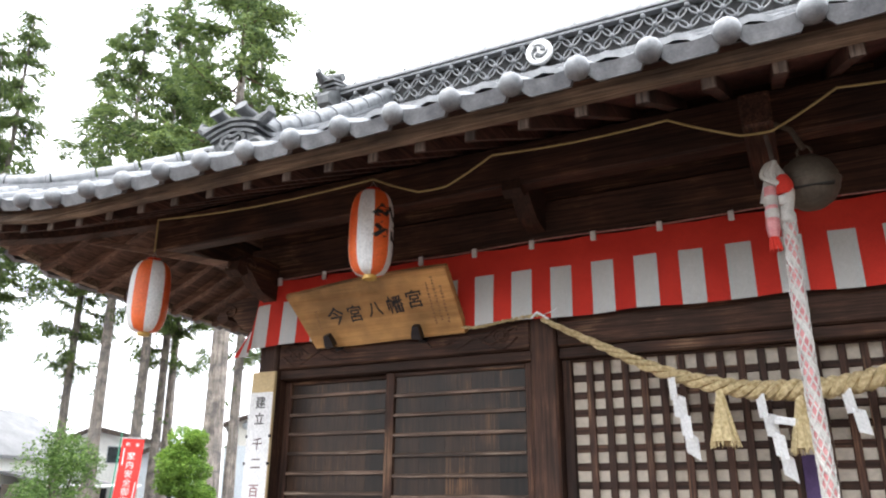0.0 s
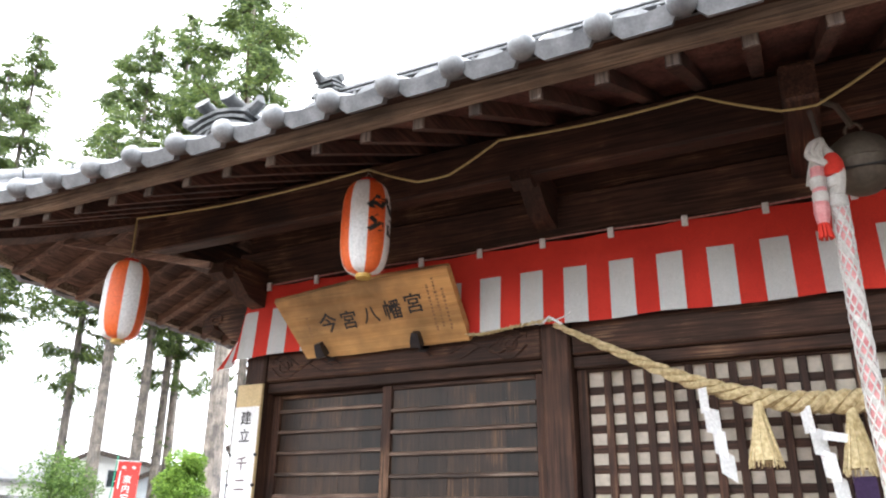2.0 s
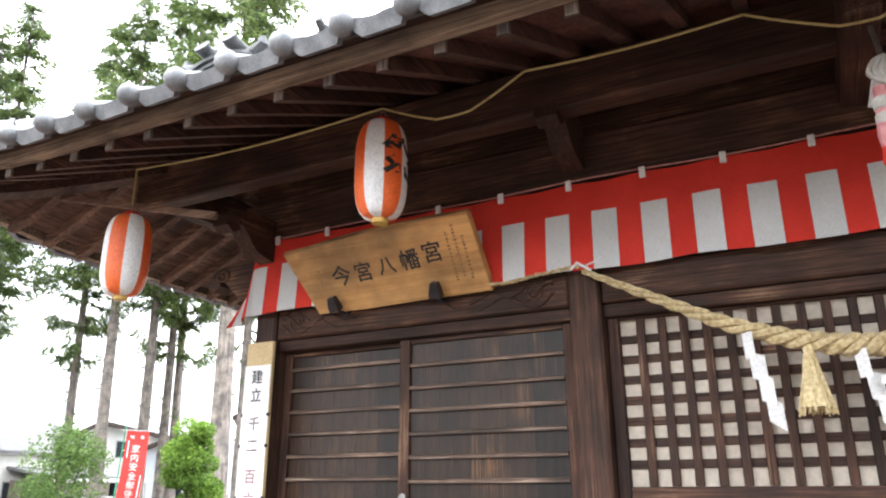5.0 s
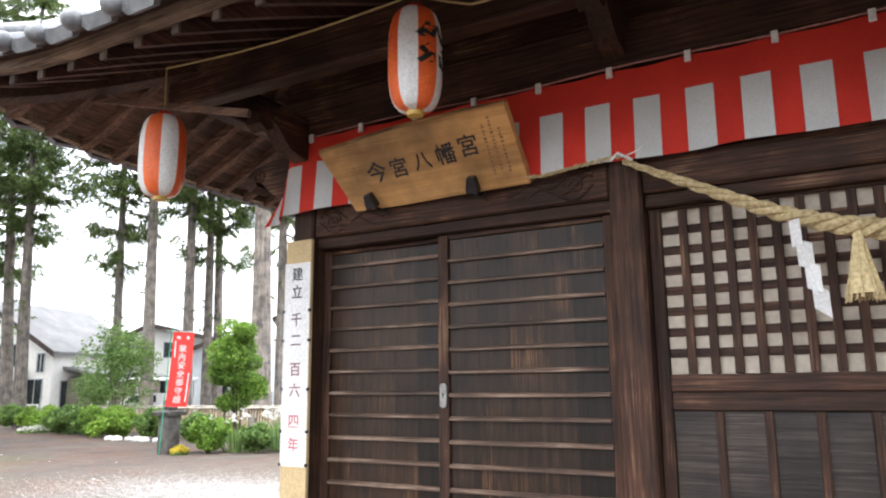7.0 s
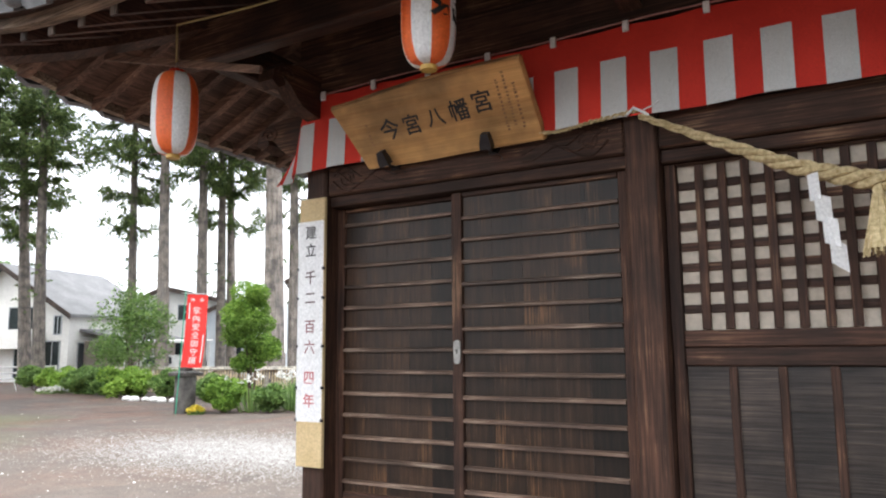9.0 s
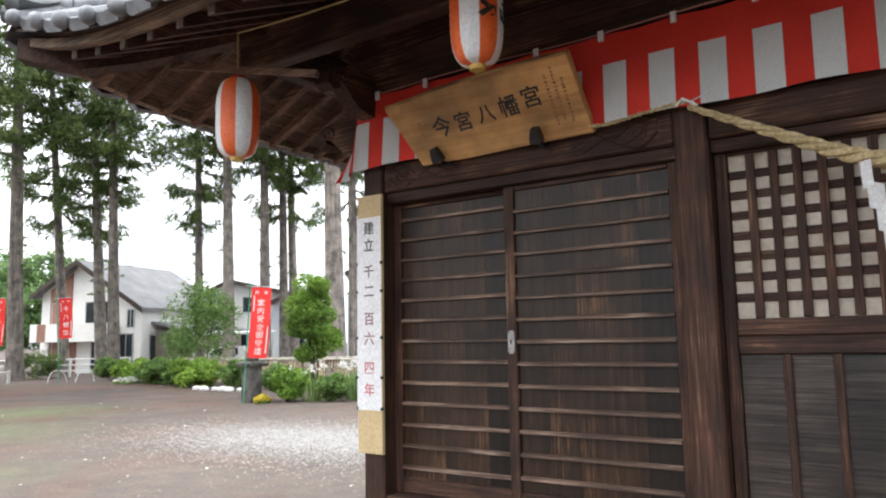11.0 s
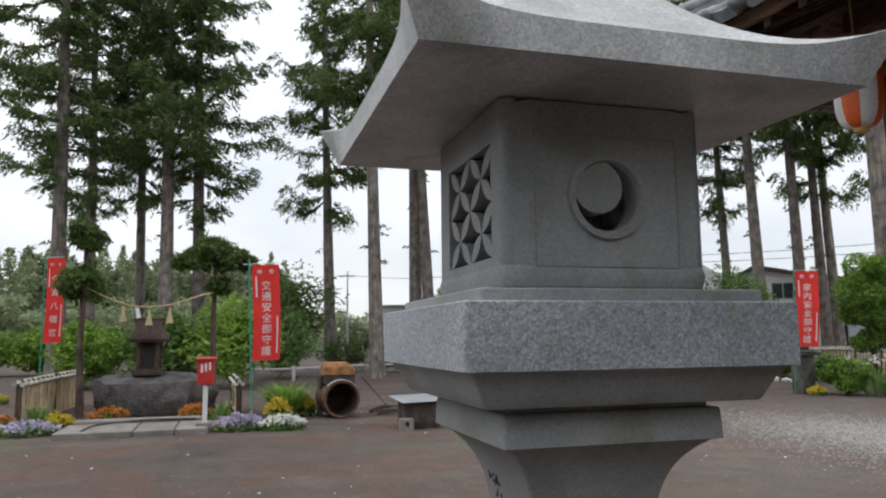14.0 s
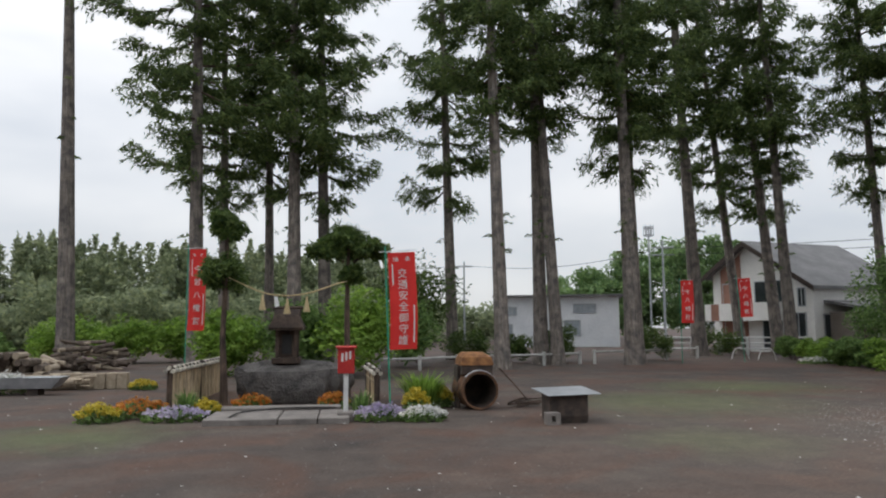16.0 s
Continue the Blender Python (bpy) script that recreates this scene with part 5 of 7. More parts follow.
rim = [(i, 0) for i in range(n)] + [(n, j) for j in range(n)] + [(i, n) for i in range(n, 0, -1)] + [(0, j) for j in range(n, 0, -1)]
cap.rings([[tops[i][j] for i, j in rim], [bots[i][j] for i, j in rim]], caps=False)
part("cap", cap, cap_stone, toro, "flared granite cap with upturned corners", smooth=40)
part("finial", G().rings([square(0.052, 2.078, 0.008), square(0.052, 2.115, 0.008), square(0.045, 2.12, 0.02)]).lathe([(0.03, 2.12), (0.05, 2.15), (0.052, 2.18), (0.035, 2.215), (0.008, 2.245)], 18, Matrix.Translation((LX, LY, 0))), smooth_stone, toro)
random.seed(5)
gg = G()
for k in range(5):
    for i in range(9):
        x, z = LX - 0.045 + random.uniform(-0.02, 0.02), 1.335 - 0.05 * k - random.uniform(0, 0.034)
        half = 0.0945 + 0.003 * max(0.0, z - 1.302) / 0.018 + 0.003 * max(0.0, z - 1.32) / 0.02
        gg.box(-0.0015, 0.0015, -0.0008, 0.001, -random.uniform(0.004, 0.011), random.uniform(0.002, 0.008), 0, Matrix.Translation((x, LY - half, z)) @ Matrix.Rotation(random.uniform(-1.2, 1.2), 4, "Y"))
part("carved_writing", gg, ink, shaft_ob, "blackened carved characters", kind="stuff")

# ---- plants ----
def leaf_material(name, dark, light, rough=0.6):
    mat, n, l, p = nodes_of(name)
    geo = n.new("ShaderNodeNewGeometry")
    co = n.new("ShaderNodeTexCoord").outputs["Object"]
    col = ramp(n, l, geo.outputs["Random Per Island"], [(0.0, dark), (0.55, tuple((a + b) / 2 for a, b in zip(dark, light))), (1.0, light)])
    blot = ramp(n, l, noise_tex(n, l, co, 0.7, 3), [(0.3, (0.7, 0.72, 0.7)), (0.7, (1.25, 1.2, 1.1))])
    col = mixed(n, l, 1.0, col, blot, "MULTIPLY")
    l.new(col, p.inputs["Base Color"])
    p.inputs["Roughness"].default_value = rough
    p.inputs["Specular IOR Level"].default_value = 0.3
    trans = n.new("ShaderNodeBsdfTranslucent")
    l.new(col, trans.inputs[0])
    mix = n.new("ShaderNodeMixShader")
    mix.inputs[0].default_value = 0.38
    l.new(p.outputs[0], mix.inputs[1])
    l.new(trans.outputs[0], mix.inputs[2])
    out = n["Material Output"]
    l.new(mix.outputs[0], out.inputs[0])
    return mat


def bark_material(name, dark, light):
    return timber(name, dark, light, tuple(min(1, c * 1.4) for c in light), "z", 0.25, 0.9, 0.7, 0.2)


cedar_leaf = leaf_material("cedar_leaf", (0.045, 0.085, 0.036), (0.2, 0.27, 0.085))
# paler than real foliage: the haze of distance is mixed into this colour
wood_leaf = leaf_material("hazed_wood_leaf", (0.17, 0.22, 0.14), (0.39, 0.44, 0.26))
hill_leaf = leaf_material("hill_leaf", (0.11, 0.2, 0.085), (0.28, 0.41, 0.17))
bright_leaf = leaf_material("bright_leaf", (0.1, 0.2, 0.028), (0.36, 0.54, 0.11))
oval_leaf = leaf_material("oval_tree_leaf", (0.07, 0.15, 0.022), (0.27, 0.43, 0.085))
mid_leaf = leaf_material("shrub_leaf", (0.07, 0.14, 0.04), (0.25, 0.38, 0.12))
dark_leaf = leaf_material("clipped_leaf", (0.035, 0.075, 0.025), (0.16, 0.23, 0.06))
cedar_bark = bark_material("cedar_bark", (0.13, 0.115, 0.103), (0.27, 0.245, 0.225))
dark_bark = bark_material("dark_bark", (0.05, 0.035, 0.028), (0.13, 0.095, 0.075))


def leaf_mesh(name, pos, long, wide, rng, mat, hang=0.0, along=None):
    """Many small pointed leaves at places, turned by chance."""
    n = len(pos)
    d = rng.normal(size=(n, 3))
    d[:, 2] = d[:, 2] * 0.6 - hang
    if along is not None: d = along + 0.5 * d
    d /= np.linalg.norm(d, axis=1)[:, None]
    o = np.cross(d, rng.normal(size=(n, 3)))
    o /= np.linalg.norm(o, axis=1)[:, None] + 1e-9
    a = (long * rng.uniform(0.7, 1.3, n))[:, None]
    b = (wide * rng.uniform(0.7, 1.3, n))[:, None]
    co = np.stack([pos - d * a + o * b, pos - d * a - o * b, pos + d * a], 1).reshape(-1, 3)
    me = bpy.data.meshes.new(name)
    me.vertices.add(3 * n)
    me.vertices.foreach_set("co", co.astype(np.float32).ravel())
    me.loops.add(3 * n)
    me.loops.foreach_set("vertex_index", np.arange(3 * n, dtype=np.int32))
    me.polygons.add(n)
    me.polygons.foreach_set("loop_start", np.arange(0, 3 * n, 3, dtype=np.int32))
    me.update(calc_edges=True)
    me.materials.append(mat)
    return me


def puffs(centres, radii, count, rng, squash=0.75, shell=0.5):
    """Places spread through ellipsoid clumps, thicker towards their skins."""
    out = []
    for c, r in zip(centres, radii):
        v = rng.normal(size=(count, 3))
        v /= np.linalg.norm(v, axis=1)[:, None]
        k = (shell + (1 - shell) * rng.uniform(size=count) ** 0.5)[:, None]
        out.append(np.array(c) + v * k * r * np.array((1, 1, squash)))
    return np.concatenate(out)


def link_part(name, me, parent, kind="", label=""):
    ob = new(name, me)
    ob.parent = parent
    BASE[ob] = BASE[parent]
    return tagged(ob, label, kind=kind)


def conifer_meshes(seed, H, z0, R, r0):
    """Trunk, boughs and sprays of a cedar: sprays hang in flat fans along each drooping bough."""
    rng = np.random.RandomState(seed)
    bend = rng.uniform(-0.12, 0.12, 2)
    def stem(z):
        s = z / H
        return np.array((bend[0] * math.sin(3 * s), bend[1] * math.sin(2.4 * s), z))
    trunk = G().tube([stem(H * s - (0.25 if s == 0 else 0)) for s in [0, 0.012, 0.03] + [0.06 + 0.94 * i / 13 for i in range(14)]],
                     [r0 * 1.45, r0 * 1.22, r0 * 1.06] + [r0 * (1 - 0.86 * (i / 13) ** 0.9) for i in range(14)], 12)
    limbs, pos, way = G(), [], []

    def spray(p, d, length, leaves):
        """Leaves along one hanging twig."""
        t = rng.uniform(0, 1, leaves)[:, None]
        q = p + d * length * t - np.array((0, 0, 0.45 * length)) * t * t + rng.normal(size=(leaves, 3)) * (0.05 + 0.09 * (1 - t)) * length
        pos.append(q)
        way.append(np.repeat((d - np.array((0, 0, 0.6)))[None, :], leaves, 0))

    z, az = z0, rng.uniform(0, 6)
    while z < H - 0.3:
        s = (z - z0) / (H - z0)
        prof = (0.66 + 0.34 * min(1, s / 0.2)) * max(0.08, 1 - max(0, s - 0.25) / 0.8) ** 0.85
        for q in range(3):
            az += 2.2 + rng.uniform(-0.45, 0.45)
            L = R * prof * rng.uniform(0.3, 1.2)
            base = stem(z + rng.uniform(-0.45, 0.45))
            out = np.array((math.cos(az), math.sin(az), 0.0))
            side = np.array((-out[1], out[0], 0.0))
            droop = rng.uniform(-0.85, 0.1) * L
            at = lambda t: base + out * L * t + np.array((0, 0, droop * t * (1.4 - t) + 0.2 * L * t * t * t))
            limbs.tube([at(t) for t in (0, 0.3, 0.6, 0.85, 1.0)], [0.055, 0.042, 0.03, 0.018, 0.008], 5, caps=False)
            k = 3 + int(L * 2.6)
            for i in range(k):
                t = 0.16 + 0.86 * (i + rng.uniform(0, 0.8)) / k
                full = 0.35 + 0.65 * min(1, t * 1.3)
                for sg in (-1, 1):
                    d = out * rng.uniform(0.3, 1.0) + side * sg * rng.uniform(0.2, 1.1) + np.array((0, 0, rng.uniform(-0.35, 0.25)))
                    d /= np.linalg.norm(d)
                    spray(at(t), d, rng.uniform(0.45, 1.05) * full, 22)
            spray(at(0.96), out, 0.7, 34)
            for i in range(int(0.6 + L * 0.9)):
                t = rng.uniform(0.25, 1.0)
                c = at(t) + rng.normal(size=3) * (0.25, 0.25, 0.2) - np.array((0, 0, 0.18))
                q = puffs([c], [rng.uniform(0.35, 0.85) * (1.1 - 0.35 * s)], 110, rng, 0.6, 0.1)
                pos.append(q)
                way.append((q - c) * 0.8 + out * 0.3 - np.array((0, 0, 0.5)))
        z += rng.uniform(0.5, 0.95)
    for i in range(9):
        zz = rng.uniform(0.45, 1.0) * z0
        a = rng.uniform(0, 6.28)
        spray(stem(zz) + np.array((math.cos(a), math.sin(a), 0)) * r0 * 0.9, np.array((math.cos(a), math.sin(a), 0.3)), rng.uniform(0.15, 0.5), 14)
    crown = leaf_mesh("crown", np.concatenate(pos), 0.105, 0.034, rng, cedar_leaf, 0.0, np.concatenate(way))
    return trunk.mesh("trunk", cedar_bark, None, 60), limbs.mesh("branch", dark_bark, None, 60), crown


VARIANTS = [conifer_meshes(11, 27, 8.2, 3.2, 0.34), conifer_meshes(12, 29, 10.2, 3.3, 0.34), conifer_meshes(13, 28, 11.5, 4.7, 0.33), conifer_meshes(14, 30, 18.0, 3.8, 0.34), conifer_meshes(15, 28, 8.0, 4.6, 0.34)]


def cedar(x, y, kind, height, girth=1.0, turn=0.0, lean=1.4):
    """One cedar; all lean a little the same way, off the wind."""
    t = thing("cedar_tree", (x, y, 0), "tall straight cedar with a bare grey trunk and dark green crown", "tree", "cedars round the yard")
    trunk, limbs, crown = VARIANTS[kind]
    link_part("trunk", trunk, t)
    link_part("branch", limbs, t, "stuff")
    link_part("crown", crown, t, "stuff")
    tilt = Matrix.Rotation(radians(lean), 4, (0.95, -0.3, 0))
    t.matrix_basis = Matrix.Translation((x, y, 0)) @ tilt @ Matrix.Rotation(radians(turn), 4, "Z") @ Matrix.Diagonal((girth, girth, height, 1))


for i, (x, y, kind, h, gth, lean) in enumerate((
        (-32.1, -11.6, 3, 1.0, 1.05, 2.7), (-33.4, -6.9, 4, 1.05, 1.0, 1.4), (-37.6, -6.4, 0, 0.98, 0.8, 1.4), (-38.8, -4.4, 0, 1.1, 0.75, 1.4), (-35.0, -2.9, 1, 1.0, 1.0, 1.3), (-36.0, -1.5, 4, 1.0, 0.95, 1.3),
        (-36.7, 4.6, 0, 1.0, 0.85, 1.2), (-28.4, 5.3, 1, 0.95, 0.85, 1.0), (-32.0, 7.75, 1, 1.02, 0.9, 0.6), (-30.8, 8.15, 1, 0.98, 0.8, 3.2), (-30.3, 11.2, 1, 0.95, 0.95, 0.8), (-32.0, 12.1, 0, 1.08, 0.8, 0.8),
        (-38.5, 18.2, 1, 1.15, 1.1, 1.8), (-41.0, 22.0, 0, 1.1, 0.85, 5.0), (-38.3, 22.6, 0, 1.0, 0.95, 3.4), (-35.4, 21.55, 1, 0.95, 0.9, 2.0),
        (-32.2, 24.3, 0, 1.0, 0.72, 1.6), (-29.75, 24.2, 2, 1.0, 0.95, 1.7), (-28.6, 25.5, 1, 1.02, 0.85, 1.5), (-29.5, 27.6, 1, 1.0, 0.78, 1.5), (-29.8, 28.65, 0, 1.1, 0.78, 1.5), (-20.7, 22.2, 2, 0.98, 1.3, 2.0), (-24.1, 27.1, 0, 1.05, 0.8, 1.5), (-26.3, 36.6, 2, 1.08, 0.8, 1.5))):
    cedar(x, y, kind, h, gth, 73 * i, lean)


def shrub(name, x, y, z0, width, height, mat, leaf, count, label, category="bush", group="", stems=5, seed=1, shape="round", stem_h=0.0):
    rng = np.random.RandomState(seed)
    t = thing(name, (x, y, 0), label, category, group)
    gg = G()
    for i in range(stems):
        a = 6.28 * i / max(stems, 1) + rng.uniform(0, 1)
        top = np.array((x + math.cos(a) * width * 0.22, y + math.sin(a) * width * 0.22, z0 + height * 0.6))
        gg.tube([(x + math.cos(a) * 0.05, y + math.sin(a) * 0.05, -0.05), (x + math.cos(a) * width * 0.1, y + math.sin(a) * width * 0.1, z0 + height * 0.25), top], [0.028, 0.02, 0.008] if width > 0.9 else [0.012, 0.009, 0.004], 6)
    if stems: part("stems", gg, dark_bark, t, kind="stuff")
    cs, rs = [], []
    n = max(6, int(18 * min(2.0, width)))
    for i in range(n):
        v = rng.normal(size=3)
        v /= np.linalg.norm(v)
        s = rng.uniform(0.35, 0.85)
        c = np.array((v[0] * width / 2 * s, v[1] * width / 2 * s, z0 + height / 2 + v[2] * height / 2 * s))
        cs.append(c)
        rs.append(rng.uniform(0.16, 0.3) * min(width, height))
    pos = puffs(cs, rs, max(10, count // n), rng, 0.85, 0.45)
    pos[:, 2] = np.maximum(pos[:, 2], 0.02)
    link_part("foliage", leaf_mesh("foliage", pos, leaf, leaf * 0.45, rng, mat, 0.1), t, "stuff")
    return t


# garden along the fence
shrub("round_topped_tree", -15.45, 15.75, 0.75, 1.5, 3.0, oval_leaf, 0.05, 19000, "small bright green tree with a dense oval crown", "tree", stems=6, seed=21)
shrub("garden_tree", -26.2, 20.0, 0.7, 3.0, 3.9, mid_leaf, 0.08, 4600, "loose leafy garden tree before a white house", "tree", stems=5, seed=22)
shrub("garden_tree", -28.6, 20.6, 0.3, 1.9, 2.4, mid_leaf, 0.07, 1800, "loose leafy garden tree before a white house", "tree", stems=4, seed=23)
for i, (x, y, w, h, m_) in enumerate(((-24.2, 18.3, 2.3, 1.15, bright_leaf), (-21.9, 18.4, 1.7, 1.0, mid_leaf), (-27.6, 18.9, 2.0, 1.1, mid_leaf), (-30.0, 19.4, 2.2, 1.05, bright_leaf), (-15.3, 14.6, 0.95, 0.9, oval_leaf), (-14.2, 15.2, 0.9, 0.7, mid_leaf), (-33.0, 20.0, 1.8, 1.1, mid_leaf), (-26.0, 18.7, 1.8, 1.0, mid_leaf), (-20.2, 18.6, 1.5, 0.85, mid_leaf), (-18.4, 18.0, 1.4, 0.8, bright_leaf))):
    shrub("garden_bush", x, y, 0.0, w, h, m_, 0.08, 5200, "leafy green garden bush along the bamboo fence", "bush", "bushes along the fence", 4, 30 + i)
for i, (x, y, w, h) in enumerate(((-34.6, 4.9, 3.0, 1.5), (-33.2, 8.8, 2.3, 1.6), (-34.2, 13.6, 2.4, 1.6), (-39.5, 19.8, 3.0, 1.4), (-33.5, 7.0, 1.6, 1.2))):
    shrub("clipped_shrub", x, y, 0.05, w, h, dark_leaf, 0.06, 4200, "dark green clipped shrub below the cedars", "bush", "clipped shrubs", 0, 50 + i)
for i, (x, y, w, h) in enumerate(((-36.8, -13.4, 4.0, 2.4), (-37.2, -11.0, 3.6, 2.1), (-37.8, -8.6, 3.4, 2.2), (-38.4, -5.6, 3.0, 2.0), (-33.5, -15.5, 3.0, 1.7), (-26.0, -2.0, 2.8, 2.6), (-25.0, 0.0, 3.2, 2.8), (-26.5, -4.4, 2.6, 2.2), (-30.0, 1.6, 3.2, 2.6))):
    shrub("leafy_shrub", x, y, 0.0, w, h, bright_leaf if i in (0, 1, 2, 6, 7) else mid_leaf, 0.11, 3800, "tall bright green leafy shrub behind the small shrine", "bush", "shrubs behind the small shrine", 0, 60 + i)
shrub("dark_pine", -33.8, 2.6, 1.2, 4.2, 3.6, dark_leaf, 0.10, 4200, "low spreading dark pine beyond the yard", "tree", stems=3, seed=77)

# woods beyond
def wood_mass(name, trees, mat, label, seed, leaf, count):
    """Many far trees as one mass of leaves: pointed ones in loose whorls, round ones in lobes."""
    rng = np.random.RandomState(seed)
    out = []
    for x, y, h, w, spire in trees:
        n = count * 9
        if spire:
            s = rng.uniform(0, 1, n) ** 1.15
            lobes = 0.72 + 0.4 * np.sin(s * 34 + rng.uniform(0, 6)) * rng.uniform(0.3, 1, n)
            a = rng.uniform(0, 6.283, n)
            r = w * ((1 - s) ** 0.75 + 0.03) * lobes * rng.uniform(0.25, 1, n) ** 0.5 * (1 + 0.35 * np.sin(3 * a + x * 7))
            out.append(np.stack([x + r * np.cos(a), y + r * np.sin(a), h * s + rng.normal(size=n) * 0.12], 1))
        else:
            k = 16
            cs = np.stack([x + rng.normal(size=k) * w * 0.45, y + rng.normal(size=k) * w * 0.45, h * np.clip(rng.uniform(0.15, 0.92, k), 0, 1)], 1)
            out.append(puffs(cs, w * rng.uniform(0.22, 0.46, k), n // k, rng, 0.8, 0.5))
    pos = np.concatenate(out)
    pos[:, 2] = np.maximum(pos[:, 2], 0.0)
    ob = new(name, leaf_mesh(name, pos, leaf, leaf * 0.42, rng, mat, 0.5))
    return tagged(ob, label, "woods", kind="stuff")


random.seed(31)
line = []
for i in range(300):
    s = random.uniform(0, 1)
    back = random.uniform(0, 1)
    x, y = -64 - 11 * s - 9 * back, -46 + 52 * s
    line.append((x, y, random.uniform(6.8, 8.8) + 2.4 * back - 0.9 * s + random.uniform(-0.6, 0.9), random.uniform(1.7, 2.8), True))
for i in range(60):
    s = i / 59
    line.append((-59 - 9 * s + random.uniform(-2, 2), -42 + 48 * s, random.uniform(3.0, 5.4), random.uniform(2.4, 3.4), False))
wood_mass("distant_woods", line, wood_leaf, "dull green conifer and bamboo woods beyond the yard, haze in their leaf colour", 5, 0.26, 62)
line = []
for i in range(46):
    s = i / 45
    x, y = -96 + 12 * s + random.uniform(-5, 5), 29 + 26 * s + random.uniform(-2, 2)
    line.append((x, y, 4.5 + 8.5 * math.sin(math.pi * min(1, 0.12 + 0.8 * s)) + random.uniform(-0.8, 0.8), random.uniform(2.6, 4.0), False))
wood_mass("distant_hill_woods", line, hill_leaf, "green broadleaf trees on a rise behind the houses", 6, 0.3, 130)
line = [(-88 + random.uniform(-4, 4), 2 + 1.6 * i + random.uniform(-1, 1), random.uniform(3, 5.2), random.uniform(2.2, 3.6), False) for i in range(17)]
wood_mass("distant_hedge", line, wood_leaf, "low dull green trees on the horizon, haze in their leaf colour", 7, 0.3, 90)

# added trees out of view: they cut low skylight on lantern and eaves
line = [(21.0 + 5 * random.random() + 2.5 * (i % 2), -27 + 1.3 * i + random.uniform(-0.6, 0.6), random.uniform(10, 14), random.uniform(2.6, 3.6), True) for i in range(34)]
line += [(-26 + 1.5 * i + random.uniform(-0.7, 0.7), -36 - 4 * random.random() - 2.5 * (i % 2), random.uniform(6, 9), random.uniform(2.4, 3.4), True) for i in range(28)]
wood_mass("unseen_light_block_woods", line, cedar_leaf, "unseen dark woods added behind the path to block low skylight", 8, 0.3, 160)

# ---- yard things ----
wet_rock = surface("dark_rock", (0.024, 0.021, 0.02), (0.15, 0.136, 0.126), 4.2, 22, 0.6, 0, 1.0, 0.05, 0.05)
pale_stone = surface("pale_step_stone", (0.14, 0.125, 0.115), (0.25, 0.225, 0.205), 4, 50, 0.8, 0, 0.4, 0.006, 0.1)
bamboo = timber("dry_bamboo", (0.4, 0.31, 0.19), (0.6, 0.49, 0.33), (0.66, 0.57, 0.43), "z", 0.6, 0.6, 0.6, 0.2, 0.5)
pale_bamboo = timber("grey_white_bamboo", (0.42, 0.4, 0.34), (0.6, 0.57, 0.5), (0.66, 0.64, 0.58), "x", 0.4, 0.6, 0.6, 0.1)
old_shrine_wood = timber("old_shrine_wood", (0.035, 0.024, 0.018), (0.1, 0.07, 0.055), (0.17, 0.13, 0.1), "z", 0.7)
white_paint = surface("white_paint", (0.62, 0.62, 0.6), (0.78, 0.78, 0.76), 3, 60, 0.5, 0, 0.1, 0.001, 0.03)
red_paint = surface("red_paint", (0.42, 0.02, 0.02), (0.55, 0.04, 0.03), 8, 60, 0.45, 0, 0.1, 0.001, 0.02)
rust = surface("rusty_steel", (0.11, 0.045, 0.02), (0.36, 0.17, 0.06), 7, 60, 0.8, 0.2, 0.5, 0.004, 0.1)
old_rust = surface("dark_rust", (0.05, 0.03, 0.022), (0.2, 0.095, 0.045), 7, 50, 0.8, 0.2, 0.5, 0.004, 0.1)
burnt = surface("burnt_steel", (0.025, 0.022, 0.02), (0.1, 0.07, 0.055), 6, 40, 0.8, 0.2, 0.5, 0.004, 0.1)
zinc = surface("zinc_sheet", (0.34, 0.36, 0.38), (0.5, 0.52, 0.54), 5, 60, 0.4, 0.7, 0.1, 0.001, 0.05)
green_pole = surface("green_pole", (0.02, 0.22, 0.13), (0.04, 0.34, 0.2), 10, 60, 0.4)
banner_red = surface("banner_red", (0.6, 0.018, 0.014), (0.76, 0.03, 0.022), 2, 160, 0.7, 0, 0.15, 0.001, 0.05)

# small shrine on its boulder, with garden, step and fence
def boulder(name, x0, x1, y0, y1, h, mat, label, seed):
    cx, cy, gg, loops = (x0 + x1) / 2, (y0 + y1) / 2, G(), []
    for k in range(12):
        s = k / 11
        loop = []
        for i in range(40):
            a = 2 * math.pi * i / 40
            c, sn = math.cos(a), math.sin(a)
            kx = abs(c) ** 0.55 * (1 if c > 0 else -1)
            ky = abs(sn) ** 0.55 * (1 if sn > 0 else -1)
            w = (1.0 - 0.9 * max(0, (s - 0.82) / 0.18) ** 2.6) * (0.97 + 0.10 * math.sin(math.pi * min(1.0, s * 1.1)))
            nn = 1 + 0.13 * noise.noise((c * 2 + seed, sn * 2, s * 1.2)) + 0.13 * noise.noise((c * 7 + seed, sn * 7, s * 2.4)) + 0.05 * noise.noise((c * 15, sn * 15, s * 6)) - 0.07 * max(0.0, 1 - abs(noise.noise((c * 3.1 + 9, sn * 3.1, s * 0.6 + seed))) / 0.09)
            loop.append((cx + kx * w * nn * (x1 - x0) / 2, cy + ky * w * nn * (y1 - y0) / 2, -0.05 + (h + 0.05) * s * (0.94 + 0.12 * noise.noise((c * 1.6, sn * 1.6, seed)))))
        loops.append(loop)
    gg.rings(loops)
    return solo(name, gg, mat, label, "rock", smooth=28, at=(cx, cy, 0))


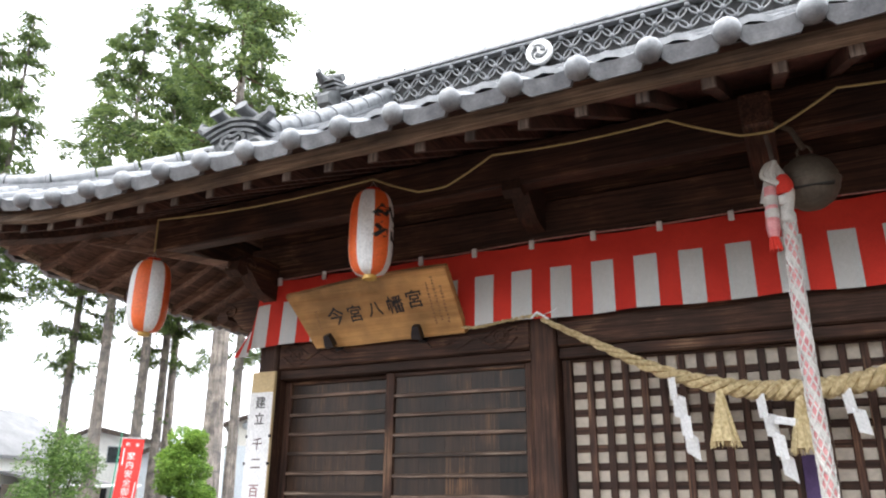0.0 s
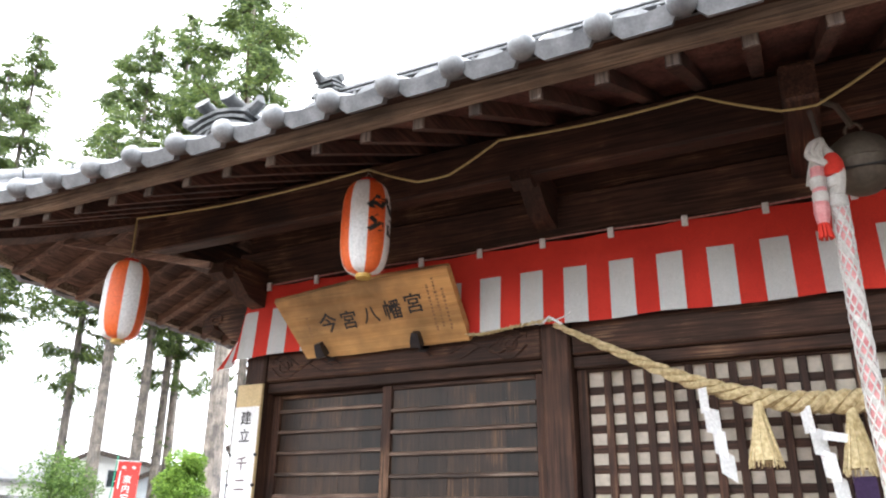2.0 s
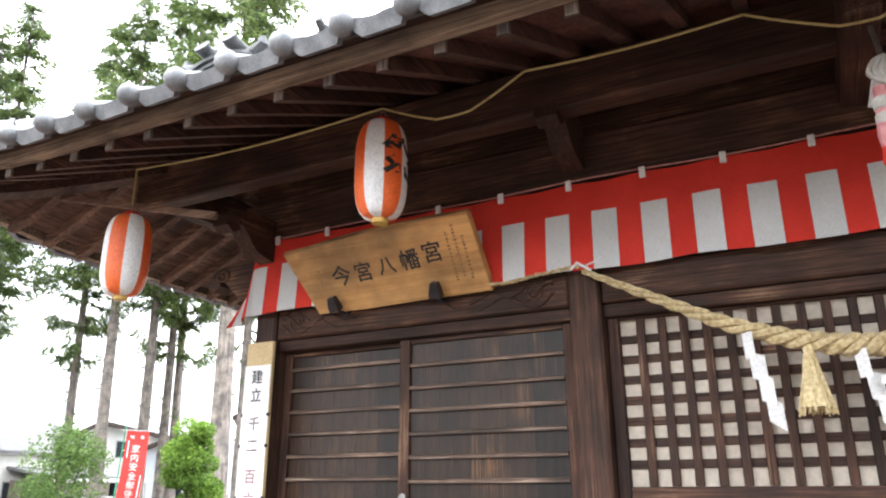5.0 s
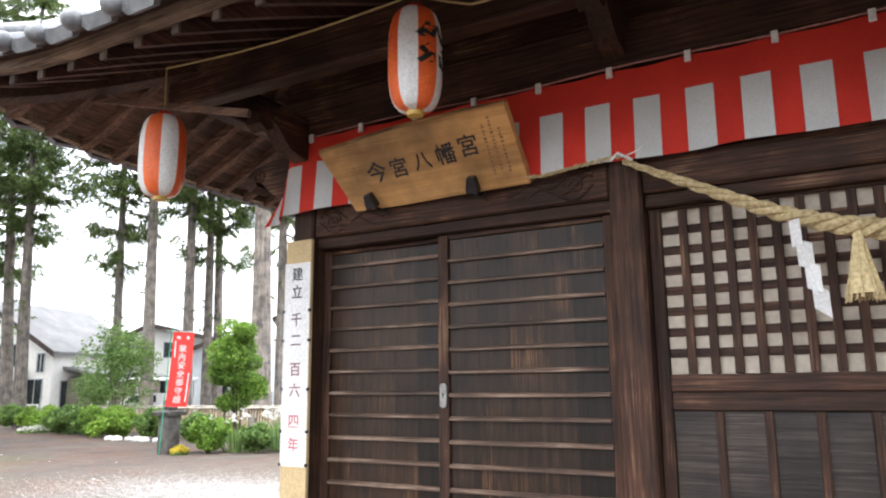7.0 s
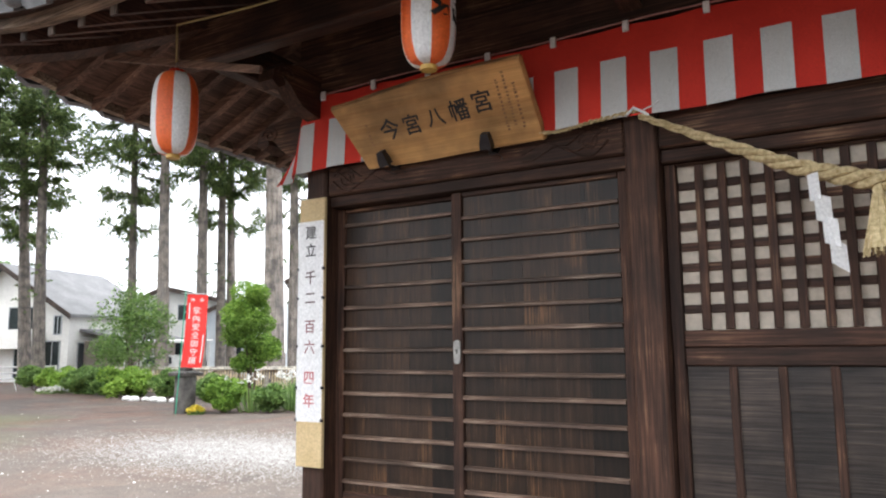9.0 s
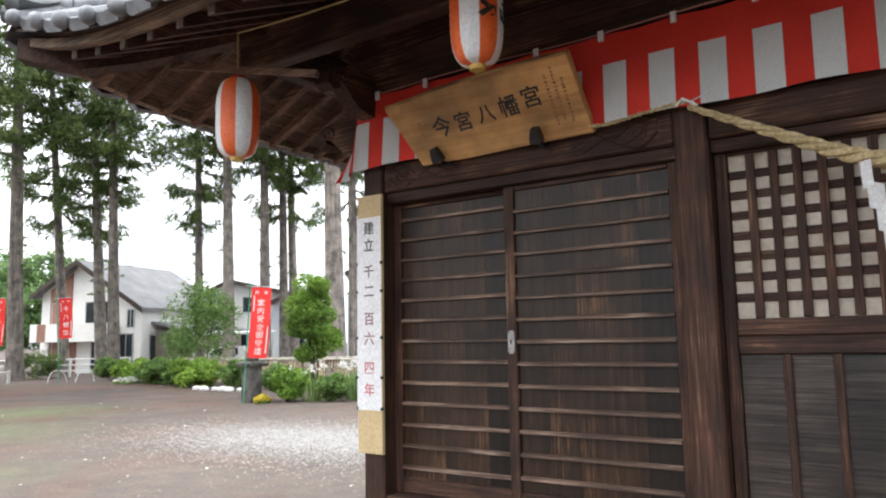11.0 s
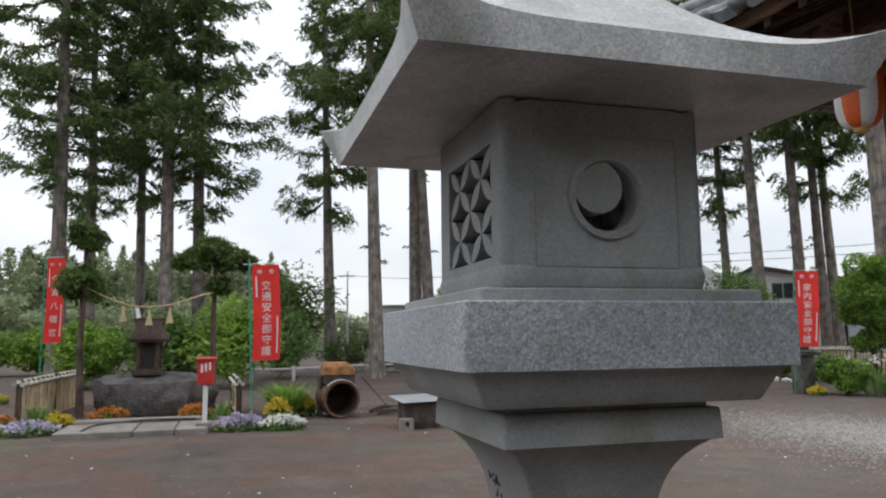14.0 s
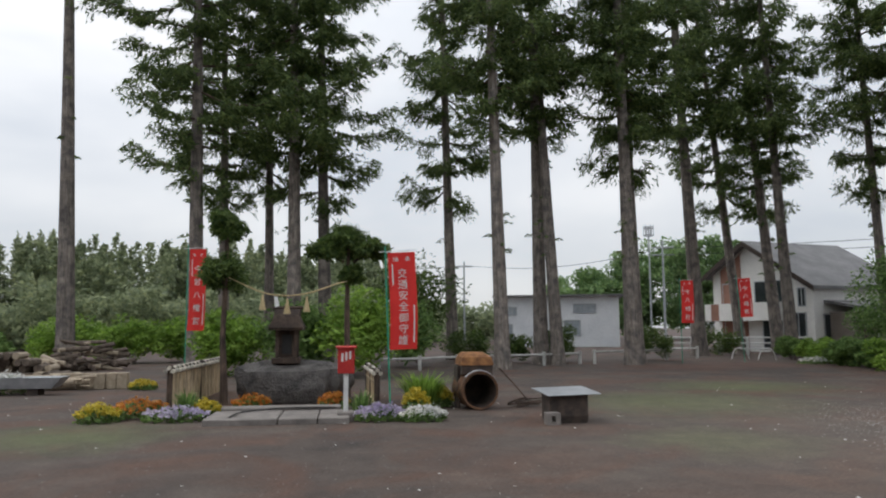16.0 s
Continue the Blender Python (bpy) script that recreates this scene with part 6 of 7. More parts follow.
boulder("boulder", -18.3, -16.5, -2.74, -0.5, 0.9, wet_rock, "large dark flat-topped boulder under the small shrine", 3.1)
mini = thing("small_wooden_shrine", (-17.2, -1.78, 0.84), "little dark weathered wooden shrine standing on a boulder", "shrine")
SX, SY = -17.2, -1.78
part("base", G().box(SX - 0.42, SX + 0.36, SY - 0.288, SY + 0.288, 0.80, 0.93, 0.02), old_shrine_wood, mini)
for ax in (-0.3, 0.26):
    for ay in (-0.195, 0.195):
        part("post", G().box(SX + ax - 0.035, SX + ax + 0.035, SY + ay - 0.035, SY + ay + 0.035, 0.93, 1.52, 0.006), old_shrine_wood, mini)
part("cell", G().box(SX - 0.3, SX + 0.14, SY - 0.166, SY + 0.166, 0.93, 1.50, 0.01), old_shrine_wood, mini)
part("cell_door", G().box(SX + 0.141, SX + 0.16, SY - 0.101, SY + 0.101, 1.0, 1.42, 0.004), ink, mini, "dark little door")
part("eave", G().rings([[(SX - 0.42, SY - 0.346, 1.50), (SX + 0.46, SY - 0.346, 1.50), (SX + 0.46, SY + 0.346, 1.50), (SX - 0.42, SY + 0.346, 1.50)], [(SX - 0.42, SY - 0.360, 1.56), (SX + 0.48, SY - 0.360, 1.56), (SX + 0.48, SY + 0.360, 1.56), (SX - 0.42, SY + 0.360, 1.56)], [(SX - 0.36, SY - 0.259, 1.80), (SX + 0.36, SY - 0.259, 1.80), (SX + 0.36, SY + 0.259, 1.80), (SX - 0.36, SY + 0.259, 1.80)], [(SX - 0.3, SY - 0.274, 1.95), (SX + 0.26, SY - 0.274, 1.95), (SX + 0.26, SY + 0.274, 1.95), (SX - 0.3, SY + 0.274, 1.95)]]), old_shrine_wood, mini, smooth=0)
part("ridge_pole", G().box(SX - 0.1, SX + 0.08, SY - 0.317, SY + 0.317, 1.95, 2.02, 0.02), old_shrine_wood, mini)

step = thing("stone_step", (-13.8, -1.65, 0), "low pale stone step before the small shrine", "step")
part("slab", G().box(-14.5, -13.25, -2.78, -1.62, -0.02, 0.10, 0.015), pale_stone, step)
part("slab", G().box(-14.5, -13.27, -1.60, -0.98, -0.02, 0.095, 0.015), pale_stone, step)
part("slab", G().box(-14.48, -13.25, -0.96, -0.46, -0.02, 0.10, 0.015), pale_stone, step)
part("kerb", G().box(-14.9, -14.55, -2.72, -0.6, -0.02, 0.15, 0.02), pale_stone, step)
solo("step_hose", G().tube(arc_points([(-13.3, -2.5, 0.03), (-13.6, -2.35, 0.125), (-14.2, -2.2, 0.125), (-14.5, -1.5, 0.14), (-14.52, -0.7, 0.13)], 8), 0.014, 6), ink, "black hose lying across the stone step", "hose")


def bamboo_fence(name, x0, y0, x1, y1, h, label, count, capped=True):
    f = thing(name, (x0, y0, 0), label, "fence", "bamboo fences")
    d = Vector((x1 - x0, y1 - y0, 0))
    u = d.normalized()
    n2 = Vector((-u.y, u.x, 0))
    for s in (0.0, 0.5, 1.0):
        p = Vector((x0, y0, 0)) + d * s
        part("post", G().tube([p + Vector((0, 0, -0.1)), p + Vector((0, 0, h + 0.1))], 0.055, 8), old_shrine_wood, f)
    me = G().tube([(0, 0, 0), (0, 0, h)], 0.030, 6).mesh("bamboo_pale", bamboo, None, 50)
    for i in range(count):
        p = Vector((x0, y0, 0.03)) + d * ((i + 0.5) / count)
        piece("bamboo_pale", me, f, Matrix.Translation(p) @ Matrix.Rotation(0.03 * math.sin(i * 7.1), 4, u.to_tuple()))
    for z in (0.25 * h, h * 0.75):
        a, b = Vector((x0, y0, z)) + n2 * 0.035, Vector((x1, y1, z)) + n2 * 0.035
        part("rail", G().tube([a, b], 0.02, 6), bamboo, f)
    if capped:
        for off, zz in ((-0.062, 0), (0.0, 0.055), (0.062, 0)):
            a, b = Vector((x0, y0, h + zz)) + n2 * off, Vector((x1, y1, h + zz)) + n2 * off
            part("cap_pole", G().tube([a - u * 0.08, b + u * 0.08], 0.04, 8), pale_bamboo, f, "grey-white bamboo capping pole")
        k = max(3, int(d.length / 0.32))
        for i in range(k + 1):
            p = Vector((x0, y0, h)) + d * (i / k)
            part("tie", G().tube([p + n2 * -0.09, p + n2 * -0.06 + Vector((0, 0, 0.06)), p + Vector((0, 0, 0.085)), p + n2 * 0.06 + Vector((0, 0, 0.06)), p + n2 * 0.09], 0.012, 5), ink, f)


bamboo_fence("bamboo_fence", -15.0, -3.68, -20.0, -3.60, 0.78, "short weathered bamboo fence beside the small shrine", 84)
bamboo_fence("bamboo_fence", -14.9, 0.05, -17.4, -0.05, 0.70, "short weathered bamboo fence beside the small shrine", 84)
bamboo_fence("bamboo_fence", -28.2, 20.2, -15.5, 22.8, 0.95, "long brown bamboo fence with pale capping along the garden", 110)


def pruned_tree(x, y, trunk, pads, label, seed):
    rng = np.random.RandomState(seed)
    t = thing("pruned_garden_tree", (x, y, 0), label, "tree", "pruned trees of the small shrine")
    part("trunk", G().tube([(x + dx, y + dy, z) for dx, dy, z in trunk], [0.09 - 0.06 * i / (len(trunk) - 1) for i in range(len(trunk))], 8), dark_bark, t)
    for dx, dy, z, w, h in pads:
        limb = G().tube([(x + dx * 0.2, y + dy * 0.2, z - h * 0.5), (x + dx, y + dy, z)], [0.04, 0.015], 6)
        part("limb", limb, dark_bark, t)
        cs, rs = [], []
        for i in range(16):
            a, s = rng.uniform(0, 6.28), rng.uniform(0.2, 0.9)
            cs.append((dx + math.cos(a) * s * w * 0.45, dy + math.sin(a) * s * w * 0.45, z + rng.uniform(-0.45, 0.55) * h * (1.15 - s)))
            rs.append(rng.uniform(0.13, 0.22) * min(1.4, w))
        link_part("foliage_pad", leaf_mesh("foliage_pad", puffs(cs, rs, 95, rng, 0.8, 0.2), 0.115, 0.022, rng, dark_leaf, -0.6), t, "stuff")


pruned_tree(-16.85, -3.05, [(0.1, 0.05, -0.05), (0.05, 0.02, 0.6), (-0.02, -0.03, 1.4), (0, 0, 2.3), (0.02, 0.02, 3.2), (0, 0.02, 3.7)], [(0, 0, 3.6, 1.0, 0.8), (0.05, -0.06, 2.66, 1.1, 0.85)], "pruned dark green garden tree with two round foliage pads", 91)
pruned_tree(-18.0, -0.50, [(0, 0.0, -0.05), (0, 0, 0.9), (0.02, -0.02, 2.0), (0, 0, 3.0), (0, 0, 3.6)], [(0, 0.0, 3.6, 1.1, 0.9), (0.1, -0.5, 3.3, 0.8, 0.5), (0.1, 0.55, 3.3, 0.75, 0.5), (0.1, 0.1, 2.75, 0.6, 0.4)], "pruned dark green garden tree with a flat crown", 92)

rope2 = thing("shrine_straw_rope", (-16.6, -1.8, 2.1), "thin straw rope with tassels strung between the pruned trees", "rope")
path2 = arc_points([(-16.75, -3.0, 2.62), (-16.6, -2.3, 2.30), (-16.6, -1.8, 2.22), (-16.62, -1.3, 2.28), (-16.9, -0.7, 2.5), (-17.9, -0.52, 2.6)], 8)
for gg in twisted(path2, lambda s: 0.02 + 0.016 * math.sin(math.pi * s), 20, 2, 6):
    part("strand", gg, straw, rope2)
for y, z in ((-2.25, 2.24), (-1.75, 2.16), (-1.35, 2.2)):
    part("tassel", G().tube([(-16.57, y, z), (-16.57, y, z - 0.12), (-16.57, y, z - 0.32)], [0.02, 0.035, 0.075], 9), straw, rope2, "straw tassel")
part("folded_paper", G().rings([[(-16.55, -2.02, 2.2), (-16.55, -1.95, 2.2), (-16.55, -1.90, 2.0), (-16.55, -1.99, 1.98)], [(-16.548, -2.02, 2.2), (-16.548, -1.95, 2.2), (-16.548, -1.90, 2.0), (-16.548, -1.99, 1.98)]]), white_paper, rope2)

mail = thing("red_box_on_post", (-13.65, -0.52, 0), "small red slip box on a white post by the step", "box")
part("post", G().box(-13.69, -13.61, -0.56, -0.48, -0.05, 0.80, 0.01), white_paint, mail, "white post")
part("base_block", G().box(-13.80, -13.50, -0.66, -0.38, -0.03, 0.16, 0.02), pale_stone, mail)
bx = part("box_body", G().box(-13.76, -13.56, -0.66, -0.38, 0.78, 1.20, 0.008), red_paint, mail)
part("lid", G().rings([[(-13.80, -0.69, 1.2), (-13.52, -0.69, 1.2), (-13.52, -0.35, 1.2), (-13.80, -0.35, 1.2)], [(-13.80, -0.69, 1.24), (-13.52, -0.69, 1.22), (-13.52, -0.35, 1.22), (-13.80, -0.35, 1.24)]]), red_paint, mail, smooth=0)
for k in range(3):
    part("label_strip", G().box(-13.559, -13.555, -0.60 + 0.065 * k, -0.565 + 0.065 * k, 0.98 + 0.02 * k, 1.12 + 0.015 * k), white_paint, bx)


def nobori(x, y, width, top, bottom, facing, words, label, small="奉納", lean=0.0, pole_h=None):
    """A tall banner on a green pole, its face turned to an angle about z."""
    t = thing("banner", (x, y, 0), label, "banner", "red banners")
    m = Matrix.Translation((x, y, 0)) @ pose(0, 0, 0, 0, lean, facing)
    h = top - bottom
    part("pole", G().tube([m @ Vector((0, 0, -0.1)), m @ Vector((0, 0, top * 0.5)), m @ Vector((0, 0, (pole_h or top + 0.12)))], 0.015, 8), green_pole, t, "green pole")
    part("crossbar", G().tube([m @ Vector((-0.12, 0, top + 0.02)), m @ Vector((width + 0.06, 0, top + 0.035))], 0.008, 6), white_paint, t, "white crossbar")
    def bend(u, v):
        return m @ Vector((0.045 + width * u + 0.03 * v * math.sin(4 * v), 0.02 * math.sin(5 * u + 3 * v) * v + 0.01 * math.sin(9 * v), top - h * v))
    gg = G().grid(lambda u, v: bend(u, v), 8, 16)
    sheet = part("cloth", gg, banner_red, t, fix=False, smooth=60)
    for i in range(5):
        p = bend(0, i / 4)
        part("loop", G().tube([p + Vector((0, 0, 0.01)), m @ Vector((0, 0, p.z)), p - Vector((0, 0, 0.01))], 0.006, 5), white_paint, t)
    face = Euler((radians(90), 0, 0)).to_matrix().to_4x4()
    n = len(words)
    size = min(width * 0.46, h * 0.74 / n)
    for k, ch in enumerate(words):
        v = 0.17 + (0.80 / n) * (k + 0.5)
        me = solid_text(ch, size, 0.0)
        me.materials.clear()
        me.materials.append(white_paint)
        for vert in me.vertices:
            uu, vv = 0.5 + vert.co.x / width, v - vert.co.y / h
            q = bend(uu, vv) - m.to_3x3() @ Vector((0, 0.006, 0))
            vert.co = q - Vector((x, y, 0))
        piece("character", me, t, Matrix.Translation((x, y, 0)))
    for k, ch in enumerate(small):
        me = solid_text(ch, width * 0.2, 0.0)
        me.materials.clear()
        me.materials.append(white_paint)
        for vert in me.vertices:
            q = bend(0.72 - 0.44 * k + vert.co.x / width, 0.075 - vert.co.y / h) - m.to_3x3() @ Vector((0, 0.006, 0))
            vert.co = q - Vector((x, y, 0))
        piece("character", me, t, Matrix.Translation((x, y, 0)))
    for u0, v0, v1 in ((0.12, 0.12, 0.34), (0.86, 0.55, 0.93)):
        gg = G().grid(lambda u, v: bend(u0 + 0.05 * u, v0 + (v1 - v0) * v) - m.to_3x3() @ Vector((0, 0.005, 0)), 1, 8)
        part("small_writing", gg, white_paint, t, fix=False)
    return t


nobori(-14.55, 0.28, 0.50, 2.92, 1.14, 82, "交通安全御守護", "red banner with white characters beside the small shrine", lean=-2)
nobori(-19.7, -4.42, 0.42, 3.5, 1.5, 76, "今宮八幡宮", "red banner with white characters half hidden by a pruned tree")
nobori(-15.9, 13.55, 0.52, 3.12, 1.22, 46, "家内安全御守護", "red banner with white characters beside the bamboo fence", lean=2.5)
nobori(-30.8, 13.55, 0.5, 3.5, 1.7, 64, "今八幡宮", "red banner with white characters under the cedars", pole_h=3.6)
nobori(-31.4, 16.7, 0.5, 3.65, 1.95, 60, "今八幡宮", "red banner with white characters under the cedars", lean=-3, pole_h=3.8)

# rusty drum burner, covered tub, block
drum = thing("rusty_drum_burner", (-15.2, 2.0, 0), "rusty steel drum lying on its side under a rusty box", "burner")
m = Matrix.Translation((-15.25, 1.93, 0.36)) @ Matrix.Scale(0.84, 4) @ Euler((0, radians(90), radians(6))).to_matrix().to_4x4()
loops = []
for r, z in ((0.37, 0.55), (0.42, 0.56), (0.43, 0.53), (0.42, 0.50), (0.42, 0.2), (0.435, 0.17), (0.42, 0.14), (0.42, -0.4), (0.39, -0.41)):
    loops.append([m @ Vector((r * math.cos(2 * math.pi * i / 30), r * math.sin(2 * math.pi * i / 30), z)) for i in range(30)])
dr = part("drum", G().rings(loops, caps=False), old_rust, drum, "dark rusty drum")
# inside of the drum, darker in colour than its outside
part("drum_lining", G().lathe([(0.375, 0.549), (0.37, 0.5), (0.37, -0.38), (0.001, -0.39)], 30, m, caps=False), burnt, dr, "dark drum inside")
part("hoop", G().tube([m @ Vector((0.44 * math.cos(2.2 + i * 0.16), 0.44 * math.sin(2.2 + i * 0.16), 0.45)) for i in range(12)], 0.012, 5), zinc, dr)
part("upper_box", G().box(-15.75, -15.0, 1.66, 2.26, 0.64, 0.82, 0.01), burnt, drum)
part("box_lid", G().rings([[(-15.78, 1.64, 0.821), (-14.98, 1.64, 0.821), (-14.98, 2.28, 0.821), (-15.78, 2.28, 0.821)], [(-15.70, 1.67, 0.99), (-15.02, 1.67, 0.97), (-15.02, 2.24, 0.97), (-15.70, 2.24, 0.99)], [(-15.6, 1.74, 1.06), (-15.1, 1.74, 1.03), (-15.1, 2.16, 1.03), (-15.6, 2.16, 1.06)]]), rust, drum, "orange rusty lid")
part("leg", G().box(-15.7, -15.2, 1.60, 1.66, 0.0, 0.8, 0.01), burnt, drum)
part("leg", G().box(-15.72, -15.6, 2.27, 2.33, 0.0, 0.8, 0.01), burnt, drum)
random.seed(12)
for i in range(14):
    a = random.uniform(-0.5, 0.9)
    p = Vector((-15.2 + random.uniform(-0.3, 0.3), 2.55 + random.uniform(0, 0.4), 0.03 + 0.02 * (i % 4)))
    L = random.uniform(0.5, 1.1)
    up = random.uniform(0, 0.12)
    q = p + Vector((math.sin(a) * L, math.cos(a) * L * 0.7, up))
    if i == 0: p, q = Vector((-15.3, 2.45, 0.75)), Vector((-14.9, 3.0, 0.05))
    solo("stick", G().tube([p, (p + q) / 2 + Vector((0, 0, 0.02)), q], [0.018, 0.016, 0.01], 6), old_shrine_wood, "thin cut stick lying beside the burner", "stick", "sticks beside the burner")
tub = thing("covered_tub", (-12.95, 3.05, 0), "dark round-sided tub covered with a grey metal sheet", "tub")
part("tub_body", G().rings([[(-12.95 + s * 0.30 * cx, 3.05 + s * 0.32 * cy, z) for cx, cy in ((1, 0.8), (0.8, 1), (-0.8, 1), (-1, 0.8), (-1, -0.8), (-0.8, -1), (0.8, -1), (1, -0.8))] for s, z in ((0.96, -0.02), (1.0, 0.1), (1.02, 0.12), (1.0, 0.14), (1.0, 0.45))]), burnt, tub)
part("lid_sheet", G().box(-0.46, 0.4, -0.45, 0.45, 0.0, 0.012, 0.003, Matrix.Translation((-12.95, 3.08, 0.478)) @ pose(0, 0, 0, 1.2, 4.0, 4)), zinc, tub, "grey metal sheet")
blk = thing("concrete_block", (-12.55, 2.72, 0), "pale hollow concrete block on the ground", "block")
part("block_body", G().box(-12.66, -12.46, 2.62, 2.70, -0.01, 0.19, 0.008).box(-12.66, -12.46, 2.76, 2.84, -0.01, 0.19, 0.008).box(-12.66, -12.46, 2.70, 2.76, -0.01, 0.05).box(-12.66, -12.46, 2.70, 2.76, 0.14, 0.19), pale_stone, blk)


# flowers, grasses
def flower_patch(x, y, rx, ry, h, petal, label, seed, n=150, leaf=mid_leaf):
    rng = np.random.RandomState(seed)
    t = thing("flower_patch", (x, y, 0), label, "flowers", "flower patches")
    a, s = rng.uniform(0, 6.28, n), np.sqrt(rng.uniform(0, 1, n))
    top = h * (1 - 0.5 * s ** 2)
    px = np.stack([np.cos(a) * s * rx, np.sin(a) * s * ry, top * rng.uniform(0.7, 1.05, n)], 1)
    link_part("blossoms", leaf_mesh("blossoms", np.repeat(px, 4, 0) + rng.normal(size=(4 * n, 3)) * 0.018, 0.03, 0.022, rng, petal), t, "stuff")
    a, s = rng.uniform(0, 6.28, 3 * n), np.sqrt(rng.uniform(0, 1, 3 * n))
    pl = np.stack([np.cos(a) * s * rx, np.sin(a) * s * ry, h * 0.9 * (1 - 0.5 * s ** 2) * rng.uniform(0.05, 0.95, 3 * n)], 1)
    link_part("leaves", leaf_mesh("leaves", pl, 0.05, 0.018, rng, leaf), t, "stuff")


lilac = leaf_material("lilac_petal", (0.45, 0.38, 0.62), (0.72, 0.68, 0.82))
snow = leaf_material("white_petal", (0.72, 0.72, 0.74), (0.85, 0.85, 0.85))
yellow = leaf_material("yellow_petal", (0.5, 0.4, 0.04), (0.75, 0.62, 0.1))
orange_p = leaf_material("orange_petal", (0.5, 0.16, 0.03), (0.68, 0.34, 0.08))
for i, (x, y, rx, ry, h, pm, lab) in enumerate(((-14.0, -3.35, 0.3, 0.55, 0.24, lilac, "low lilac flowers by the stone step"), (-14.1, -4.6, 0.35, 0.35, 0.3, yellow, "low yellow flowers by the stone step"), (-14.5, -4.05, 0.35, 0.5, 0.34, orange_p, "orange flowers by the bamboo fence"),
        (-13.55, 0.05, 0.3, 0.45, 0.26, lilac, "low lilac flowers by the stone step"), (-13.4, 0.75, 0.28, 0.4, 0.24, snow, "low white flowers at the edge of the yard"), (-15.6, -2.3, 0.25, 0.35, 0.3, orange_p, "orange flowers before the boulder"), (-15.6, -0.75, 0.22, 0.3, 0.3, orange_p, "orange flowers before the boulder"),
        (-14.6, -2.95, 0.2, 0.25, 0.3, yellow, "low yellow flowers by the bamboo fence"), (-14.5, 0.75, 0.2, 0.25, 0.45, yellow, "yellow flowers beside a banner pole"), (-15.5, 1.35, 0.2, 0.2, 0.4, yellow, "yellow flowers beside the burner"), (-21.0, -5.7, 0.3, 0.35, 0.25, yellow, "low yellow flowers near the wood pile"),
        (-29.2, 18.6, 0.5, 0.8, 0.3, snow, "white flowers under the garden bushes"), (-15.55, 13.9, 0.2, 0.2, 0.22, yellow, "low yellow flowers at the foot of the stone post"), (-20.2, -8.6, 0.3, 0.5, 0.55, snow, "white flowers in a long trough"), (-20.4, -9.4, 0.25, 0.35, 0.5, yellow, "yellow flowers near the wood pile"))):
    flower_patch(x, y, rx, ry, h, pm, lab, 100 + i)


def blades(name, x, y, w, h, count, mat, label, seed, category="grass"):
    rng = random.Random(seed)
    t = thing(name, (x, y, 0), label, category)
    gg = G()
    for i in range(count):
        a, s = rng.uniform(0, 6.28), rng.uniform(0, 1) ** 0.5
        bx_, by_ = x + math.cos(a) * s * w * 0.25, y + math.sin(a) * s * w * 0.25
        L, out = h * rng.uniform(0.6, 1.1), w * 0.5 * s
        wd = 0.008 + 0.008 * rng.random()
        px, py = -math.sin(a) * wd, math.cos(a) * wd
        p0, p1, p2 = (bx_, by_), (bx_ + math.cos(a) * out * 0.4, by_ + math.sin(a) * out * 0.4), (bx_ + math.cos(a) * out, by_ + math.sin(a) * out)
        gg.add([(p0[0] - px, p0[1] - py, 0), (p0[0] + px, p0[1] + py, 0), (p1[0] + px, p1[1] + py, L * 0.7), (p1[0] - px, p1[1] - py, L * 0.7), (p2[0], p2[1], L * rng.uniform(0.75, 1.0))], [(0, 1, 2, 3), (3, 2, 4)])
    part("blade_tuft", gg, mat, t, kind="stuff", fix=False, smooth=0)
    return t


blades("grass_clump", -15.4, 0.95, 1.0, 0.72, 420, bright_leaf, "round clump of fine bright green grass", 5)
blades("leaf_clump", -14.7, -3.3, 0.5, 0.5, 70, mid_leaf, "clump of long green leaves by the fence post", 6, "plant")
blades("leaf_clump", -14.4, -0.25, 0.6, 0.45, 70, mid_leaf, "clump of long green leaves by the red box", 7, "plant")
for i, (x, y) in enumerate(((-14.1, 15.9), (-13.7, 16.5), (-13.1, 16.9), (-14.6, 16.6), (-14.9, 15.2), (-13.4, 15.8), (-12.7, 16.2))):
    iris = blades("iris_clump", x, y, 1.5, 0.95 - 0.09 * (i % 3), 70, mid_leaf, "clump of sword-leaved irises with pale flowers", 20 + i, "plant")
    rng = np.random.RandomState(40 + i)
    pos = rng.normal(size=(14, 3)) * (0.25, 0.25, 0.1) + (0, 0, 0.95)
    link_part("blossoms", leaf_mesh("blossoms", np.repeat(pos, 5, 0) + rng.normal(size=(70, 3)) * 0.03, 0.045, 0.03, rng, snow), iris, "stuff")

# stone post, row of white stones
sp = thing("stone_post", (-16.1, 14.0, 0), "grey stone post with a flat cap beside the fence", "post")
part("shaft", G().box(-16.3, -15.9, 13.8, 14.2, -0.05, 0.98, 0.02), wet_rock, sp)
part("cap", G().rings([[(-16.1 + s * a, 14.0 + s * b, z) for a, b in ((1, 1), (-1, 1), (-1, -1), (1, -1))] for s, z in ((0.3, 0.981), (0.32, 1.06), (0.2, 1.12))]), wet_rock, sp, smooth=0)
part("head", G().box(-16.25, -15.95, 13.86, 14.14, 1.12, 1.36, 0.03), wet_rock, sp)
STONE_ROW = (-22.53, 17.0, -19.76, 17.0)
white_stone = surface("white_stone", (0.5, 0.49, 0.47), (0.72, 0.71, 0.69), 6, 50, 0.8)
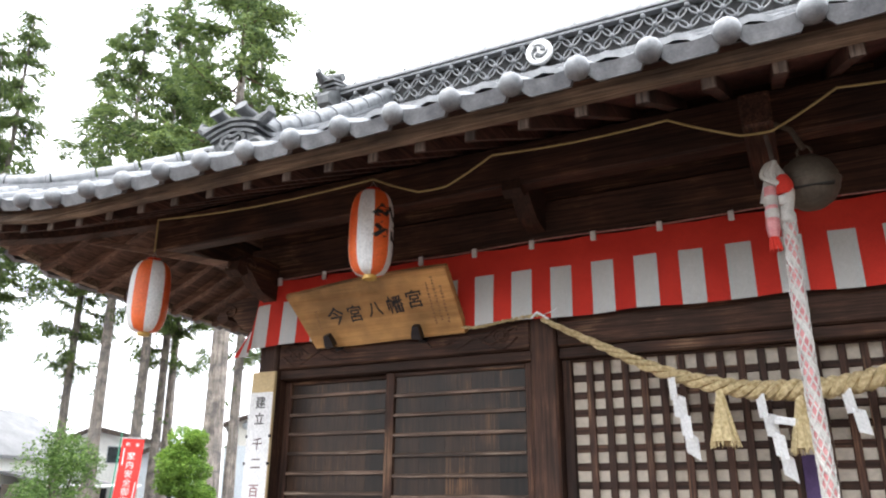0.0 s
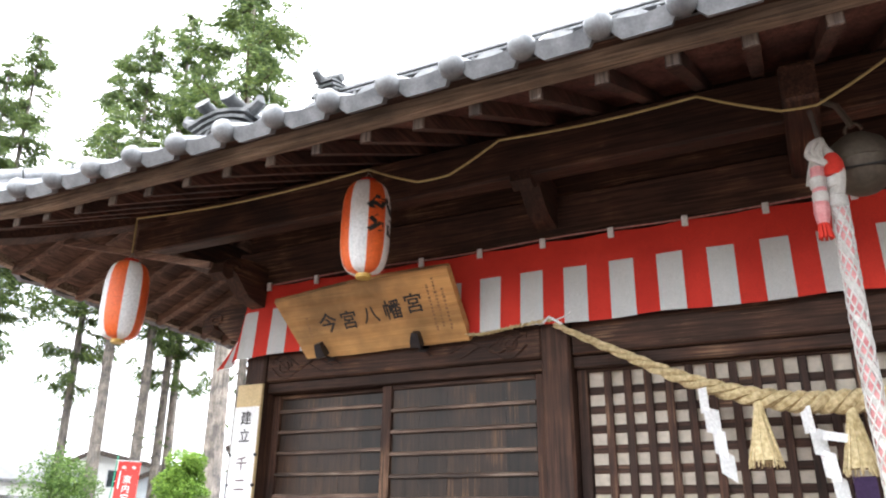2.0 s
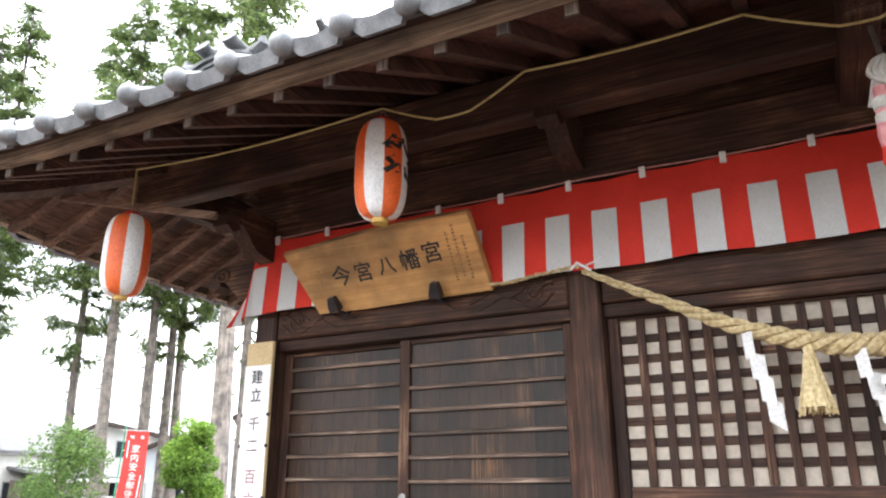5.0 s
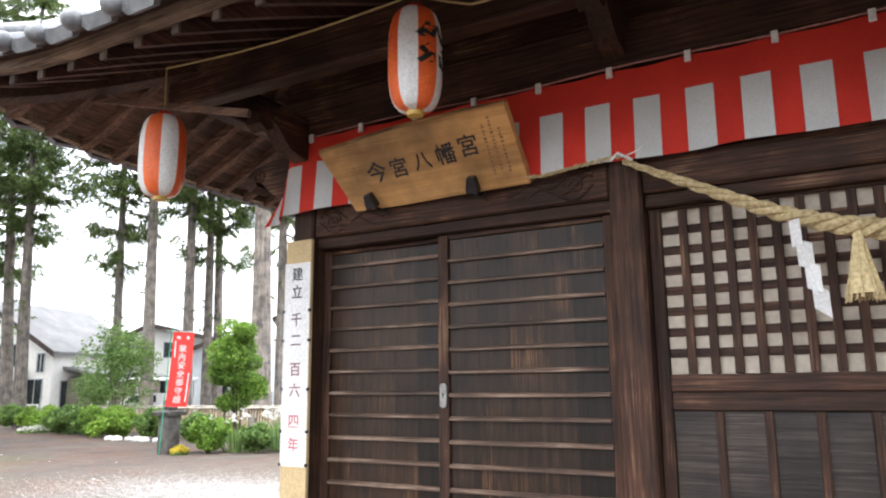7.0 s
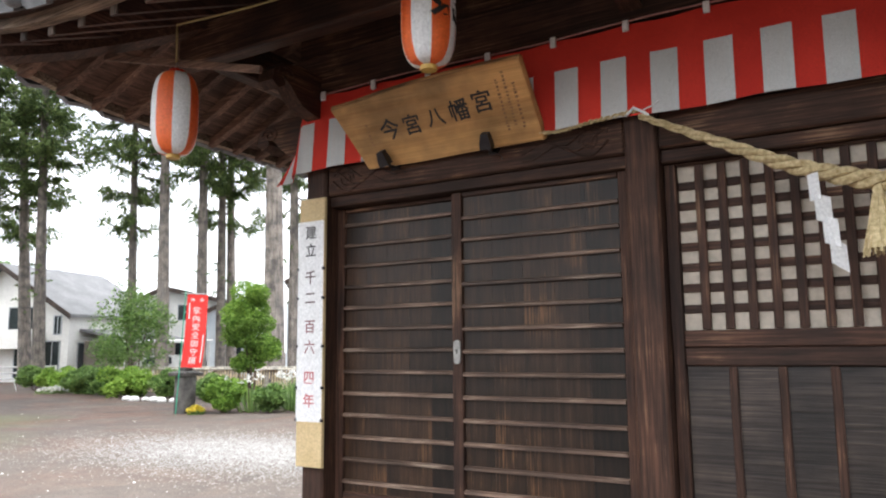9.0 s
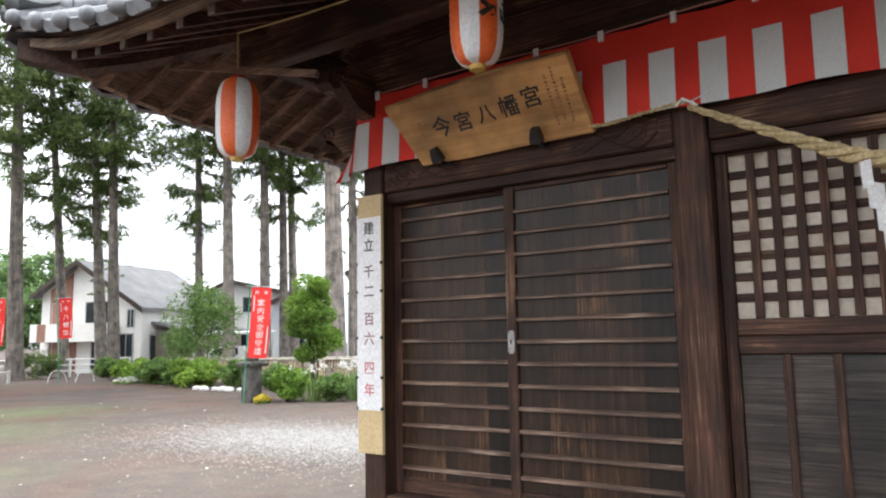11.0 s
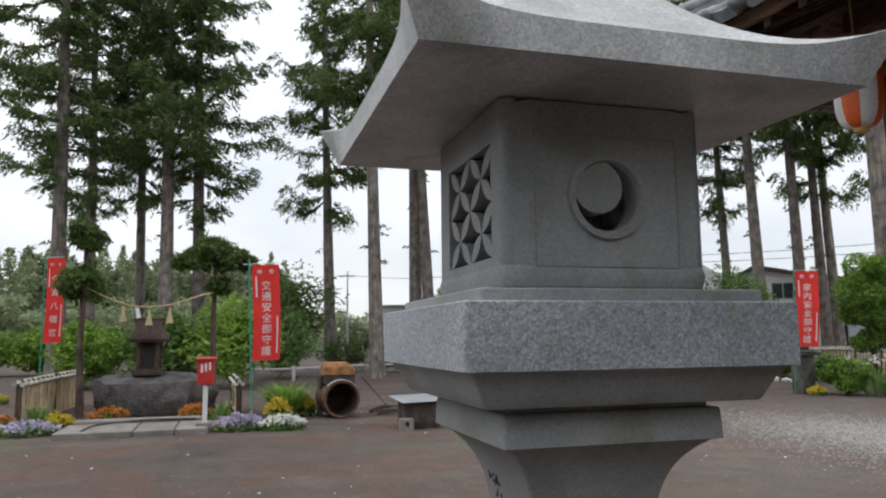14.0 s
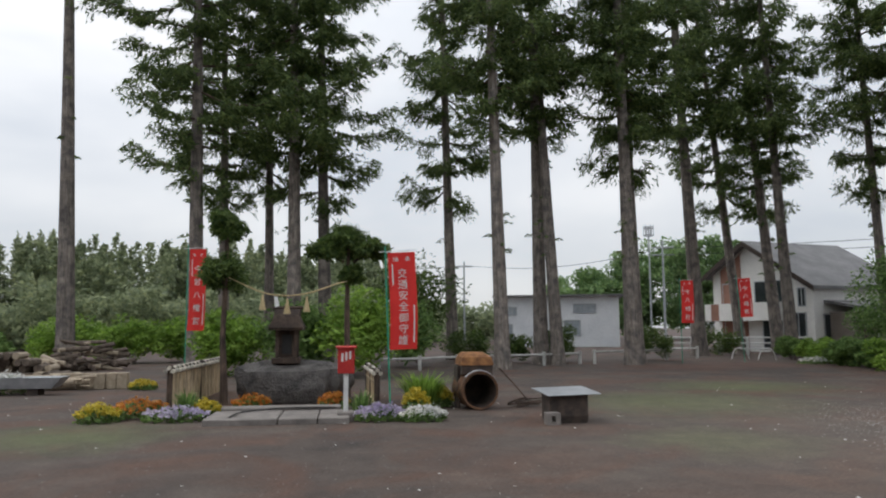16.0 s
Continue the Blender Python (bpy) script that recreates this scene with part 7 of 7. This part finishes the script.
for i in range(7):
    x, y = STONE_ROW[0] + (STONE_ROW[2] - STONE_ROW[0]) * i / 6, STONE_ROW[1] + (STONE_ROW[3] - STONE_ROW[1]) * i / 6 - 0.06 * math.sin(i * 2)
    solo("white_stone", G().ball((x, y, 0.05), 0.17 + 0.03 * math.sin(i * 2.3), 10, 0.62), white_stone, "rounded white edging stone in a row", "stone", "row of white stones", at=(x, y, 0.07))

# wood pile, logs, trough
random.seed(15)
log_end = surface("cut_log", (0.3, 0.24, 0.17), (0.48, 0.4, 0.3), 12, 60, 0.85)
for i in range(16):
    p = Vector((-21.6 + 0.16 * (i % 6) - 0.4, -7.9 + random.uniform(-0.3, 0.3), 0.07 + 0.115 * (i // 6)))
    a, L = random.uniform(0.9, 2.1), random.uniform(1.0, 2.3)
    d = Vector((math.cos(a), math.sin(a), random.uniform(0.0, 0.1))) * L / 2
    solo("split_log", G().tube([p - d, p + d], 0.055 + random.uniform(0, 0.03), 7), log_end, "pale split log in a loose pile", "log", "logs of the wood pile")
for i in range(6):
    at = (-21.4 + 0.05 * (i % 2), -7.7 + 0.28 * i, 0)
    solo("stacked_block", G().box(-0.12, 0.12, -0.13, 0.13, 0, 0.42, 0.015, Matrix.Translation(at)), log_end, "upright pale sawn wood block", "block", "sawn wood blocks", at=at)
random.seed(16)
for i in range(16):
    p = Vector((-21.2 + random.uniform(-0.5, 0.5), -8.6 + random.uniform(-0.9, 1.5), 0.1 + 0.045 * (i % 7)))
    a, L = random.uniform(0.6, 2.4), random.uniform(0.9, 1.9)
    d = Vector((math.cos(a), math.sin(a), random.uniform(0.0, 0.12))) * L / 2
    solo("split_log", G().tube([p - d, p + d], random.uniform(0.03, 0.055), 6), log_end, "pale split log in a loose pile", "log", "logs of the wood pile")
old_log = surface("old_log", (0.06, 0.045, 0.035), (0.2, 0.155, 0.12), 5, 40, 0.9)
for k in range(4):
    for i in range(15 - 3 * k):
        r = random.uniform(0.10, 0.135)
        p = Vector((-26.3 + random.uniform(-0.4, 0.4), -13.2 + 0.255 * i + 0.38 * k + random.uniform(-0.02, 0.02), 0.12 + 0.205 * k))
        L, a = random.uniform(0.35, 0.8), random.uniform(-0.16, 0.16)
        d = Vector((L * math.cos(a), L * math.sin(a), 0))
        solo("stacked_log", G().tube([p - d, p + d], r, 8), old_log if (i + k) % 4 else log_end, "short log in the firewood stack under the trees", "log", "stack of firewood")
random.seed(19)
for i in range(64):
    s_ = random.uniform(-1, 1)
    up = random.uniform(0, 1) ** 1.3 * (1 - 0.75 * abs(s_))
    p = Vector((-29.00, -11.52, 0)).lerp(Vector((-31.07, -9.37, 0)), 0.5 + 0.5 * s_) + Vector((random.uniform(-0.5, 0.5) - 0.8, 0, 0.08 + 1.15 * up))
    a, L = random.uniform(0.4, 2.7), random.uniform(0.35, 0.75)
    d = Vector((math.cos(a), math.sin(a), random.uniform(-0.25, 0.25))) * L
    solo("firewood_log", G().tube([p - d, p + d * 0.2, p + d], [random.uniform(0.05, 0.1)] * 3, 6), old_log if random.random() < 0.68 else log_end, "split firewood log tossed on a heap behind a cedar", "log", "heap of firewood")
trough = thing("flower_trough", (-19.9, -8.7, 0), "long low grey trough planter at the edge of the yard", "planter")
part("trough_body", G().rings([[(-19.9 + a * 0.3 * s, -8.7 + b * 1.5 * s, z) for a, b in ((1, 1), (-1, 1), (-1, -1), (1, -1))] for s, z in ((0.85, 0.16), (1.0, 0.42), (0.95, 0.42), (0.85, 0.36))]), zinc, trough, smooth=0)
part("foot", G().box(-20.1, -19.7, -9.6, -9.35, -0.02, 0.16), burnt, trough)
part("foot", G().box(-20.1, -19.7, -8.0, -7.75, -0.02, 0.16), burnt, trough)

# low rails at the edge of the yard
def low_rail(x0, y0, x1, y1, n, h, rails, label, mat, name="low_rail_fence"):
    f = thing(name, (x0, y0, 0), label, "fence", name)
    for i in range(n + 1):
        s = i / n
        x, y = x0 + (x1 - x0) * s, y0 + (y1 - y0) * s
        part("post", G().box(x - 0.06, x + 0.06, y - 0.06, y + 0.06, -0.05, h + 0.05, 0.012), mat, f)
    for z in rails:
        part("rail", G().tube([(x0, y0, z), ((x0 + x1) / 2, (y0 + y1) / 2, z - 0.02), (x1, y1, z)], 0.045, 7), mat, f)


grey_rail = surface("weathered_white_rail", (0.36, 0.36, 0.34), (0.58, 0.57, 0.54), 3, 50, 0.7)
low_rail(-27.0, 0.6, -28.6, 3.6, 2, 0.5, (0.46,), "low pale rail fence at the edge of the yard", grey_rail)
low_rail(-29.2, 4.0, -31.2, 9.2, 3, 0.5, (0.46,), "low pale rail fence at the edge of the yard", grey_rail)
low_rail(-31.4, 9.9, -35.6, 16.6, 3, 0.55, (0.5,), "low pale rail fence at the edge of the yard", grey_rail)
low_rail(-42.0, 16.2, -38.0, 24.0, 6, 0.95, (0.35, 0.65, 0.95), "white pipe fence before the houses", white_paint, "white_pipe_fence")
for i, (x, y) in enumerate(((-34.5, 18.2), (-33.2, 18.8))):
    solo("bicycle_stand", G().tube(arc_points([(x, y - 0.42, 0), (x, y - 0.25, 0.42), (x, y + 0.08, 0.54), (x, y + 0.36, 0.36), (x, y + 0.48, 0)], 5), 0.02, 6), white_paint, "white bent pipe hoop at the yard edge", "hoop", "pipe hoops")

# ---- houses ----
wall_white = surface("house_wall", (0.74, 0.73, 0.7), (0.84, 0.83, 0.8), 0.6, 20, 0.85, 0, 0.2, 0.003, 0.02)
wall_brown = surface("house_brown_panel", (0.24, 0.12, 0.085), (0.34, 0.18, 0.13), 0.8, 20, 0.8)
roof_slate = surface("house_roof", (0.13, 0.13, 0.135), (0.21, 0.207, 0.21), 0.9, 12, 0.7, 0, 0.3, 0.01, 0.05)
glass = surface("window_glass", (0.02, 0.025, 0.03), (0.045, 0.055, 0.06), 1.2, 9, 0.08, 0, 0.0, 0.001, 0.2)

pale_glass = surface("frosted_glass", (0.3, 0.34, 0.37), (0.44, 0.48, 0.51), 1.2, 9, 0.2, 0, 0.0, 0.001, 0.2)


def window(house, m, x, z, w, h, y=0.0, pane=None):
    """A framed window on the face at y of the house's own axes."""
    fr = part("window", G().box(x - w / 2 - 0.06, x + w / 2 + 0.06, y - 0.05, y + 0.01, z - 0.06, z, 0, m).box(x - w / 2 - 0.06, x + w / 2 + 0.06, y - 0.05, y + 0.01, z + h, z + h + 0.06, 0, m).box(x - w / 2 - 0.06, x - w / 2, y - 0.05, y + 0.01, z, z + h, 0, m).box(x + w / 2, x + w / 2 + 0.06, y - 0.05, y + 0.01, z, z + h, 0, m).box(x - 0.03, x + 0.03, y - 0.04, y + 0.01, z, z + h, 0, m), zinc, house)
    part("pane", G().box(x - w / 2, x + w / 2, y - 0.02, y - 0.012, z, z + h, 0, m), pane or glass, fr)


def gable_house(at, turn, w, d, eave_l, eave_r, apex, apex_x, label, wall, windows, side_windows=()):
    """A house whose gable faces its own -y; eaves at two heights."""
    h = thing("house", (at[0], at[1], 0), label, "house")
    m = Matrix.Translation((at[0], at[1], 0)) @ pose(0, 0, 0, 0, 0, turn)
    out = [(-w / 2, -0.1), (w / 2, -0.1), (w / 2, eave_r), (apex_x, apex), (-w / 2, eave_l)]
    part("wall", G().prism(out, d, m), wall, h, smooth=0)
    for x0, z0, x1, z1 in ((apex_x, apex, -w / 2 - 0.5, eave_l - 0.5 * (apex - eave_l) / (apex_x + w / 2)), (apex_x, apex, w / 2 + 0.5, eave_r - 0.5 * (apex - eave_r) / (w / 2 - apex_x))):
        part("roof_slope", G().prism([(x0, z0 + 0.02), (x1, z1 + 0.02), (x1, z1 + 0.2), (x0, z0 + 0.22)], d + 1.0, m @ Matrix.Translation((0, -0.5, 0))), roof_slate, h, "grey slate roof slope", smooth=0)
        part("barge_board", G().prism([(x0, z0 - 0.12), (x1, z1 - 0.12), (x1, z1 + 0.19), (x0, z0 + 0.21)], 0.05, m @ Matrix.Translation((0, -0.56, 0))), burnt, h, smooth=0)
    for x, z, ww, hh in windows: window(h, m, x, z, ww, hh)
    ms = m @ Matrix.Translation((w / 2, 0, 0)) @ pose(0, 0, 0, 0, 0, 90)
    for x, z, ww, hh in side_windows: window(h, ms, x, z, ww, hh)
    return h, m


hA, mA = gable_house((-43.9, 24.95), 14.5, 8.0, 7.4, 4.95, 3.95, 6.75, -0.75, "white two-storey house with a steep grey roof and brown panel", wall_white,
                     [(-2.3, 3.05, 1.5, 1.25), (0.9, 2.95, 2.4, 1.35), (-2.3, 0.5, 1.3, 1.7), (1.0, 0.2, 1.5, 2.1), (2.9, 0.2, 1.0, 2.1), (3.2, 2.75, 0.45, 1.0)], [(1.5, 0.3, 1.5, 1.9), (4.5, 1.0, 1.4, 1.1)])
part("brown_panel", G().prism([(-3.25, 3.03), (-1.45, 3.03), (-1.45, 6.2), (-3.25, 5.2)], 0.04, mA @ Matrix.Translation((0, -0.04, 0))), wall_brown, hA, "reddish-brown upper wall panel", smooth=0)
part("brown_panel", G().box(-3.25, -1.0, -0.04, 0.0, 0.0, 2.0, 0, mA), wall_brown, hA, "reddish-brown lower wall panel")
bal = part("balcony", G().box(-3.6, 2.3, -1.15, -0.001, 1.9, 2.08, 0.01, mA).box(-3.6, 2.3, -1.15, -1.07, 2.08, 3.0, 0.01, mA).box(-3.6, -3.52, -1.07, -0.001, 2.08, 3.0, 0, mA).box(2.22, 2.3, -1.07, -0.001, 2.08, 3.0, 0, mA), wall_white, hA, "white balcony")
part("balcony_panel", G().box(-3.0, -2.3, -1.165, -1.151, 1.92, 2.99, 0, mA), wall_brown, bal, "reddish-brown balcony panel")
part("porch", G().box(4.02, 6.4, 1.2, 6.5, -0.1, 2.35, 0, mA), surface("porch_wall", (0.25, 0.21, 0.18), (0.36, 0.31, 0.27), 0.8, 20, 0.8), hA, "dull brown side porch")
part("porch_roof", G().prism([(4.0, 2.9), (6.9, 2.4), (6.9, 2.55), (4.0, 3.05)], 6.2, mA @ Matrix.Translation((0, 0.8, 0))), roof_slate, hA, "grey porch roof", smooth=0)
hW = thing("white_building", (-58.0, 17.0, 0), "plain low white building with small windows and a flat grey roof", "building")
mW = Matrix.Translation((-58.9, 16.6, 0)) @ pose(0, 0, 0, 0, 0, 72)
part("wall", G().box(-5.0, 4.6, 0, 7, -0.1, 4.05, 0, mW), surface("white_sheet_wall", (0.7, 0.73, 0.76), (0.82, 0.84, 0.86), 0.5, 14, 0.7, 0, 0.1, 0.002, 0.02), hW, smooth=0)
part("roof", G().rings([[mW @ Vector(p) for p in ((-5.5, -0.5, 4.06), (5.0, -0.5, 4.06), (5.0, 7.4, 4.06), (-5.5, 7.4, 4.06))], [mW @ Vector(p) for p in ((-5.5, -0.5, 4.2), (5.0, -0.5, 4.2), (5.0, 7.4, 4.5), (-5.5, 7.4, 4.5))]]), roof_slate, hW, smooth=0)
for x, z, w_, h_ in ((-3.9, 2.6, 0.6, 0.6), (1.9, 2.75, 1.7, 0.65), (0.9, 0.9, 1.2, 1.2), (-4.3, 0.6, 0.7, 1.2)):
    window(hW, mW, x, z, w_, h_, pane=pale_glass)
blue_wall = surface("pale_blue_wall", (0.6, 0.66, 0.72), (0.72, 0.77, 0.8), 0.6, 16, 0.8)
hP, mP = gable_house((-41.5, 36.0), 49, 6.6, 8, 5.3, 4.9, 6.0, -2.0, "pale house with a low grey roof and balcony", wall_white,
                     [(-0.3, 3.9, 1.3, 1.0), (-2.3, 3.4, 0.8, 1.4), (1.9, 3.5, 1.4, 1.3), (-1.6, 0.6, 1.8, 1.7), (1.6, 0.6, 1.8, 1.7)], [(3, 3.2, 1.4, 1.1)])
bal = part("balcony", G().box(-3.2, 0.6, -1.0, -0.001, 2.5, 2.62, 0.01, mP).box(-3.2, 0.6, -1.0, -0.95, 3.35, 3.42, 0, mP), white_paint, hP, "white slatted balcony")
for i in range(17):
    part("baluster", G().box(-3.18 + 0.233 * i, -3.12 + 0.233 * i, -0.99, -0.96, 2.621, 3.349, 0, mP), white_paint, bal)
part("lower_roof", G().prism([(0.7, 3.3), (3.6, 2.7), (3.6, 2.85), (0.7, 3.45)], 1.6, mP @ Matrix.Translation((0, -1.7, 0))), roof_slate, hP, "grey lean-to roof", smooth=0)
gable_house((-37.6, 35.9), 47, 3.6, 5, 4.2, 4.2, 5.0, 0.0, "small pale blue house with a grey roof beyond the fence", blue_wall, [(0.0, 2.6, 1.2, 1.0), (0.0, 0.6, 1.4, 1.4)])
hC, mC = gable_house((-28.15, 38.9), 39.6, 10.0, 8, 6.1, 5.95, 7.0, -2.6, "cream house with gabled grey roof and long balcony", surface("cream_wall", (0.74, 0.72, 0.66), (0.84, 0.82, 0.76), 0.6, 16, 0.85),
                     [(-2.4, 5.95, 0.28, 0.62), (-1.7, 5.95, 0.28, 0.62), (-2.3, 4.0, 1.5, 0.8), (1.6, 4.0, 1.8, 1.0), (-3.4, 0.4, 1.6, 1.8), (0.4, 0.4, 2.2, 1.8)])
part("round_vent", G().lathe([(0.26, 0), (0.26, 0.05), (0.2, 0.06), (0.19, 0.02), (0.01, 0.02)], 20, mC @ Matrix.Translation((-4.15, 0, 6.0)) @ Euler((radians(90), 0, 0)).to_matrix().to_4x4()), zinc, hC, "grey round vent")
part("lower_roof", G().prism([(-3.6, 5.72), (3.0, 4.75), (3.0, 4.95), (-3.6, 5.92)], 1.5, mC @ Matrix.Translation((0, -1.5, 0))), roof_slate, hC, "grey lean-to roof", smooth=0)
part("balcony", G().box(-3.8, 4.6, -1.5, -0.001, 2.2, 2.36, 0.01, mC).box(-3.8, 4.6, -1.5, -1.42, 2.36, 3.75, 0.01, mC).box(-3.8, -3.72, -1.42, -0.001, 2.36, 3.75, 0, mC), wall_white, hC, "long white balcony")
part("wind_screen", G().box(-5.3, -4.0, -1.2, -1.14, 0.3, 4.7, 0.01, mC), blue_wall, hC, "pale blue wind screen")
# carport, parked car, poles
port = thing("carport", (-33.5, 27.0, 0), "white pipe carport beside the garden", "carport")
for x, y in ((-35.0, 26.0), (-32.6, 28.2), (-36.6, 29.0), (-34.2, 31.0)):
    part("post", G().tube([(x, y, -0.05), (x, y, 2.15)], 0.06, 8), white_paint, port)
part("roof", G().rings([[(-35.2, 25.7, 2.15), (-32.3, 28.3, 2.15), (-34.1, 31.2, 2.3), (-37.0, 29.1, 2.3)], [(-35.2, 25.7, 2.25), (-32.3, 28.3, 2.25), (-34.1, 31.2, 2.4), (-37.0, 29.1, 2.4)]]), white_paint, port, smooth=0)


def parked_car(x, y, turn, label, paint):
    c = thing("parked_car", (x, y, 0), label, "car")
    m = Matrix.Translation((x, y, 0)) @ pose(0, 0, 0, 0, 0, turn)
    prof = [(-1.8, 0.3), (1.8, 0.3), (1.85, 0.62), (1.7, 0.86), (0.95, 0.98), (0.35, 1.46), (-1.1, 1.5), (-1.7, 1.05), (-1.85, 0.8)]
    part("body", G().prism(prof, 1.5, m @ Matrix.Translation((0, -0.75, 0))), paint, c, smooth=20)
    part("side_window", G().prism([(-1.0, 1.02), (0.65, 1.02), (0.28, 1.38), (-0.98, 1.4)], 1.52, m @ Matrix.Translation((0, -0.76, 0))), glass, c)
    part("windscreen", G().add([(0.99, -0.62, 1.0), (0.99, 0.62, 1.0), (0.42, 0.58, 1.42), (0.42, -0.58, 1.42)], [(0, 1, 2, 3)], m), glass, c)
    for wx in (-1.15, 1.2):
        for wy in (-0.74, 0.74):
            wh = part("wheel", G().tube([m @ Vector((wx, wy - 0.09, 0.3)), m @ Vector((wx, wy + 0.09, 0.3))], 0.3, 18), ink, c)
            part("rim", G().tube([m @ Vector((wx, wy - 0.1, 0.3)), m @ Vector((wx, wy + 0.1, 0.3))], 0.18, 14), zinc, wh)
    for wy in (-0.5, 0.5):
        part("headlight", G().ball((1.78, wy, 0.72), 0.1, 8, 0.7, m), white_paint, c)


parked_car(-34.3, 27.6, 210, "white car parked under the carport", white_paint)


def utility_pole(x, y, h, label, arms=2):
    p = thing("utility_pole", (x, y, 0), label, "pole", "poles beyond the houses")
    part("mast", G().tube([(x, y, -0.1), (x, y, h)], [0.11, 0.07], 8), zinc, p)
    for i in range(arms):
        part("crossarm", G().tube([(x - 0.3, y - 0.8, h - 0.5 - 0.6 * i), (x + 0.3, y + 0.8, h - 0.5 - 0.6 * i)], 0.06, 6), zinc, p)


utility_pole(-18.9, 23.6, 4.1, "slim grey pole beside the bamboo fence", 0)
utility_pole(-55.8, 24.06, 8.3, "grey utility pole with two crossarms")
utility_pole(-70.2, 10.5, 7.9, "slender grey pole on the horizon", 1)
mast = thing("antenna_mast", (-74.6, 31.0, 0), "tall antenna mast with a cage on top", "mast")
part("mast_pole", G().tube([(-74.6, 31.0, 0), (-74.6, 31.0, 12.2)], [0.1, 0.08], 8), zinc, mast)
for z in (11.2, 12.0):
    part("cage_ring", G().tube([(-74.6 + 0.5 * math.cos(i * 0.785), 31.0 + 0.5 * math.sin(i * 0.785), z) for i in range(9)], 0.06, 5), zinc, mast)
for i in range(6):
    part("cage_bar", G().tube([(-74.6 + 0.5 * math.cos(i * 1.05), 31.0 + 0.5 * math.sin(i * 1.05), 11.2), (-74.6 + 0.5 * math.cos(i * 1.05), 31.0 + 0.5 * math.sin(i * 1.05), 12.3)], 0.05, 5), zinc, mast)
for k, (a, b) in enumerate((((-55.8, 24.06, 7.7), (-30.0, 62.0, 9.5)), ((-55.8, 24.06, 7.2), (-30.0, 62.0, 8.8)), ((-55.8, 24.06, 7.7), (-70.2, 10.5, 7.5)), ((-70.2, 10.5, 7.5), (-80, -30, 7.5)))):
    a, b = Vector(a), Vector(b)
    pts = [a.lerp(b, i / 12) - Vector((0, 0, 0.8 * math.sin(math.pi * i / 12))) for i in range(13)]
    solo("power_line", G().tube(pts, 0.02, 4), ink, "thin black overhead power line", "cable", "power lines")

# gravel patch and litter on the ground
def pebbles(name, n, place, size, mat, label, seed, parent_kind="stuff"):
    rng = np.random.RandomState(seed)
    vs, fs = [], []
    for i in range(n):
        x, y = place(rng)
        r = size * rng.uniform(0.5, 1.4)
        k = len(vs)
        a = rng.uniform(0, 1.5)
        for j in range(4):
            vs.append((x + r * math.cos(a + 1.57 * j) * rng.uniform(0.8, 1.2), y + r * math.sin(a + 1.57 * j), 0.012))
        vs.append((x, y, 0.012 + r * 0.55))
        fs += [(k, k + 1, k + 4), (k + 1, k + 2, k + 4), (k + 2, k + 3, k + 4), (k + 3, k, k + 4)]
    g2 = G()
    g2.v, g2.f = vs, fs
    return solo(name, g2, mat, label, "gravel", kind=parent_kind, smooth=0, fix=False)


gravel_mat = surface("grey_gravel", (0.26, 0.25, 0.235), (0.42, 0.405, 0.385), 5, 40, 0.9)
pebbles("gravel", 34000, lambda r: (-8.6 + r.normal() * 1.9, 9.3 + r.normal() * 1.0), 0.011, gravel_mat, "patch of loose grey gravel beside the hall", 1)
pebbles("ground_litter", 6000, lambda r: (-1.0 - 24 * r.uniform() ** 1.1, -14 + 32 * r.uniform()), 0.011, pale_stone, "small pale stones scattered over the yard", 2)
pebbles("fallen_petals", 170, lambda r: (-2.0 - 18 * r.uniform(), -8 + 20 * r.uniform()), 0.019, white_stone, "pale fallen petals scattered over the yard", 3)
